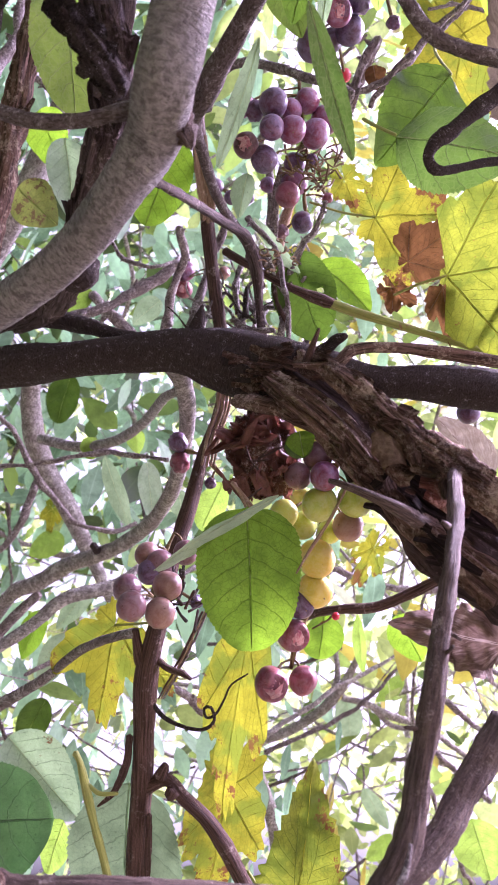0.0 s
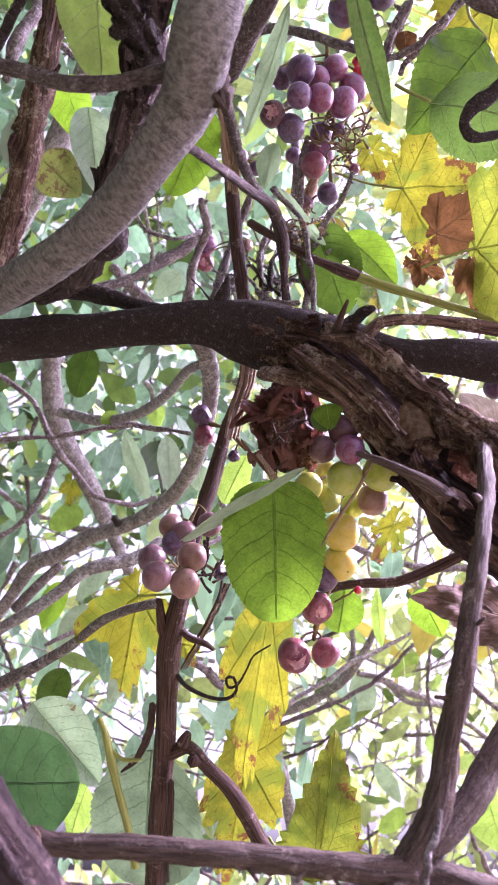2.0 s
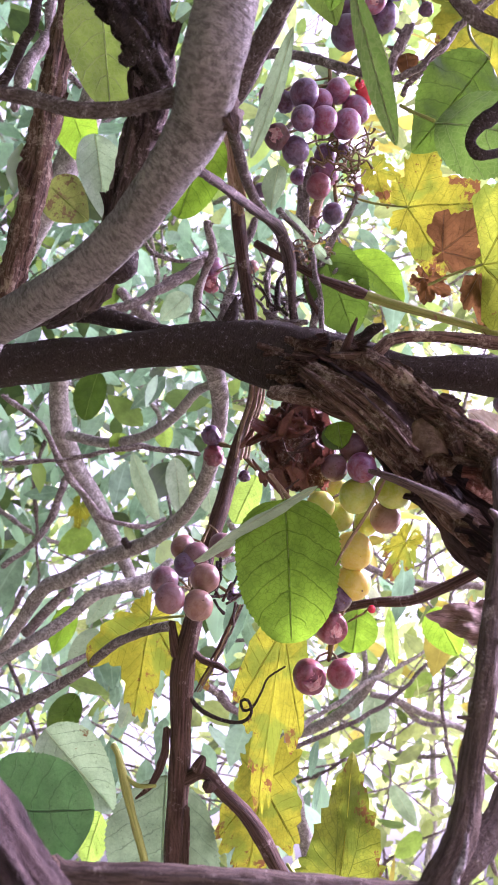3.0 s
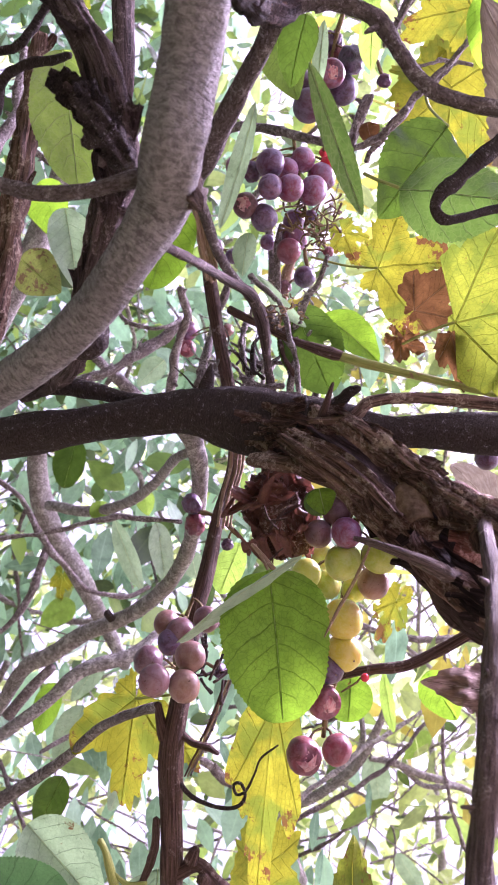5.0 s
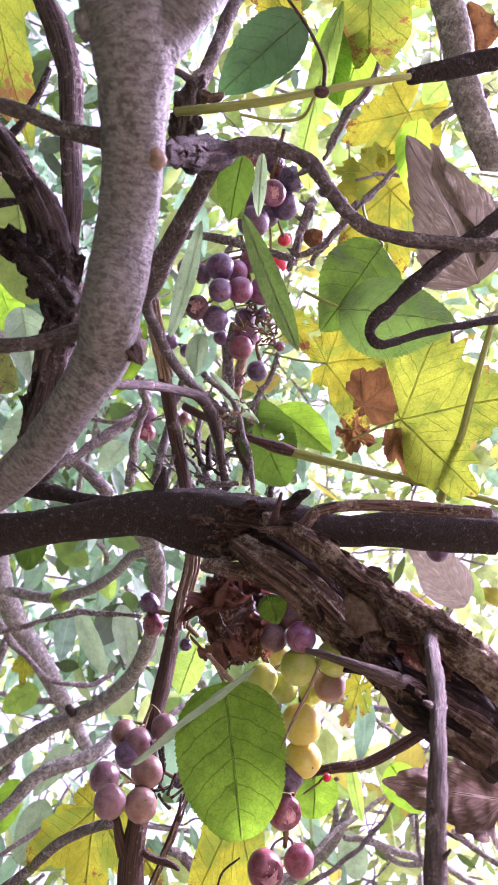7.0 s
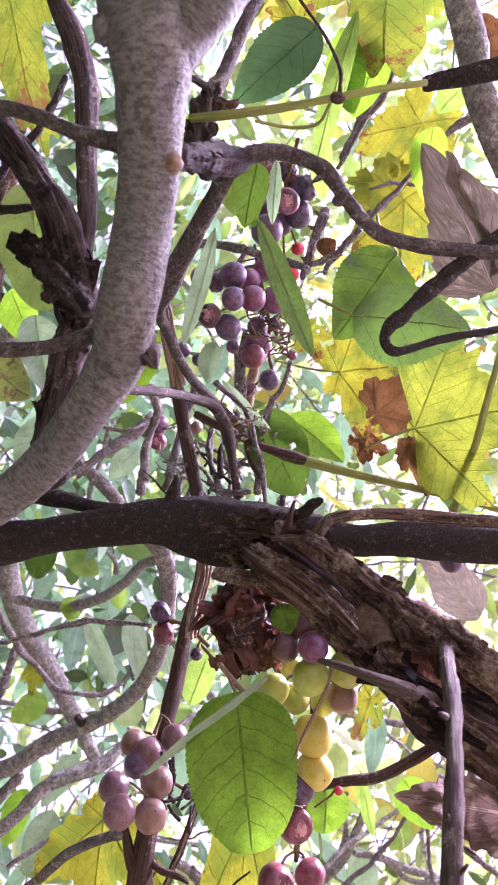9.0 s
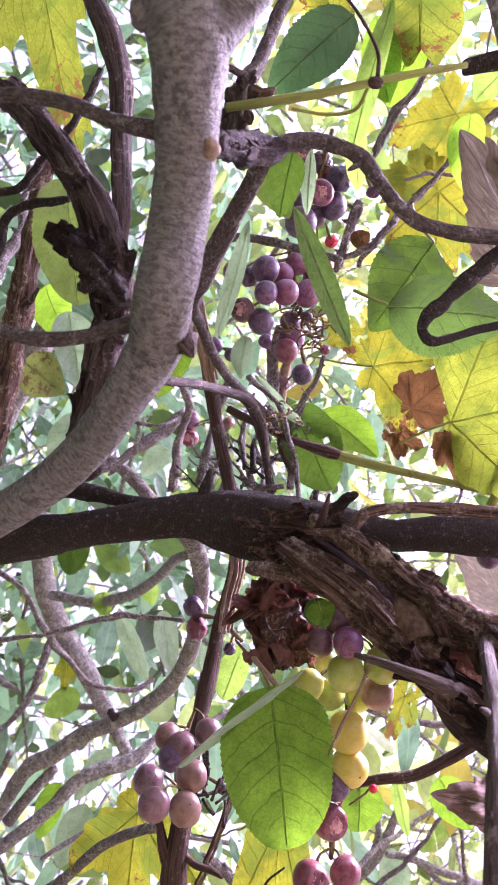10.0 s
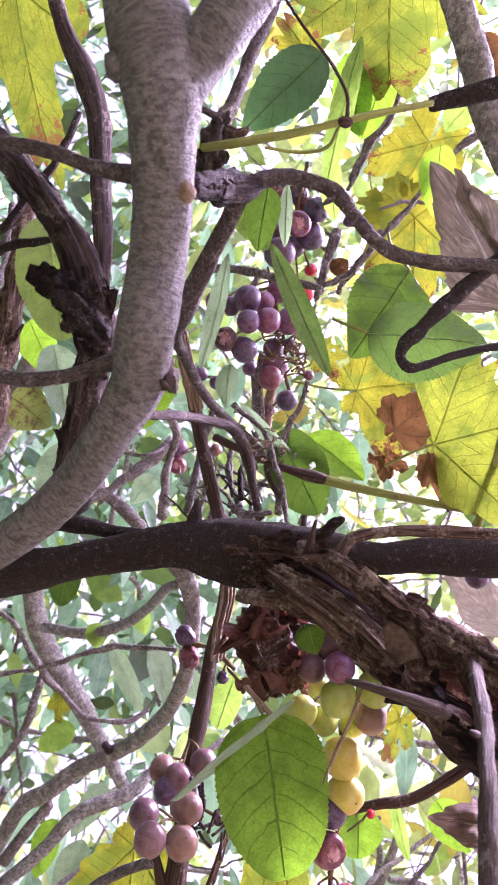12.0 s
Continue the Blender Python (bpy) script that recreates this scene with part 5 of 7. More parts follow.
tube("stem", [(0.0350, 0.2040, 1.3030, 0.0036), (0.0477, 0.2080, 1.3130, 0.0040), (0.0582, 0.2118, 1.3255, 0.0041), (0.0728, 0.2126, 1.3435, 0.0042)], CANE_SMOOTH, near_vine, sides=24, rough=0.18, ridge=0.08, step=0.4)
tube("stem", [(-0.0583, 0.1923, 1.3059, 0.0015), (-0.0536, 0.1940, 1.3032, 0.0025), (-0.0314, 0.1940, 1.3026, 0.0028), (-0.0049, 0.1958, 1.3012, 0.0029), (0.0192, 0.1989, 1.2995, 0.0031), (0.0317, 0.2020, 1.2989, 0.0039)], CANE_SMOOTH, near_vine, sides=28, rough=0.18, ridge=0.08, step=0.3)
tube("stem", [(-0.0568, 0.2036, 1.2945, 0.0014), (-0.0431, 0.2052, 1.2926, 0.0025), (-0.0185, 0.2064, 1.2921, 0.0026), (0.0034, 0.2063, 1.2918, 0.0027), (0.0209, 0.2044, 1.2941, 0.0034), (0.0319, 0.2038, 1.2978, 0.0034)], CANE_SMOOTH, near_vine, sides=26, rough=0.2, ridge=0.08, step=0.3)
tube("stub", [(-0.0585, 0.1903, 1.3062, 0.0009), (-0.0577, 0.1906, 1.3048, 0.0016), (-0.0566, 0.1921, 1.3023, 0.0011)], VINE_BARK, near_vine, sides=14, rough=0.3, step=0.4)
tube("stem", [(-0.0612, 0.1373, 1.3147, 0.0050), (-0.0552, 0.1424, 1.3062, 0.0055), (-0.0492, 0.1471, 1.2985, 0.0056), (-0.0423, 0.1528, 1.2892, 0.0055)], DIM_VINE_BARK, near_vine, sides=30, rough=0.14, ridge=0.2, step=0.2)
tube("torn_strip", [(0.0381, 0.1919, 1.3117, 0.0005), (0.0358, 0.1908, 1.3063, 0.0008), (0.0334, 0.1905, 1.3005, 0.0009), (0.0322, 0.1907, 1.2950, 0.0008), (0.0311, 0.1909, 1.2908, 0.0006)], TWIG_BARK, near_vine, "pale torn strip of bark", sides=8, rough=0.4, flat=0.5, kink=1.2)
tube("stem", [(0.0309, 0.2053, 1.2983, 0.0036), (0.0382, 0.2048, 1.2979, 0.0041), (0.0464, 0.2038, 1.2957, 0.0041), (0.0562, 0.2029, 1.2928, 0.0041)], CANE_SMOOTH, near_vine, sides=20, rough=0.18, step=0.4)
tube("lower_stem", [(0.0268, 0.2011, 1.2963, 0.0046), (0.04, 0.19, 1.10, 0.006), (0.06, 0.22, 0.6, 0.007), (0.10, 0.25, -0.02, 0.008)], CANE_SMOOTH, near_vine, sides=12, rough=0.1, step=1.5)
tube("bud", [(0.0606, 0.1951, 1.3963, 0.0012), (0.0585, 0.1927, 1.3964, 0.0008)], CANE_SMOOTH, near_vine, sides=8)

add_buds(near_vine, [(0.0443, 0.1974, 1.3299, 0.0029), (0.0484, 0.1933, 1.3456, 0.0029), (0.0522, 0.1923, 1.3601, 0.0026), (0.0589, 0.1937, 1.3820, 0.0024)], 6, CANE_SMOOTH, 0.45)
add_buds(near_vine, [(-0.0314, 0.1940, 1.3026, 0.0027), (-0.0049, 0.1958, 1.3012, 0.0028), (0.0192, 0.1989, 1.2995, 0.0029)], 4, CANE_SMOOTH, 0.4)

stem("red_cane", [(0.0268, 0.3924, 1.4332, 0.0019), (0.0367, 0.3652, 1.4294, 0.0022), (0.0501, 0.3546, 1.4277, 0.0025), (0.0641, 0.3515, 1.4274, 0.0027), (0.0804, 0.3444, 1.4313, 0.0027), (0.0981, 0.3317, 1.4367, 0.0031), (0.1159, 0.3213, 1.4440, 0.0033)], CANE_BARK, "slim red-brown cane running under the vine", "vine", sides=12, rough=0.1, lumps=0.2)

# ---------------------------------------------------------------- the arching twig and the hook
arch = thing("arching_twig", (0.0012, 0.1003, 1.5533, 0.0049), "dark arching twig with lichen specks", "branch")
tube("wood", [(-0.0050, 0.0909, 1.5343, 0.0012), (0.0012, 0.1007, 1.5529, 0.0018), (0.0112, 0.1042, 1.5592, 0.0027), (0.0219, 0.1040, 1.5650, 0.0027), (0.0340, 0.1051, 1.5637, 0.0027), (0.0450, 0.1093, 1.5578, 0.0027), (0.0525, 0.1173, 1.5481, 0.0027), (0.0614, 0.1235, 1.5400, 0.0027), (0.0747, 0.1269, 1.5364, 0.0027), (0.0925, 0.1292, 1.5338, 0.0027), (0.1133, 0.1287, 1.5298, 0.0027)], MID_BARK, arch, sides=24, rough=0.2, lumps=0.2, step=0.2)
tube("limb", [(0.0103, 0.1051, 1.5612, 0.0044), (0.0059, 0.1158, 1.5617, 0.0035), (-0.0012, 0.1286, 1.5629, 0.0037), (-0.0095, 0.1445, 1.5654, 0.0043), (-0.0156, 0.1570, 1.5668, 0.0047), (-0.0226, 0.1759, 1.5740, 0.0027), (-0.0207, 0.1993, 1.5855, 0.0027), (-0.0172, 0.2249, 1.5947, 0.0026), (-0.0102, 0.2471, 1.6002, 0.0026), (0.0009, 0.2660, 1.6018, 0.0025), (0.0119, 0.2788, 1.5954, 0.0022)], MID_BARK, arch, sides=14, rough=0.14, step=0.5)
tube("limb", [(0.0039, 0.0889, 1.5651, 0.0029), (0.0075, 0.0847, 1.5707, 0.0025), (0.0139, 0.0777, 1.5837, 0.0024), (0.0205, 0.0707, 1.5979, 0.0024), (0.0284, 0.0634, 1.6125, 0.0025), (0.0369, 0.0536, 1.6297, 0.0023)], MID_BARK, arch, sides=14, rough=0.15, step=0.5)
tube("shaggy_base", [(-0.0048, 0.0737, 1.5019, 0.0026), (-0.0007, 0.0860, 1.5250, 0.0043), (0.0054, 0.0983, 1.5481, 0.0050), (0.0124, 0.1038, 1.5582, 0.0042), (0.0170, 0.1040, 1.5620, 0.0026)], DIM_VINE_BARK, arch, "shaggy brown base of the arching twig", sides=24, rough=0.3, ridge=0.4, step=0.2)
tube("shaggy_spur", [(-0.0003, 0.0976, 1.5461, 0.0032), (0.0013, 0.0917, 1.5521, 0.0040), (0.0033, 0.0867, 1.5601, 0.0034), (0.0068, 0.0825, 1.5687, 0.0027), (0.0104, 0.0815, 1.5740, 0.0020)], SHAGGY_BARK, arch, "shaggy brown spur with old bud scales", sides=22, rough=0.5, ridge=0.3, step=0.2)
flakes_along([(-0.0003, 0.0976, 1.5461, 0.0032), (0.0013, 0.0917, 1.5521, 0.0040), (0.0033, 0.0867, 1.5601, 0.0034), (0.0068, 0.0825, 1.5687, 0.0027)], 44, 77, arch, SHAGGY_BARK, (0.002, 0.006), 1.0)
flakes_along([(-0.0039, 0.0760, 1.5066, 0.0026), (-0.0007, 0.0860, 1.5250, 0.0043), (0.0054, 0.0983, 1.5481, 0.0053), (0.0124, 0.1043, 1.5591, 0.0048)], 56, 78, arch, VINE_BARK, (0.002, 0.006), 1.0)
tube("spur", [(0.0064, 0.0822, 1.5647, 0.0015), (0.0011, 0.0778, 1.5636, 0.0012), (-0.0025, 0.0760, 1.5626, 0.0007)], MID_BARK, arch, sides=8, rough=0.3)
tube("spur", [(0.0071, 0.0846, 1.5623, 0.0019), (0.0116, 0.0848, 1.5591, 0.0017), (0.0146, 0.0833, 1.5592, 0.0008)], VINE_BARK, arch, sides=10, rough=0.4, step=0.4)
add_buds(arch, [(0.0219, 0.1040, 1.5650, 0.0035), (0.0340, 0.1051, 1.5637, 0.0035), (0.0450, 0.1093, 1.5578, 0.0036), (0.0525, 0.1173, 1.5481, 0.0034), (0.0614, 0.1235, 1.5400, 0.0034)], 5, MID_BARK, 0.6)
hook = stem("hooked_twig", [(0.1196, 0.1209, 1.5445, 0.0030), (0.0976, 0.1298, 1.5350, 0.0029), (0.0818, 0.1365, 1.5264, 0.0028), (0.0693, 0.1424, 1.5186, 0.0026), (0.0625, 0.1460, 1.5148, 0.0024), (0.0605, 0.1491, 1.5115, 0.0020), (0.0634, 0.1517, 1.5087, 0.0019), (0.0709, 0.1525, 1.5107, 0.0014), (0.0831, 0.1528, 1.5148, 0.0013), (0.0985, 0.1537, 1.5182, 0.0013), (0.1167, 0.1551, 1.5224, 0.0013)], DARK_BARK, "dark twig bent back in a hook", "branch", sides=22, rough=0.3, lumps=0.35, step=0.2)
upper = thing("upper_stem", (0.1060, 0.1030, 1.5851, 0.0071), "grey-brown lichen-flecked upright stem", "branch")
tube("wood", [(0.1188, 0.1211, 1.5734, 0.0055), (0.1088, 0.1024, 1.5885, 0.0056), (0.1048, 0.0848, 1.6038, 0.0058), (0.1003, 0.0704, 1.6159, 0.0057), (0.0943, 0.0546, 1.6293, 0.0055)], PALE_BARK, upper, sides=20, rough=0.12, step=0.4)
tube("cut_twig", [(0.0762, 0.0831, 1.5632, 0.0017), (0.0775, 0.0828, 1.5629, 0.0026), (0.0834, 0.0813, 1.5618, 0.0029), (0.0923, 0.0795, 1.5606, 0.0034), (0.1115, 0.0755, 1.5588, 0.0035)], DARK_BARK, upper, "dark twig cut off square", sides=16, rough=0.1, step=0.4, cap=0.05)
green = thing("green_shoot", (0.0063, 0.0816, 1.5438, 0.0016), "yellow-green shoot with a dark joint", "shoot")
tube("shoot", [(-0.0011, 0.0859, 1.5538, 0.0015), (0.0117, 0.0812, 1.5441, 0.0014), (0.0275, 0.0782, 1.5399, 0.0013), (0.0421, 0.0755, 1.5382, 0.0012), (0.0570, 0.0741, 1.5393, 0.0011), (0.0709, 0.0741, 1.5421, 0.0010)], GREEN_STEM, green, sides=14, rough=0.06, lumps=0.1)
tube("joint", [(0.0414, 0.0750, 1.5376, 0.0013), (0.0430, 0.0750, 1.5370, 0.0016), (0.0447, 0.0756, 1.5370, 0.0012)], CANE_BARK, green, "dark swollen joint", sides=12, rough=0.3, step=0.4)
tube("tendril", [(0.0438, 0.0738, 1.5384, 0.0007), (0.0445, 0.0695, 1.5443, 0.0006), (0.0410, 0.0636, 1.5547, 0.0005), (0.0345, 0.0565, 1.5650, 0.0005), (0.0290, 0.0495, 1.5766, 0.0005)], CANE_BARK, green, sides=7)
tube("twig", [(0.0416, 0.0776, 1.5403, 0.0005), (0.0387, 0.0863, 1.5457, 0.0006), (0.0304, 0.0890, 1.5502, 0.0006), (0.0194, 0.0872, 1.5522, 0.0005)], GREEN_STEM, green, sides=8)

# ---------------------------------------------------------------- other near twigs
stem("twig", [(-0.0218, 0.2196, 1.6524, 0.0021), (-0.0168, 0.2079, 1.6613, 0.0022), (-0.0053, 0.2007, 1.6636, 0.0023), (0.0130, 0.1964, 1.6523, 0.0023), (0.0290, 0.1939, 1.6383, 0.0022), (0.0440, 0.1911, 1.6245, 0.0020), (0.0485, 0.1894, 1.6181, 0.0013)], TWIG_BARK, "thin grey twig above a grape bunch", "twig", "thin twigs", sides=10, rough=0.15, lumps=0.2)
twig_b = stem("vine_shoot", [(0.0349, 0.2768, 1.5729, 0.0029), (0.0393, 0.2772, 1.5707, 0.0030), (0.0563, 0.2764, 1.5613, 0.0025), (0.0769, 0.2750, 1.5511, 0.0022), (0.0987, 0.2752, 1.5422, 0.0020), (0.1198, 0.2754, 1.5333, 0.0018), (0.1403, 0.2758, 1.5240, 0.0018), (0.1656, 0.2773, 1.5131, 0.0016)], GREEN_STEM, "vine shoot turning from brown to green", "shoot", sides=12, rough=0.08, lumps=0.15)
tube("leaf_stalk", [(0.1396, 0.2007, 1.5772, 0.0015), (0.1314, 0.2209, 1.5609, 0.0016), (0.1240, 0.2421, 1.5448, 0.0018), (0.1179, 0.2618, 1.5318, 0.0019), (0.1135, 0.2742, 1.5262, 0.0025)], GREEN_STEM, twig_b, "yellow leaf stalk", sides=10, rough=0.1)
tube("brown_base", [(-0.0137, 0.2775, 1.6092, 0.0021), (0.0020, 0.2770, 1.5958, 0.0022), (0.0202, 0.2777, 1.5823, 0.0023), (0.0378, 0.2768, 1.5712, 0.0029), (0.0450, 0.2769, 1.5676, 0.0025)], CANE_BARK, twig_b, sides=12, rough=0.12, lumps=0.3)
tube("pale_stalk", [(0.0261, 0.2824, 1.6579, 0.0027), (0.0219, 0.2918, 1.6524, 0.0035), (0.0197, 0.3018, 1.6462, 0.0028), (0.0169, 0.3113, 1.6315, 0.0021)], STRAW, twig_b, sides=8, rough=0.2)
tube("pale_stalk", [(0.0115, 0.2697, 1.6770, 0.0024), (0.0140, 0.2832, 1.6655, 0.0026), (0.0117, 0.3017, 1.6462, 0.0023)], PALE_BARK, twig_b, sides=8, rough=0.2)
for pts in ([(0.0425, 0.2562, 1.6252, 0.0012), (0.0372, 0.2705, 1.6215, 0.0019), (0.0280, 0.2816, 1.6133, 0.0023), (0.0235, 0.2956, 1.6007, 0.0023), (0.0179, 0.3040, 1.5693, 0.0022)],
            [(-0.0514, 0.3508, 1.7158, 0.0029), (-0.0503, 0.3760, 1.7138, 0.0030), (-0.0609, 0.3971, 1.6994, 0.0035), (-0.0674, 0.4260, 1.6730, 0.0040)],
            [(-0.0143, 0.2898, 1.6454, 0.0024), (-0.0212, 0.3000, 1.6295, 0.0024), (-0.0264, 0.3092, 1.6152, 0.0024), (-0.0351, 0.3156, 1.5868, 0.0027)],
            [(-0.1407, 0.3867, 1.6582, 0.0029), (-0.1117, 0.3826, 1.6652, 0.0037), (-0.0884, 0.3846, 1.6812, 0.0042), (-0.0641, 0.3828, 1.7029, 0.0039), (-0.0542, 0.3841, 1.7196, 0.0031)],
            [(-0.1328, 0.4347, 1.7314, 0.0048), (-0.1090, 0.4480, 1.7115, 0.0053), (-0.0900, 0.4612, 1.6916, 0.0048)],
            [(-0.0882, 0.3071, 1.6536, 0.0013), (-0.0793, 0.3140, 1.6431, 0.0014), (-0.0614, 0.3168, 1.6393, 0.0013), (-0.0480, 0.3224, 1.6494, 0.0011)],
            [(-0.1765, 0.3853, 1.5307, 0.0016), (-0.1335, 0.3844, 1.5333, 0.0016), (-0.1085, 0.3820, 1.5376, 0.0018), (-0.0816, 0.3812, 1.5395, 0.0020), (-0.0502, 0.3755, 1.5308, 0.0014)],
            [(-0.2258, 0.4653, 1.6450, 0.0021), (-0.1959, 0.4783, 1.6258, 0.0023), (-0.1759, 0.5086, 1.5980, 0.0028), (-0.1574, 0.5330, 1.5791, 0.0026), (-0.1455, 0.5405, 1.5680, 0.0024), (-0.1164, 0.5525, 1.5685, 0.0022), (-0.0984, 0.5584, 1.5784, 0.0020)],
            [(-0.1846, 0.5370, 1.6091, 0.0035), (-0.1971, 0.5556, 1.5800, 0.0032), (-0.2169, 0.5688, 1.5592, 0.0030), (-0.2417, 0.5792, 1.5426, 0.0027)],
            [(0.0183, 0.2520, 1.6494, 0.0019), (0.0155, 0.2680, 1.6431, 0.0023), (0.0133, 0.2863, 1.6332, 0.0020), (0.0092, 0.2953, 1.6192, 0.0018)],
            [(-0.0010, 0.2607, 1.6172, 0.0019), (0.0142, 0.2676, 1.5977, 0.0015), (0.0199, 0.2774, 1.5736, 0.0015), (0.0209, 0.2867, 1.5500, 0.0015)],
            [(-0.0089, 0.2835, 1.5633, 0.0018), (0.0016, 0.2824, 1.5562, 0.0021), (0.0132, 0.2796, 1.5515, 0.0015)],
            [(-0.0042, 0.2951, 1.6191, 0.0017), (-0.0075, 0.2987, 1.5951, 0.0018), (-0.0012, 0.3037, 1.5692, 0.0019)],
            [(0.0766, 0.2235, 1.7316, 0.0027), (0.0715, 0.2289, 1.7232, 0.0030), (0.0689, 0.2417, 1.7218, 0.0024), (0.0628, 0.2586, 1.7139, 0.0021)],
            [(0.0907, 0.1914, 1.6712, 0.0017), (0.0806, 0.1990, 1.6592, 0.0020), (0.0682, 0.2115, 1.6580, 0.0018), (0.0656, 0.2221, 1.6600, 0.0014)],
            [(-0.1357, 0.2108, 1.6355, 0.0023), (-0.1299, 0.2000, 1.6523, 0.0029), (-0.1230, 0.1976, 1.6745, 0.0029), (-0.1216, 0.1915, 1.7024, 0.0027), (-0.1215, 0.1847, 1.7312, 0.0025)],
            [(-0.1342, 0.2204, 1.6942, 0.0019), (-0.1215, 0.2220, 1.6921, 0.0022), (-0.1120, 0.2276, 1.6836, 0.0014)]):
    stem("twig", pts, TWIG_BARK, "thin grey-brown bare twig", "twig", "thin twigs", sides=10, rough=0.2, lumps=0.4, kink=0.9)
tangle = thing("twig_tangle", (0.0020, 0.3037, 1.5692), "tangle of fine dead twigs above the level branch", "twigs")
for k in range(34):
    rng = random.Random(1200 + k)
    o = Vector((-0.0012, 0.3075, 1.5726)) + Vector((rng.uniform(-0.030, 0.034), rng.uniform(-0.02, 0.03), rng.uniform(-0.004, 0.03)))
    way = Vector((rng.uniform(-0.8, 0.8), rng.uniform(-0.3, 0.3), 1.0)).normalized()
    r0 = rng.choice((0.0009, 0.0013, 0.0018))
    row = []
    for j in range(5):
        row.append((*o, r0 * (1 - 0.15 * j)))
        o = o + way * rng.uniform(0.006, 0.012)
        way = (way + 0.7 * Vector((rng.uniform(-1, 1), rng.uniform(-0.6, 0.6), rng.uniform(-0.7, 0.9)))).normalized()
    tube("twig", row, (TWIG_BARK, PALE_BARK, DARK_BARK, CANE_BARK)[k % 4], tangle, sides=7, rough=0.25, lumps=0.4, step=1.5)
for pts in ([(-0.1983, 0.5115, 1.7215, 0.0074), (-0.2087, 0.5446, 1.7071, 0.0092), (-0.2085, 0.5735, 1.6808, 0.0104), (-0.1966, 0.6032, 1.6537, 0.0100), (-0.1762, 0.6232, 1.6234, 0.0095), (-0.1552, 0.6478, 1.5861, 0.0072), (-0.1359, 0.6708, 1.5511, 0.0056)],
            [(-0.1107, 0.2586, 1.8197, 0.0088), (-0.1248, 0.2822, 1.7830, 0.0092), (-0.1397, 0.3036, 1.7495, 0.0095), (-0.1550, 0.3207, 1.7227, 0.0092), (-0.1764, 0.3467, 1.7005, 0.0085), (-0.2068, 0.3801, 1.6666, 0.0083)]):
    stem("pale_stem", pts, PALE_BARK, "pale lichen-grey stem behind the near twigs", "branch", "pale stems", sides=16, rough=0.12)
brown_row = [(-0.0970, 0.1561, 1.6749, 0.0045), (-0.1014, 0.1724, 1.6459, 0.0048), (-0.1048, 0.1836, 1.6230, 0.0053), (-0.1096, 0.1964, 1.6031, 0.0058), (-0.1158, 0.2121, 1.5789, 0.0060), (-0.1237, 0.2297, 1.5607, 0.0059), (-0.1343, 0.2521, 1.5351, 0.0060)]
brown_vine = stem("brown_vine_stem", brown_row, VINE_BARK, "ragged brown vine stem", "vine", sides=24, rough=0.3, ridge=0.35, step=0.3)
flakes_along(brown_row, 22, 44, brown_vine, VINE_BARK, (0.004, 0.012), 0.95)
fork = thing("forked_branch", (0.0045, 0.9122, 1.4581, 0.0068), "slim pale forked branch lit from behind", "branch")
tube("limb", [(0.0447, 1.0427, 1.2764, 0.0075), (0.0379, 0.9995, 1.3336, 0.0082), (0.0279, 0.9660, 1.3850, 0.0082), (0.0145, 0.9418, 1.4220, 0.0082), (-0.0003, 0.9140, 1.4553, 0.0068), (0.0505, 0.8807, 1.4712, 0.0059), (0.0880, 0.8460, 1.4889, 0.0058), (0.1092, 0.8203, 1.5107, 0.0048), (0.1255, 0.7915, 1.5371, 0.0031)], PALE_BARK, fork, sides=12, rough=0.12)
tube("twig", [(0.0880, 0.8460, 1.4889, 0.0045), (0.1010, 0.8287, 1.5160, 0.0035), (0.0992, 0.8111, 1.5430, 0.0026)], PALE_BARK, fork, sides=8)
tube("twig", [(0.1073, 0.8410, 1.4971, 0.0032), (0.1446, 0.8572, 1.4915, 0.0042), (0.1804, 0.8666, 1.4779, 0.0042), (0.2189, 0.8866, 1.4664, 0.0036), (0.2682, 0.9161, 1.4406, 0.0030)], PALE_BARK, fork, sides=8, kink=0.8)
tube("twig", [(0.1446, 0.8590, 1.4887, 0.0026), (0.1673, 0.8700, 1.4724, 0.0029), (0.2032, 0.8722, 1.4698, 0.0023)], PALE_BARK, fork, sides=8)
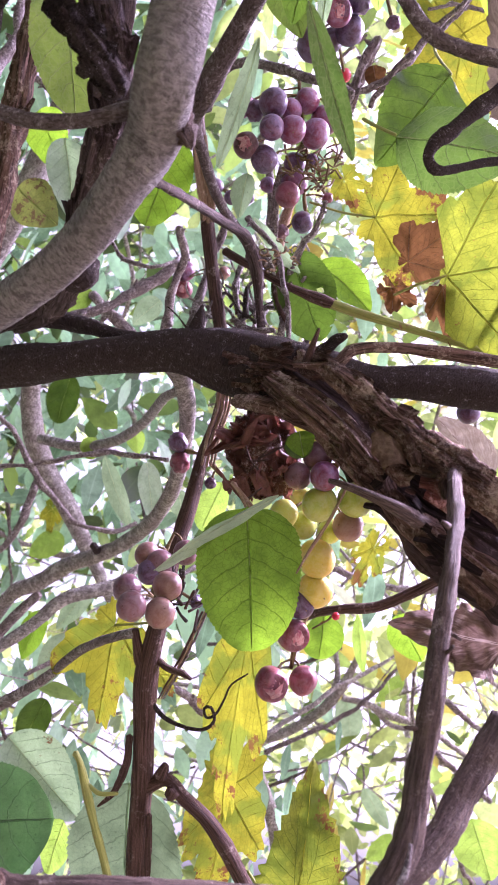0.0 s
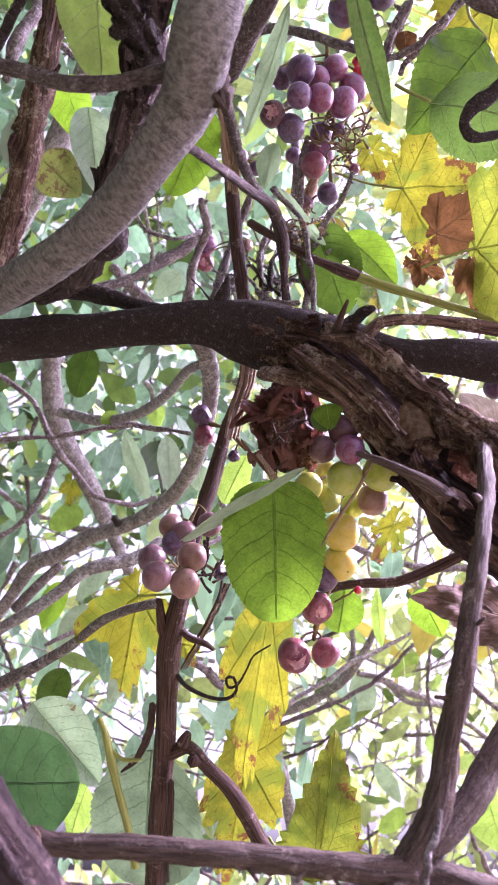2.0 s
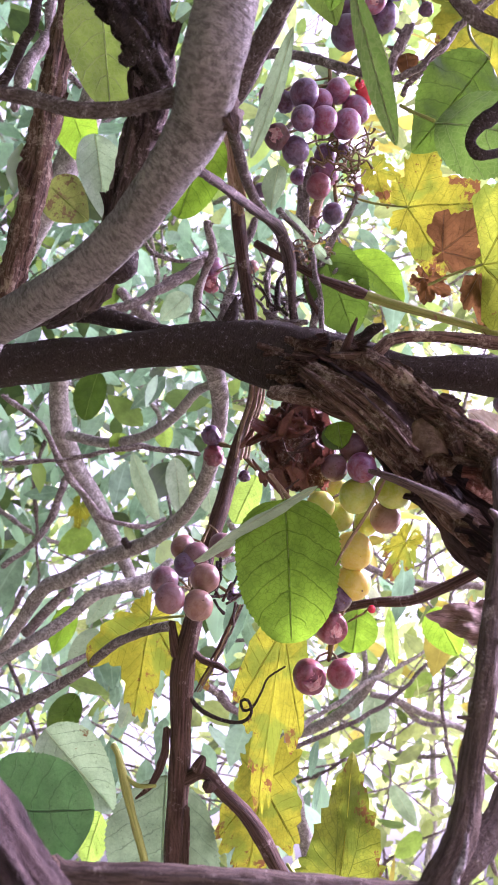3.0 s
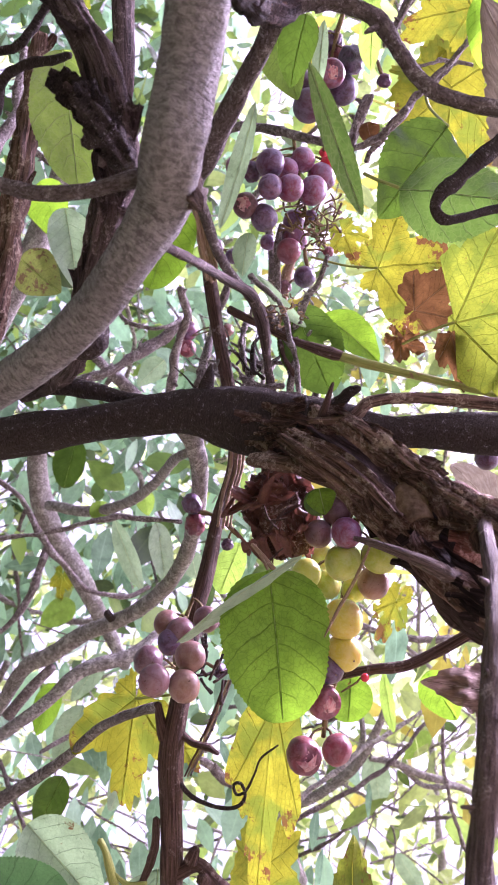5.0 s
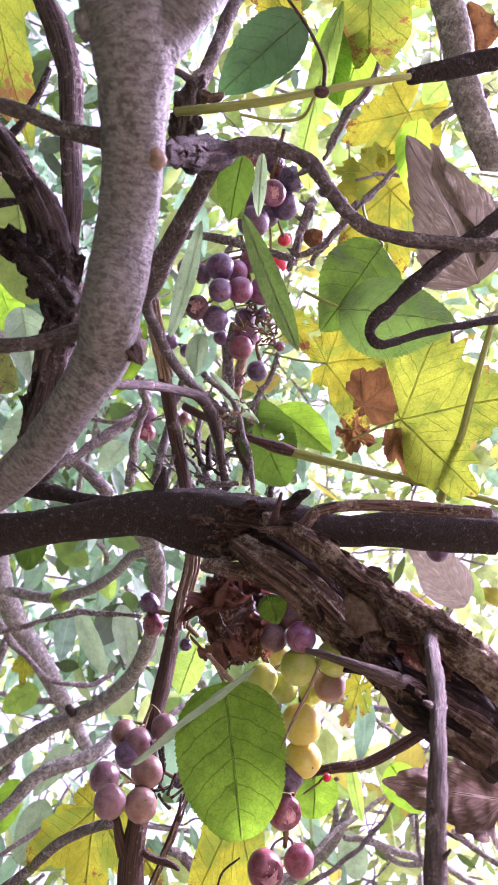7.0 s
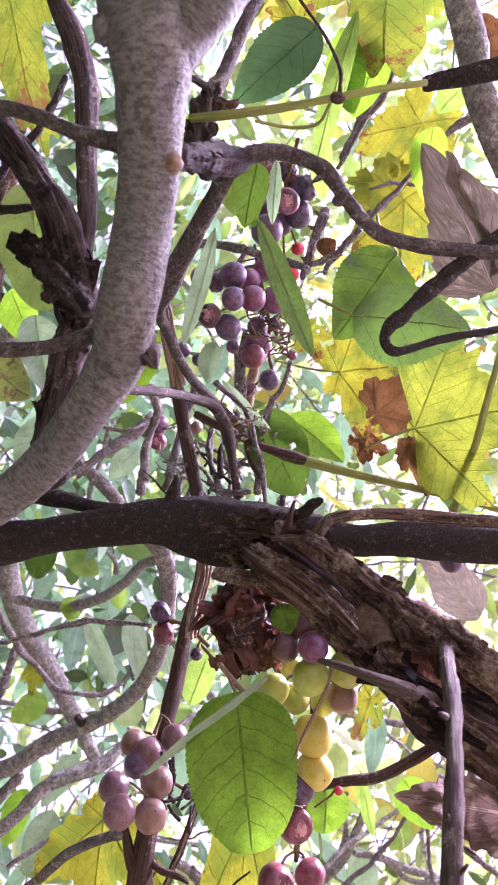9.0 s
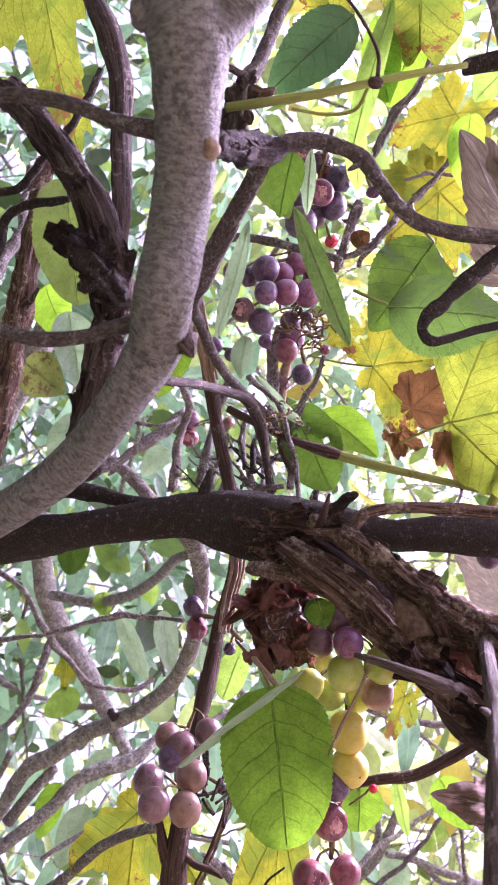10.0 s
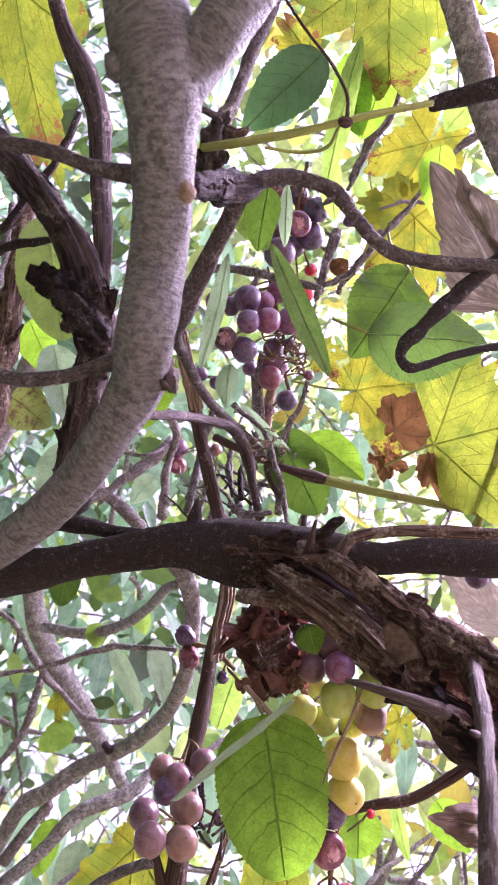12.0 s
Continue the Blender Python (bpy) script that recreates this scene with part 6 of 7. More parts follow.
for pts in ([(-0.0829, 0.7698, 1.4917, 0.0042), (-0.0598, 0.7886, 1.4817, 0.0054), (-0.0300, 0.8144, 1.4611, 0.0043)], [(0.2065, 0.7029, 1.5105, 0.0025), (0.2287, 0.7108, 1.4989, 0.0028), (0.2565, 0.7187, 1.4873, 0.0028)],
            [(0.2094, 0.7820, 1.4804, 0.0030), (0.2332, 0.7937, 1.4630, 0.0027), (0.2689, 0.8088, 1.4406, 0.0027)], [(0.2107, 0.8650, 1.4443, 0.0025), (0.2424, 0.8828, 1.4178, 0.0032), (0.2741, 0.8971, 1.3965, 0.0032)],
            [(0.1482, 0.1663, 1.8496, 0.0032), (0.1311, 0.1875, 1.8280, 0.0032), (0.1104, 0.2056, 1.8096, 0.0030), (0.0969, 0.2214, 1.7934, 0.0028)], [(0.1066, 0.1468, 1.6405, 0.0012), (0.0928, 0.1597, 1.6345, 0.0014), (0.0803, 0.1710, 1.6302, 0.0013)],
            [(0.0742, 0.1751, 1.6889, 0.0012), (0.0896, 0.1585, 1.7048, 0.0014), (0.1042, 0.1462, 1.7177, 0.0014), (0.1150, 0.1285, 1.7323, 0.0016), (0.1242, 0.1139, 1.7453, 0.0016), (0.1320, 0.0942, 1.7592, 0.0017)],
            [(0.0870, 0.1741, 1.6635, 0.0008), (0.1022, 0.1755, 1.6704, 0.0010), (0.1177, 0.1804, 1.6748, 0.0010)], [(0.0834, 0.1826, 1.6477, 0.0011), (0.0998, 0.1757, 1.6592, 0.0011), (0.1146, 0.1635, 1.6729, 0.0008), (0.1253, 0.1572, 1.6840, 0.0007)],
            [(0.1695, 0.1558, 1.7166, 0.0022), (0.1460, 0.1631, 1.7093, 0.0021), (0.1254, 0.1729, 1.6994, 0.0014)], [(0.0776, 0.1800, 1.6353, 0.0017), (0.0636, 0.1947, 1.6348, 0.0015), (0.0481, 0.2034, 1.6403, 0.0012)],
            [(0.0628, 0.1802, 1.6497, 0.0015), (0.0561, 0.1928, 1.6440, 0.0021), (0.0490, 0.2077, 1.6358, 0.0018)]):
    stem("twig", pts, TWIG_BARK, "slender bare twig in bright light", "twig", "thin twigs", sides=8, rough=0.2, lumps=0.4, kink=1.2)

# ---------------------------------------------------------------- leaves
leaf((-0.0008, 0.2560, 1.4351), (0.0016, 0.2830, 1.3843), 0.0430, LEAF_GREEN, "fresh green toothed leaf hanging over the grapes", turn=-10, kind="blunt", fold=0.10, curl=0.08, ripple=0.07, teeth=30)
leaf((-0.0363, 0.2495, 1.4056), (0.0104, 0.2476, 1.4373), 0.028, LEAF_PALE, "pale green leaf seen nearly edge-on", vein_mat=VEIN_PALE, turn=74, fold=0.1, curl=-0.1, ripple=0.04)
leaf((0.0168, 0.1008, 1.5151), (0.0314, 0.1344, 1.4892), 0.0078, LEAF_BACK, "long narrow green leaf hanging by the bunch", turn=10, kind="lance", fold=0.35, curl=-0.12, teeth=20, group="narrow leaves", vein_mat=VEIN_PALE)
leaf((0.0051, 0.1647, 1.6183), (-0.0136, 0.2081, 1.5877), 0.0100, LEAF_PALE, "narrow pale green leaf hanging before grapes", turn=20, kind="lance", fold=0.3, curl=-0.1, teeth=16, group="narrow leaves")
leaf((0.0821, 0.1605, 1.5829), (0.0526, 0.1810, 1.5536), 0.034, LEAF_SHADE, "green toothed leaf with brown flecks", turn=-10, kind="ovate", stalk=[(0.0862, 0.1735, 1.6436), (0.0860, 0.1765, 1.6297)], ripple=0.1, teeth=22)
leaf((0.0563, 0.1640, 1.5471), (0.0991, 0.1600, 1.5287), 0.037, LEAF_BACK, "dull green leaf with pale veins behind a hooked twig", turn=-8, kind="ovate", stalk=[(0.0452, 0.1664, 1.5615), (0.0497, 0.1662, 1.5565)], fold=-0.25, ripple=0.05, vein_mat=VEIN_PALE)
leaf((-0.0325, 0.2004, 1.5990), (-0.0496, 0.2252, 1.5695), 0.030, LEAF_GREEN, "rounded green leaf behind the grey stem", turn=10, kind="round")
leaf((-0.0779, 0.1427, 1.6317), (-0.0734, 0.1758, 1.5807), 0.033, LEAF_VEINED, "green leaf with pale veins behind dark stub", turn=-12, kind="round", vein_mat=VEIN_PALE)
leaf((-0.1309, 0.3290, 1.3283), (-0.0796, 0.3227, 1.3283), 0.047, LEAF_DARK, "large dark green rounded leaf", turn=-12, kind="round", ripple=0.06, teeth=34, saw_depth=0.05, vein_mat=VEIN_DARK)
leaf((-0.1325, 0.4142, 1.3771), (-0.0917, 0.4285, 1.3377), 0.034, LEAF_PALE, "pale grey-green folded leaf", turn=-25, kind="ovate", fold=0.5)
leaf((-0.0600, 0.3878, 1.3498), (-0.0623, 0.4266, 1.2899), 0.058, LEAF_DULL, "large dull green leaf underside with branching veins and a hole", turn=8, kind="round", vein_mat=VEIN_PALE)
leaf((0.0236, 0.2850, 1.6171), (0.0402, 0.3051, 1.5681), 0.036, LEAF_SHADE, "bright green leaf with small holes", turn=15, kind="round", holes=0.08)
leaf((0.0409, 0.2948, 1.6207), (0.0689, 0.2960, 1.5829), 0.028, LEAF_GREEN, "green leaf behind the vine shoot", turn=-20, kind="ovate")
leaf((0.0210, 0.1088, 1.5682), (0.0145, 0.1272, 1.5558), 0.0148, LEAF_SHADE, "small bright green toothed leaf", turn=20, kind="ovate", teeth=14)
leaf((0.0533, 0.0888, 1.6435), (0.0161, 0.1099, 1.6251), 0.026, LEAF_DARK, "dark blue-green glossy leaf", turn=-10, kind="ovate", teeth=18)
leaf((0.0718, 0.0877, 1.6587), (0.0466, 0.1297, 1.6014), 0.011, LEAF_LIME, "long narrow yellow-green hanging leaf", turn=15, kind="lance", group="narrow leaves")
leaf((0.0906, 0.1079, 1.6808), (0.0734, 0.1323, 1.6558), 0.018, LEAF_GREEN, "narrow green leaf under yellow leaf", turn=5, kind="lance", group="narrow leaves")
leaf((0.0573, 0.1335, 1.6404), (0.0544, 0.1535, 1.6198), 0.012, LEAF_LIME, "small lime green leaf under the arch", turn=40, kind="lance")
leaf((0.0325, 0.1284, 1.6103), (0.0284, 0.1470, 1.5902), 0.0062, LEAF_PALE, "narrow pale leaf across dark grapes", turn=10, kind="lance", group="narrow leaves")
leaf((0.0980, 0.1189, 1.6119), (0.0925, 0.1402, 1.5899), 0.016, LEAF_GREEN, "green leaf beside a dry brown leaf", turn=35, kind="ovate")
leaf((0.0128, 0.1426, 1.6341), (0.0222, 0.1586, 1.6097), 0.020, LEAF_LIME, "small green leaf above the bunches", turn=10, kind="ovate")
leaf((-0.0010, 0.2409, 1.6293), (-0.0057, 0.2540, 1.6090), 0.014, LEAF_PALE, "small pale leaf behind twigs", turn=25, kind="ovate")
leaf((0.0023, 0.2674, 1.6253), (0.0268, 0.2779, 1.5912), 0.012, LEAF_PALE, "thin pale leaf among twigs", turn=60, kind="lance", group="narrow leaves")
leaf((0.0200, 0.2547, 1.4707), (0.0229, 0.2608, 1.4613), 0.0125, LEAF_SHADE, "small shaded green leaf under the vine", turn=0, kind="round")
leaf((0.0202, 0.2371, 1.4595), (0.0217, 0.2402, 1.4494), 0.0115, LEAF_GREEN, "small green leaf between vine and grapes", turn=15, kind="ovate")
leaf((-0.0138, 0.3312, 1.4897), (-0.0260, 0.3450, 1.4681), 0.016, LEAF_LIME, "small lit green leaf beside the cane", turn=10, kind="round")
leaf((0.0841, 0.3906, 1.4374), (0.0983, 0.4055, 1.4148), 0.022, LEAF_GREEN, "small green leaf behind red cane", turn=10, kind="ovate", teeth=12)
leaf((0.0451, 0.4095, 1.4441), (0.0416, 0.4240, 1.4217), 0.026, LEAF_GREEN, "small green leaf behind grapes", turn=-15, kind="round")
leaf((0.0765, 0.4874, 1.4717), (0.0803, 0.5102, 1.4366), 0.010, LEAF_LIME, "thin green leaf behind the red cane", turn=30, kind="lance", group="narrow leaves")
leaf((-0.1326, 0.2617, 1.7225), (-0.1184, 0.2833, 1.6895), 0.030, LEAF_GREEN, "green leaf behind brown vine", turn=20, kind="ovate")
leaf((-0.1141, 0.2656, 1.6985), (-0.1073, 0.2952, 1.6530), 0.028, LEAF_PALE, "pale silvery leaf underside", turn=-20, kind="ovate", fold=0.3)
leaf((-0.1408, 0.2760, 1.6635), (-0.1170, 0.2884, 1.6449), 0.030, LEAF_MOTTLED, "dull green leaf mottled with yellow and brown", turn=10, kind="ovate")
leaf((-0.1651, 0.4885, 1.8314), (-0.1987, 0.5183, 1.7845), 0.05, LEAF_PALE, "pale green leaf in shade", turn=10, kind="round")

YL = dict(ragged=0.3, vein_mat=VEIN_YELLOW, kind="vine", stalk_mat=GREEN_STEM, category="vine leaf", group="yellow vine leaves")
leaf((0.0709, 0.2657, 1.6239), (0.1058, 0.2610, 1.6215), 0.058, LEAF_YELLOW, "yellow vine leaf with a dead brown tip", turn=-8, stalk=[(0.0361, 0.2760, 1.6496), (0.0554, 0.2763, 1.6405)], back=0.6, **YL)
leaf((0.0843, 0.2634, 1.5854), (0.1047, 0.2491, 1.5934), 0.028, LEAF_BROWN, "dead brown lobe of a yellow leaf", turn=5, kind="vine", back=0.4, ragged=0.3, ripple=0.1, vein_mat=VEIN_BROWN, category="vine leaf")
leaf((0.0984, 0.2516, 1.5626), (0.1495, 0.2294, 1.5526), 0.068, LEAF_TURNING, "large yellow-green vine leaf with brown edges", turn=-6, back=0.15, stalk=[(0.0750, 0.2666, 1.5642), (0.0868, 0.2570, 1.5627)], **YL)
leaf((-0.0711, 0.3682, 1.4235), (-0.0793, 0.3893, 1.3797), 0.040, LEAF_YELLOW, "torn yellow vine leaf with brown spots", turn=8, stalk=[(-0.0509, 0.3523, 1.4195)], back=0.6, **YL)
leaf((-0.0008, 0.3561, 1.4149), (-0.0154, 0.4002, 1.3374), 0.028, LEAF_YELLOW, "long hanging yellow vine leaf with brown edge", turn=25, back=0.3, stalk=[(0.0035, 0.3546, 1.4173)], **YL)
leaf((-0.0114, 0.4162, 1.3496), (-0.0221, 0.4469, 1.3019), 0.036, LEAF_YELLOW, "crinkled yellow vine leaf behind a cane", turn=-15, **YL)
leaf((0.0192, 0.3559, 1.2945), (0.0288, 0.3335, 1.3513), 0.046, LEAF_TURNING, "pointed yellow-green vine leaf", turn=8, ripple=0.12, teeth=8, saw_depth=0.30, stalk=[(-0.0006, 0.3632, 1.3120), (0.0090, 0.3655, 1.2996)], **dict(YL, kind="spear"))
leaf((0.0925, 0.0733, 1.7020), (0.0882, 0.1135, 1.6679), 0.064, LEAF_TURNING, "yellow-green vine leaf hanging from above", turn=5, **YL)
leaf((-0.0975, 0.0811, 1.7756), (-0.0884, 0.1449, 1.7096), 0.056, LEAF_TURNING, "pale yellow vine leaf with fine dark specks", turn=15, **YL)
leaf((0.1280, 0.2218, 1.7353), (0.1197, 0.2660, 1.6897), 0.050, LEAF_YELLOW, "bright yellow vine leaf with holes", turn=0, holes=0.12, **YL)
leaf((0.1605, 0.2145, 1.8285), (0.1262, 0.2499, 1.7925), 0.055, LEAF_YELLOW, "lit yellow vine leaf behind the arch", turn=10, **YL)
leaf((0.1247, 0.2372, 1.7852), (0.1392, 0.2593, 1.7515), 0.05, LEAF_YELLOW, "bright yellow vine leaf by the hook", turn=0, **YL)
leaf((0.0635, 0.3005, 1.7045), (0.0709, 0.3108, 1.6889), 0.02, LEAF_YELLOW, "small torn yellow leaf", turn=0, holes=0.1, **YL)
leaf((0.0880, 0.4606, 1.5100), (0.0760, 0.4740, 1.4890), 0.020, LEAF_YELLOW, "small yellow leaf with holes", turn=25, holes=0.28, **YL)
leaf((-0.2209, 0.7100, 1.6722), (-0.2242, 0.7238, 1.6508), 0.02, LEAF_YELLOW, "small yellow leaf in the deep shade", turn=10, **YL)
leaf((-0.0464, 0.3765, 1.4006), (-0.0405, 0.3822, 1.3920), 0.012, LEAF_YELLOW, "small yellow leaf scrap", turn=0, **YL)
leaf((0.0521, 0.1016, 1.6878), (0.0417, 0.0895, 1.7003), 0.02, LEAF_YELLOW, "small orange-yellow leaf by the dark leaf", turn=0, **YL)

leaf((0.1349, 0.2722, 1.5488), (0.1012, 0.2662, 1.569), 0.030, LEAF_DARK, "green leaf shading the large yellow leaf", turn=8, kind="ovate")

DL = dict(vein_mat=VEIN_BROWN, category="dead leaf", group="dead leaves", saw_depth=0.03)
DRY = dict(vein_mat=VEIN_DRY, category="dead leaf", group="dead leaves", saw_depth=0.03)
leaf((0.112, 0.1548, 1.5433), (0.0856, 0.1104, 1.5798), 0.047, LEAF_DRY, "curled dry grey-tan leaf with a sharp tip", turn=-14, kind="spear", fold=0.30, curl=0.25, ripple=0.16, teeth=9, **dict(DRY, saw_depth=0.12))
leaf((0.1148, 0.1521, 1.5504), (0.0942, 0.1108, 1.5732), 0.022, LEAF_DRY, "pale dry curled leaf", turn=35, kind="spear", fold=0.5, ripple=0.2, **DRY)
leaf((0.1146, 0.3179, 1.3973), (0.0661, 0.3207, 1.4099), 0.040, LEAF_WITHERED, "withered brown leaf with a sharp tip", turn=15, kind="spear", fold=0.55, curl=0.15, ripple=0.6, teeth=7, **dict(DL, saw_depth=0.4))
leaf((0.0799, 0.2871, 1.59), (0.0937, 0.2909, 1.5817), 0.015, LEAF_BROWN, "crumpled brown dead leaf", turn=30, kind="vine", fold=0.5, ripple=0.5, **DL)
leaf((0.0993, 0.2609, 1.5643), (0.1021, 0.2740, 1.5404), 0.015, LEAF_BROWN, "curled orange-brown dead leaf", turn=25, kind="vine", back=0.3, fold=0.4, ripple=0.4, **DL)
leaf((0.0650, 0.2040, 1.6680), (0.0678, 0.2125, 1.6592), 0.011, LEAF_BROWN, "brown dead leaf scrap", turn=10, fold=0.3, ripple=0.2, **DL)

# ---------------------------------------------------------------- grapes
grape_bunch("loose bunch of purple grapes, some split and shrivelled", [(0.0281, 0.2227, 1.6949), (0.0300, 0.2378, 1.6809), (0.0336, 0.2549, 1.6637), (0.0328, 0.2738, 1.6529), (0.0348, 0.2844, 1.6458)],
            [((-0.0045, 0.2326, 1.6787, 0.0072), GRAPE_PURPLE), ((0.0133, 0.2235, 1.6656, 0.0080), GRAPE_DARK), ((0.0232, 0.2347, 1.6761, 0.0068), GRAPE_PURPLE), ((0.0121, 0.2248, 1.6453, 0.0066), GRAPE_PURPLE), ((0.0235, 0.2303, 1.6517, 0.0076), GRAPE_PURPLE),
             ((0.0332, 0.2346, 1.6858, 0.0073), GRAPE_PURPLE), ((0.0441, 0.2437, 1.6813, 0.0082), GRAPE_PURPLE), ((0.0369, 0.2389, 1.6610, 0.0080), GRAPE_PURPLE), ((0.0082, 0.2401, 1.6399, 0.0077), GRAPE_DARK, "soft"), ((-0.0015, 0.2348, 1.6442, 0.0070), GRAPE_MAUVE, "split", FRONT),
             ((0.0037, 0.2316, 1.6714, 0.0064), GRAPE_DARK, "dry"), ((0.0264, 0.2573, 1.6598, 0.0064), GRAPE_PURPLE), ((0.0264, 0.2662, 1.6554, 0.0083), GRAPE_PURPLE), ((0.0221, 0.2638, 1.6406, 0.0073), GRAPE_RED), ((0.0317, 0.2825, 1.6395, 0.0065), GRAPE_DARK),
             ((0.0468, 0.2747, 1.6519, 0.0035), GRAPE_RED, "dry"), ((0.0497, 0.2392, 1.6884, 0.0059), GRAPE_SCARLET), ((0.0199, 0.2922, 1.6426, 0.0048), GRAPE_MAUVE, "dry"), ((0.0358, 0.2496, 1.6535, 0.0035), GRAPE_DARK, "dry"), ((0.0114, 0.2766, 1.6664, 0.0048), GRAPE_PURPLE)])
rest = thing("bare_grape_stalk", (0.0364, 0.2466, 1.6674), "tangle of bare brown grape stalks with dried tips", "grape stalk")
for k in range(64):
    rng = random.Random(900 + k)
    o = Vector((0.0351, 0.2509, 1.6553)) + Vector((rng.uniform(-0.011, 0.013), rng.uniform(-0.006, 0.006), rng.uniform(-0.024, 0.014)))
    row = [(*o, 0.0005)]
    way = Vector((rng.uniform(-1, 1), rng.uniform(-0.6, 0.6), rng.uniform(-1, 0.4))).normalized()
    for j in range(3):
        o = o + way * rng.uniform(0.002, 0.005)
        way = (way + 0.8 * Vector((rng.uniform(-1, 1), rng.uniform(-1, 1), rng.uniform(-1, 1)))).normalized()
        row.append((*o, 0.0005 + 0.0004 * (j == 2)))
    tube("stalk", row, STALK if k % 3 else VEIN_BROWN, rest, sides=5, rough=0.3, step=2.0)
grape_bunch("small bunch of dark shrivelling grapes", [(0.0481, 0.1436, 1.6599), (0.0426, 0.1546, 1.6481), (0.0389, 0.1672, 1.6390)],
            [((0.0289, 0.1683, 1.6202, 0.0075), GRAPE_DARK), ((0.0270, 0.1685, 1.6406, 0.0061), GRAPE_DARK), ((0.0389, 0.1573, 1.6261, 0.0061), GRAPE_PURPLE, "split"), ((0.0459, 0.1686, 1.6330, 0.0066), GRAPE_DARK), ((0.0495, 0.1574, 1.6377, 0.0070), GRAPE_DARK, "dry"),
             ((0.0309, 0.1517, 1.6513, 0.0052), GRAPE_RED, "split"), ((0.0422, 0.1565, 1.6534, 0.0058), GRAPE_DARK, "dry"), ((0.0455, 0.1613, 1.6483, 0.0061), GRAPE_RED, "dry"), ((0.0373, 0.1742, 1.6344, 0.0056), GRAPE_DARK), ((0.0495, 0.2049, 1.6600, 0.0037), GRAPE_SCARLET, "soft"), ((0.0434, 0.2219, 1.6712, 0.0029), GRAPE_SCARLET, "dry")])
grape_bunch("hanging bunch of yellow-green and reddening grapes", [(0.0418, 0.2772, 1.4733), (0.0369, 0.2896, 1.4596), (0.0318, 0.3042, 1.4407), (0.0291, 0.3184, 1.4187), (0.0221, 0.3234, 1.4016), (0.0192, 0.3273, 1.3899)],
            [((0.0220, 0.2762, 1.4614, 0.0061), GRAPE_MAUVE), ((0.0329, 0.2678, 1.4564, 0.0064), GRAPE_PURPLE), ((0.0312, 0.2779, 1.4480, 0.0078), GRAPE_GREEN), ((0.0468, 0.2771, 1.4497, 0.0077), GRAPE_GREEN), ((0.0447, 0.2887, 1.4428, 0.0070), GRAPE_PEACH),
             ((0.0156, 0.2855, 1.4470, 0.0066), GRAPE_GREEN), ((0.0251, 0.2947, 1.4459, 0.0062), GRAPE_GREEN), ((0.0374, 0.2990, 1.4451, 0.0057), GRAPE_GREEN), ((0.0303, 0.2947, 1.4294, 0.0084), GRAPE_GOLD), ((0.0297, 0.3044, 1.4182, 0.0080), GRAPE_GOLD),
             ((0.0231, 0.3060, 1.4119, 0.0063), GRAPE_DARK), ((0.0197, 0.3094, 1.3992, 0.0071), GRAPE_RED, "split"), ((0.0097, 0.3198, 1.3810, 0.0074), GRAPE_RED, "split", FRONT + Vector((0.3, 0.0, -0.5))), ((0.0244, 0.3264, 1.3842, 0.0063), GRAPE_RED), ((0.0310, 0.2735, 1.4705, 0.0066), GRAPE_MAUVE),
             ((0.0258, 0.2970, 1.4607, 0.0059), GRAPE_GREEN)])
grape_bunch("cluster of dusty mauve-pink grapes on the cane", [(-0.0364, 0.3139, 1.4514), (-0.0417, 0.3178, 1.4398), (-0.0450, 0.3178, 1.4269), (-0.0433, 0.3119, 1.4176)],
            [((-0.0481, 0.3102, 1.4385, 0.0058), GRAPE_PEACH), ((-0.0410, 0.3064, 1.4317, 0.0068), GRAPE_MAUVE), ((-0.0537, 0.2970, 1.4164, 0.0063), GRAPE_MAUVE, "soft"), ((-0.0482, 0.2802, 1.4020, 0.0064), GRAPE_MAUVE, "soft"), ((-0.0351, 0.2901, 1.4147, 0.0064), GRAPE_PEACH),
             ((-0.0373, 0.2877, 1.4018, 0.0065), GRAPE_PEACH, "soft"), ((-0.0456, 0.3055, 1.4274, 0.0057), GRAPE_DARK), ((-0.0300, 0.3100, 1.4392, 0.0061), GRAPE_MAUVE), ((-0.0250, 0.3227, 1.4198, 0.0035), GRAPE_DARK, "dry")])
spines = thing("bare_grape_stalk", (-0.0268, 0.2973, 1.4146), "dark spiky dried stalks beside the dusty grapes", "grape stalk")
for k in range(16):
    rng = random.Random(1500 + k)
    o = Vector((-0.0293, 0.2971, 1.4146)) + Vector((rng.uniform(-0.007, 0.009), rng.uniform(-0.004, 0.004), rng.uniform(-0.010, 0.008)))
    w = Vector((rng.uniform(-0.2, 1.0), rng.uniform(-0.5, 0.3), rng.uniform(-0.8, 0.8))).normalized()
    tube("stalk", [(*o, 0.0007), (*(o + 0.004 * w), 0.0006), (*(o + 0.009 * w + Vector((0, 0, rng.uniform(-0.002, 0.002)))), 0.0009)], (DARK_BARK, CANE_BARK)[k % 2], spines, sides=6, rough=0.3, step=1.5)
curls = thing("dried_grape_stalk", (0.0145, 0.2292, 1.5527), "curled tan dried grape stalks among the twigs", "grape stalk")
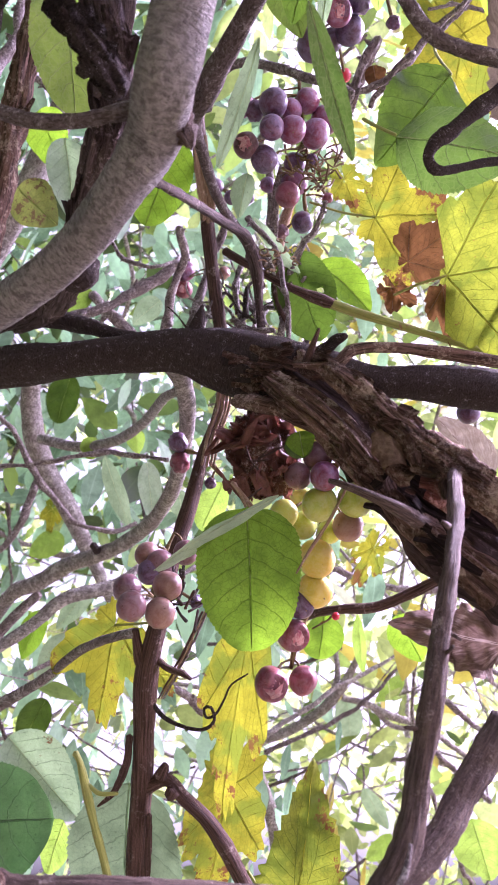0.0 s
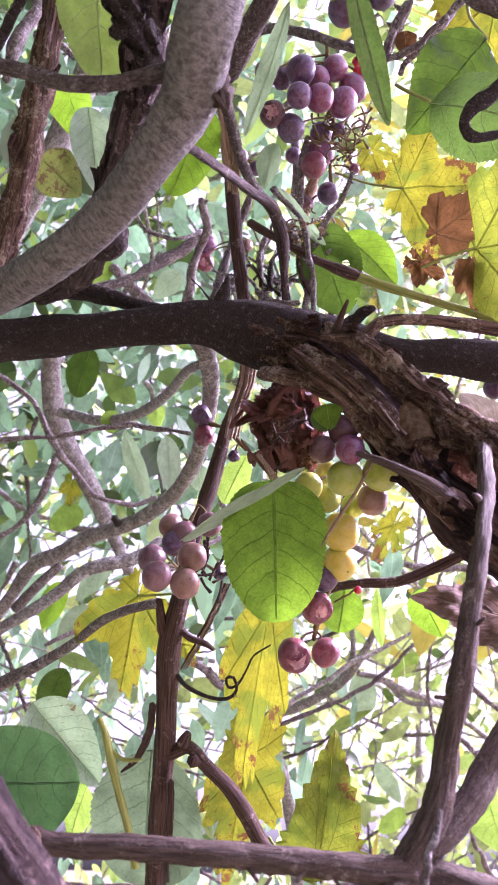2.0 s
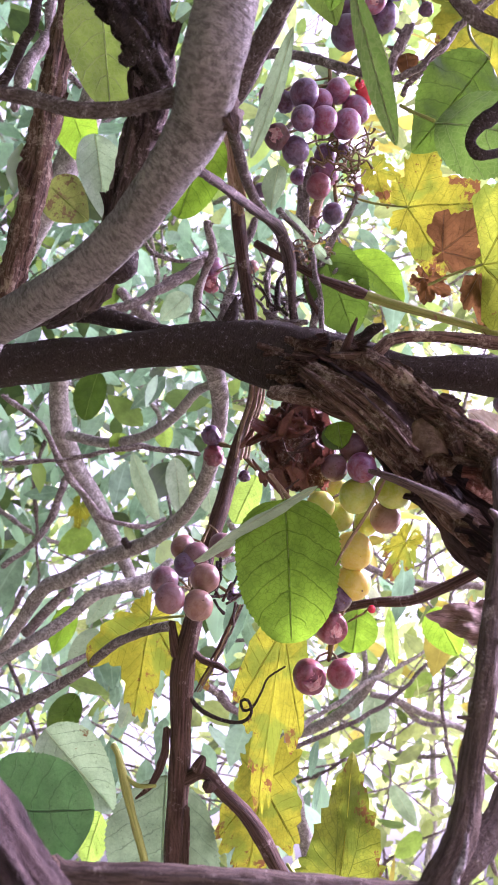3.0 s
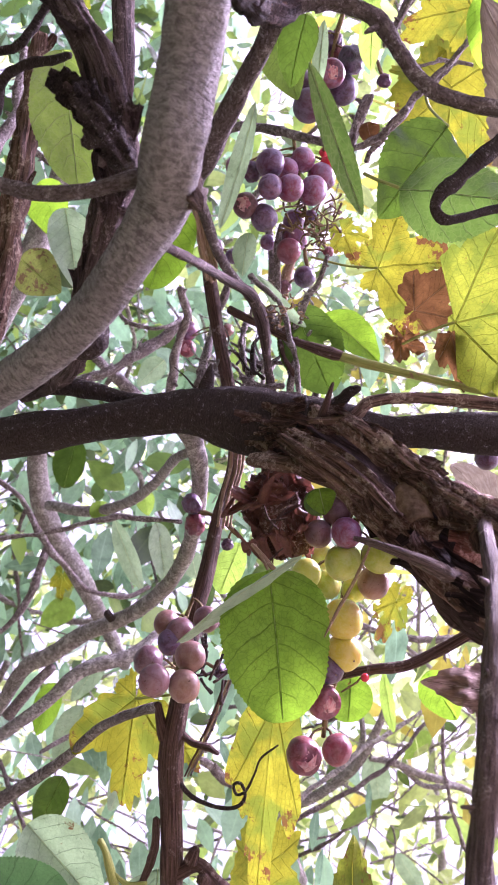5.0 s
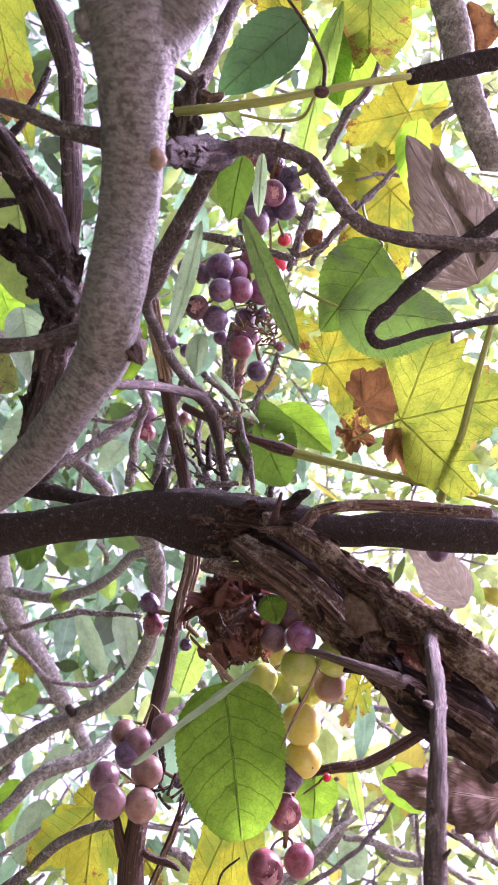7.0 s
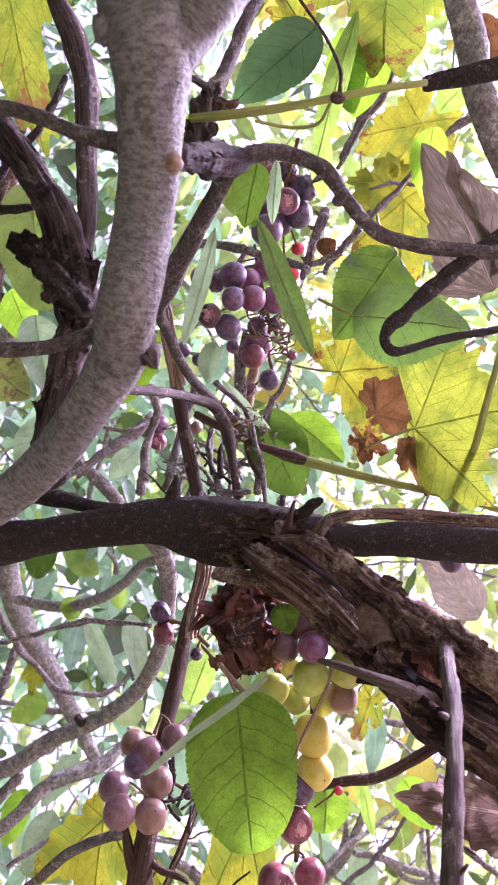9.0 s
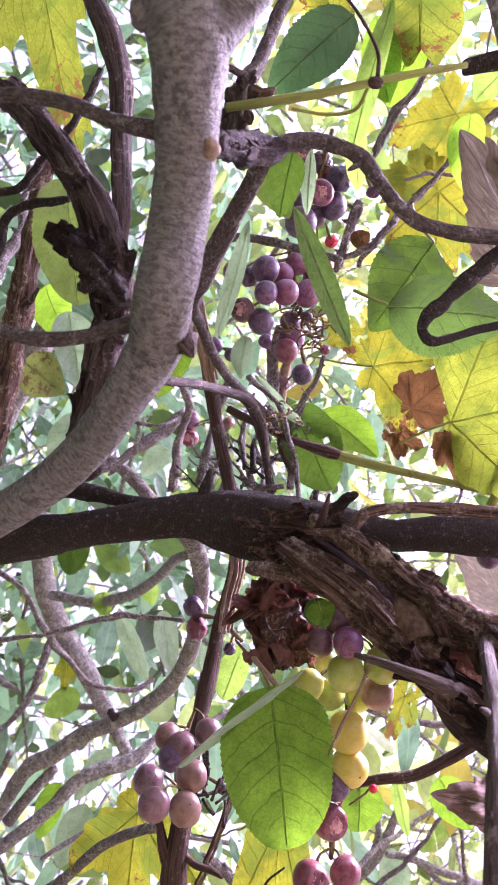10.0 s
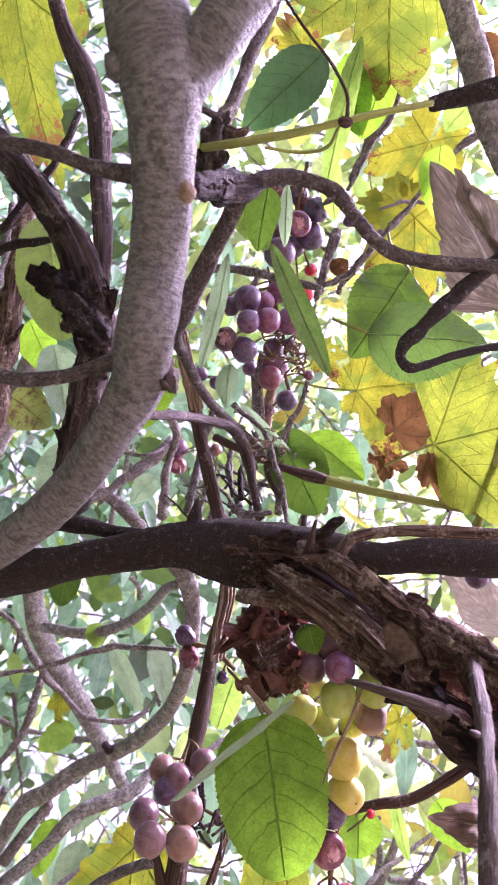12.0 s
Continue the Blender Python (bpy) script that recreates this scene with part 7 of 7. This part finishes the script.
for k in range(22):
    rng = random.Random(1600 + k)
    o = Vector((0.0145, 0.2292, 1.5527)) + Vector((rng.uniform(-0.008, 0.008), rng.uniform(-0.004, 0.006), rng.uniform(-0.008, 0.008)))
    turn, size, start = rng.choice((-1, 1)), rng.uniform(0.0012, 0.0026), rng.uniform(0, 6.28)
    row = [(o.x + size * (1 - 0.1 * j) * math.cos(start + turn * 0.7 * j), o.y + 0.0003 * j, o.z + size * (1 - 0.1 * j) * math.sin(start + turn * 0.7 * j), 0.0004) for j in range(7)]
    tube("curl", row, (STALK, STRAW, TWIG_BARK)[k % 3], curls, sides=5, rough=0.2, step=1.2)
grape_bunch("two small pinkish grapes on a twig", [(-0.0490, 0.4050, 1.7426), (-0.0508, 0.4124, 1.7275)],
            [((-0.0514, 0.4065, 1.7292, 0.0078), GRAPE_PURPLE), ((-0.0528, 0.4145, 1.7169, 0.0073), GRAPE_RED, "split"), ((-0.0259, 0.3529, 1.6765, 0.0048), GRAPE_MAUVE, "dry"), ((-0.0180, 0.3551, 1.6732, 0.0052), GRAPE_PEACH, "dry")])
grape_bunch("shrivelled purple grapes on a bare stalk", [(-0.0136, 0.3209, 1.4872), (-0.0241, 0.3194, 1.4985), (-0.0334, 0.3219, 1.5036)],
            [((-0.0381, 0.3210, 1.5085, 0.0058), GRAPE_DARK, "dry"), ((-0.0372, 0.3268, 1.4996, 0.0061), GRAPE_RED, "dry"), ((-0.0201, 0.3227, 1.4842, 0.0035), GRAPE_DARK, "dry")])
grape_bunch("single dark grape behind the vine", [(0.1161, 0.2987, 1.5248), (0.1139, 0.2986, 1.5157)], [((0.1122, 0.2960, 1.5105, 0.0060), GRAPE_DARK)])
grape_bunch("small dark split grape on a thin stalk", [(0.0707, 0.1810, 1.6868), (0.0730, 0.1857, 1.6796)], [((0.0738, 0.1872, 1.6772, 0.0040), GRAPE_DARK, "dry")])
grape_bunch("tiny red unripe berry on a thin stalk", [(0.0322, 0.3550, 1.4174), (0.0402, 0.3528, 1.4211)], [((0.0442, 0.3517, 1.4228, 0.0020), GRAPE_SCARLET)], 0.0005)
grape_bunch("dark blue grapes behind the twigs", [(-0.0214, 0.2803, 1.6783), (-0.0207, 0.2841, 1.6725)], [((-0.0207, 0.2833, 1.6736, 0.0049), GRAPE_DARK), ((-0.0110, 0.2871, 1.6681, 0.0046), GRAPE_DARK), ((-0.0005, 0.2872, 1.6681, 0.0039), GRAPE_DARK)])
tube("straw", [(0.0405, 0.2566, 1.4444, 0.0005), (0.0332, 0.2619, 1.4323, 0.0007), (0.0248, 0.2669, 1.4208, 0.0007), (0.0191, 0.2720, 1.4127, 0.0003)], STRAW, thing("dry_grass_blade", (0.0191, 0.2720, 1.4127), "thin dry orange-brown grass blade across the grapes", "dry grass"), sides=6)
soft_stem = thing("green_leaf_stalk", (-0.0654, 0.3864, 1.3114, 0.0018), "yellow-green broken shoot beside the cane", "shoot")
tube("shoot", [(-0.0634, 0.3943, 1.2993, 0.0018), (-0.0670, 0.3842, 1.3147, 0.0018), (-0.0724, 0.3727, 1.3323, 0.0020), (-0.0763, 0.3634, 1.3466, 0.0021), (-0.0788, 0.3576, 1.3554, 0.0014), (-0.0809, 0.3554, 1.3587, 0.0016)], GREEN_STEM, soft_stem, sides=10, lumps=0.2)
tube("side_shoot", [(-0.0750, 0.3634, 1.3466, 0.0009), (-0.0697, 0.3659, 1.3429, 0.0011), (-0.0611, 0.3660, 1.3429, 0.0008)], GREEN_STEM, soft_stem, sides=8)
leaf((0.1753, 0.1477, 1.7535), (0.1697, 0.1286, 1.7733), 0.026, LEAF_BROWN, "red-brown dead leaf behind the upright stem", turn=10, fold=0.3, ripple=0.2, **DL)
leaf((0.1679, 0.4268, 1.5465), (0.1296, 0.3977, 1.5781), 0.034, LEAF_TAN, "pale tan dead leaf behind the vine", turn=10, fold=0.2, ripple=0.15, **DL)

# leaves in the middle distance
leaf((-0.1878, 0.5887, 1.7682), (-0.2035, 0.6164, 1.7251), 0.036, LEAF_SHADE, "round green leaf in the middle distance", turn=10, kind="round")
leaf((-0.1343, 0.5001, 1.6305), (-0.1334, 0.5105, 1.6145), 0.017, LEAF_LIME, "small lime heart-shaped leaf on a twig", turn=5, kind="blunt")
leaf((-0.0991, 0.5135, 1.6475), (-0.0972, 0.5254, 1.6293), 0.018, LEAF_LIME, "small lime leaf under the branch", turn=15, kind="ovate")
leaf((-0.1346, 0.5599, 1.6486), (-0.1118, 0.5962, 1.5932), 0.020, LEAF_PALE, "long pale blue-green leaf in shade", turn=15, kind="lance", group="narrow leaves")
leaf((-0.0975, 0.5800, 1.6553), (-0.0912, 0.6125, 1.6054), 0.024, LEAF_PALE, "pale blue-green leaf in shade", turn=-25, kind="ovate")
leaf((-0.0595, 0.5253, 1.5936), (-0.0563, 0.5384, 1.5735), 0.018, LEAF_PALE, "small pale leaf behind the curving branch", turn=10, kind="round")
leaf((-0.2083, 0.7268, 1.6466), (-0.2479, 0.7380, 1.6283), 0.030, LEAF_LIME, "bright lime leaf in the middle distance", turn=10, kind="ovate")
leaf((-0.1328, 0.4326, 1.7347), (-0.1653, 0.4436, 1.7169), 0.026, LEAF_LIME, "lit green leaf above the dark limb", turn=10, kind="ovate")
leaf((-0.0746, 0.4376, 1.7285), (-0.0985, 0.4487, 1.7108), 0.024, LEAF_PALE, "pale green leaf above the level branch", turn=20, kind="ovate")
leaf((-0.1787, 0.5988, 1.5139), (-0.1996, 0.6214, 1.4786), 0.026, LEAF_GREEN, "mid green leaf between grey branches", turn=20, kind="ovate")
leaf((-0.1284, 0.6103, 1.4975), (-0.1227, 0.6359, 1.4582), 0.028, LEAF_PALE, "pale leaf behind a torn yellow leaf", turn=10, kind="ovate")
leaf((-0.1193, 0.6495, 1.4741), (-0.1430, 0.6797, 1.4270), 0.022, LEAF_PALE, "pale narrow leaf beside the cane", turn=-20, kind="lance", group="narrow leaves")
leaf((-0.1457, 0.6254, 1.5473), (-0.1794, 0.6467, 1.5136), 0.022, LEAF_PALE, "pale leaf between grey branches", turn=20, kind="ovate")
leaf((-0.1728, 0.6687, 1.5165), (-0.2012, 0.6963, 1.4733), 0.030, LEAF_PALE, "pale blue-green leaf behind the twig", turn=0, kind="ovate")
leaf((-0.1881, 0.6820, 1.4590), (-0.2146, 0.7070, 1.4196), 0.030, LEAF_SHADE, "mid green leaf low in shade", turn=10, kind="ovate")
leaf((0.1377, 1.0367, 1.5454), (0.1438, 1.0705, 1.4933), 0.040, LEAF_PALE, "round blue-green leaf behind the fork", turn=10, kind="round")
leaf((0.2078, 0.9720, 1.5550), (0.1713, 0.9896, 1.5269), 0.024, LEAF_LIME, "yellow-lime lit leaf far back", turn=0, kind="ovate")
leaf((0.1626, 1.1076, 1.4367), (0.1966, 1.1406, 1.3867), 0.028, LEAF_PALE, "pale leaf hanging far back", turn=20, kind="ovate")
leaf((0.1918, 1.0870, 1.3773), (0.1599, 1.1059, 1.3474), 0.026, LEAF_LIME, "lime leaf far back in light", turn=0, kind="round")
leaf((0.1737, 0.6242, 1.3552), (0.1888, 0.6506, 1.3149), 0.040, LEAF_LIME, "green leaf behind the near stems", turn=10, kind="ovate")
leaf((-0.0943, 0.4062, 1.3352), (-0.1030, 0.4209, 1.3123), 0.020, LEAF_LIME, "small lime leaf beside the pale leaf", turn=25, kind="ovate")
leaf((0.1428, 0.1318, 1.6943), (0.1228, 0.1435, 1.6819), 0.022, LEAF_LIME, "green leaf behind the cut twig", turn=10, kind="ovate")
leaf((0.1016, 0.1270, 1.6262), (0.0969, 0.1453, 1.6065), 0.014, LEAF_GREEN, "narrow green leaf beside the dry leaf", turn=25, kind="ovate")
leaf((0.0699, 0.1024, 1.6822), (0.0720, 0.1294, 1.6531), 0.018, LEAF_GREEN, "green leaf hanging behind the shoot", turn=25, kind="lance", group="narrow leaves")
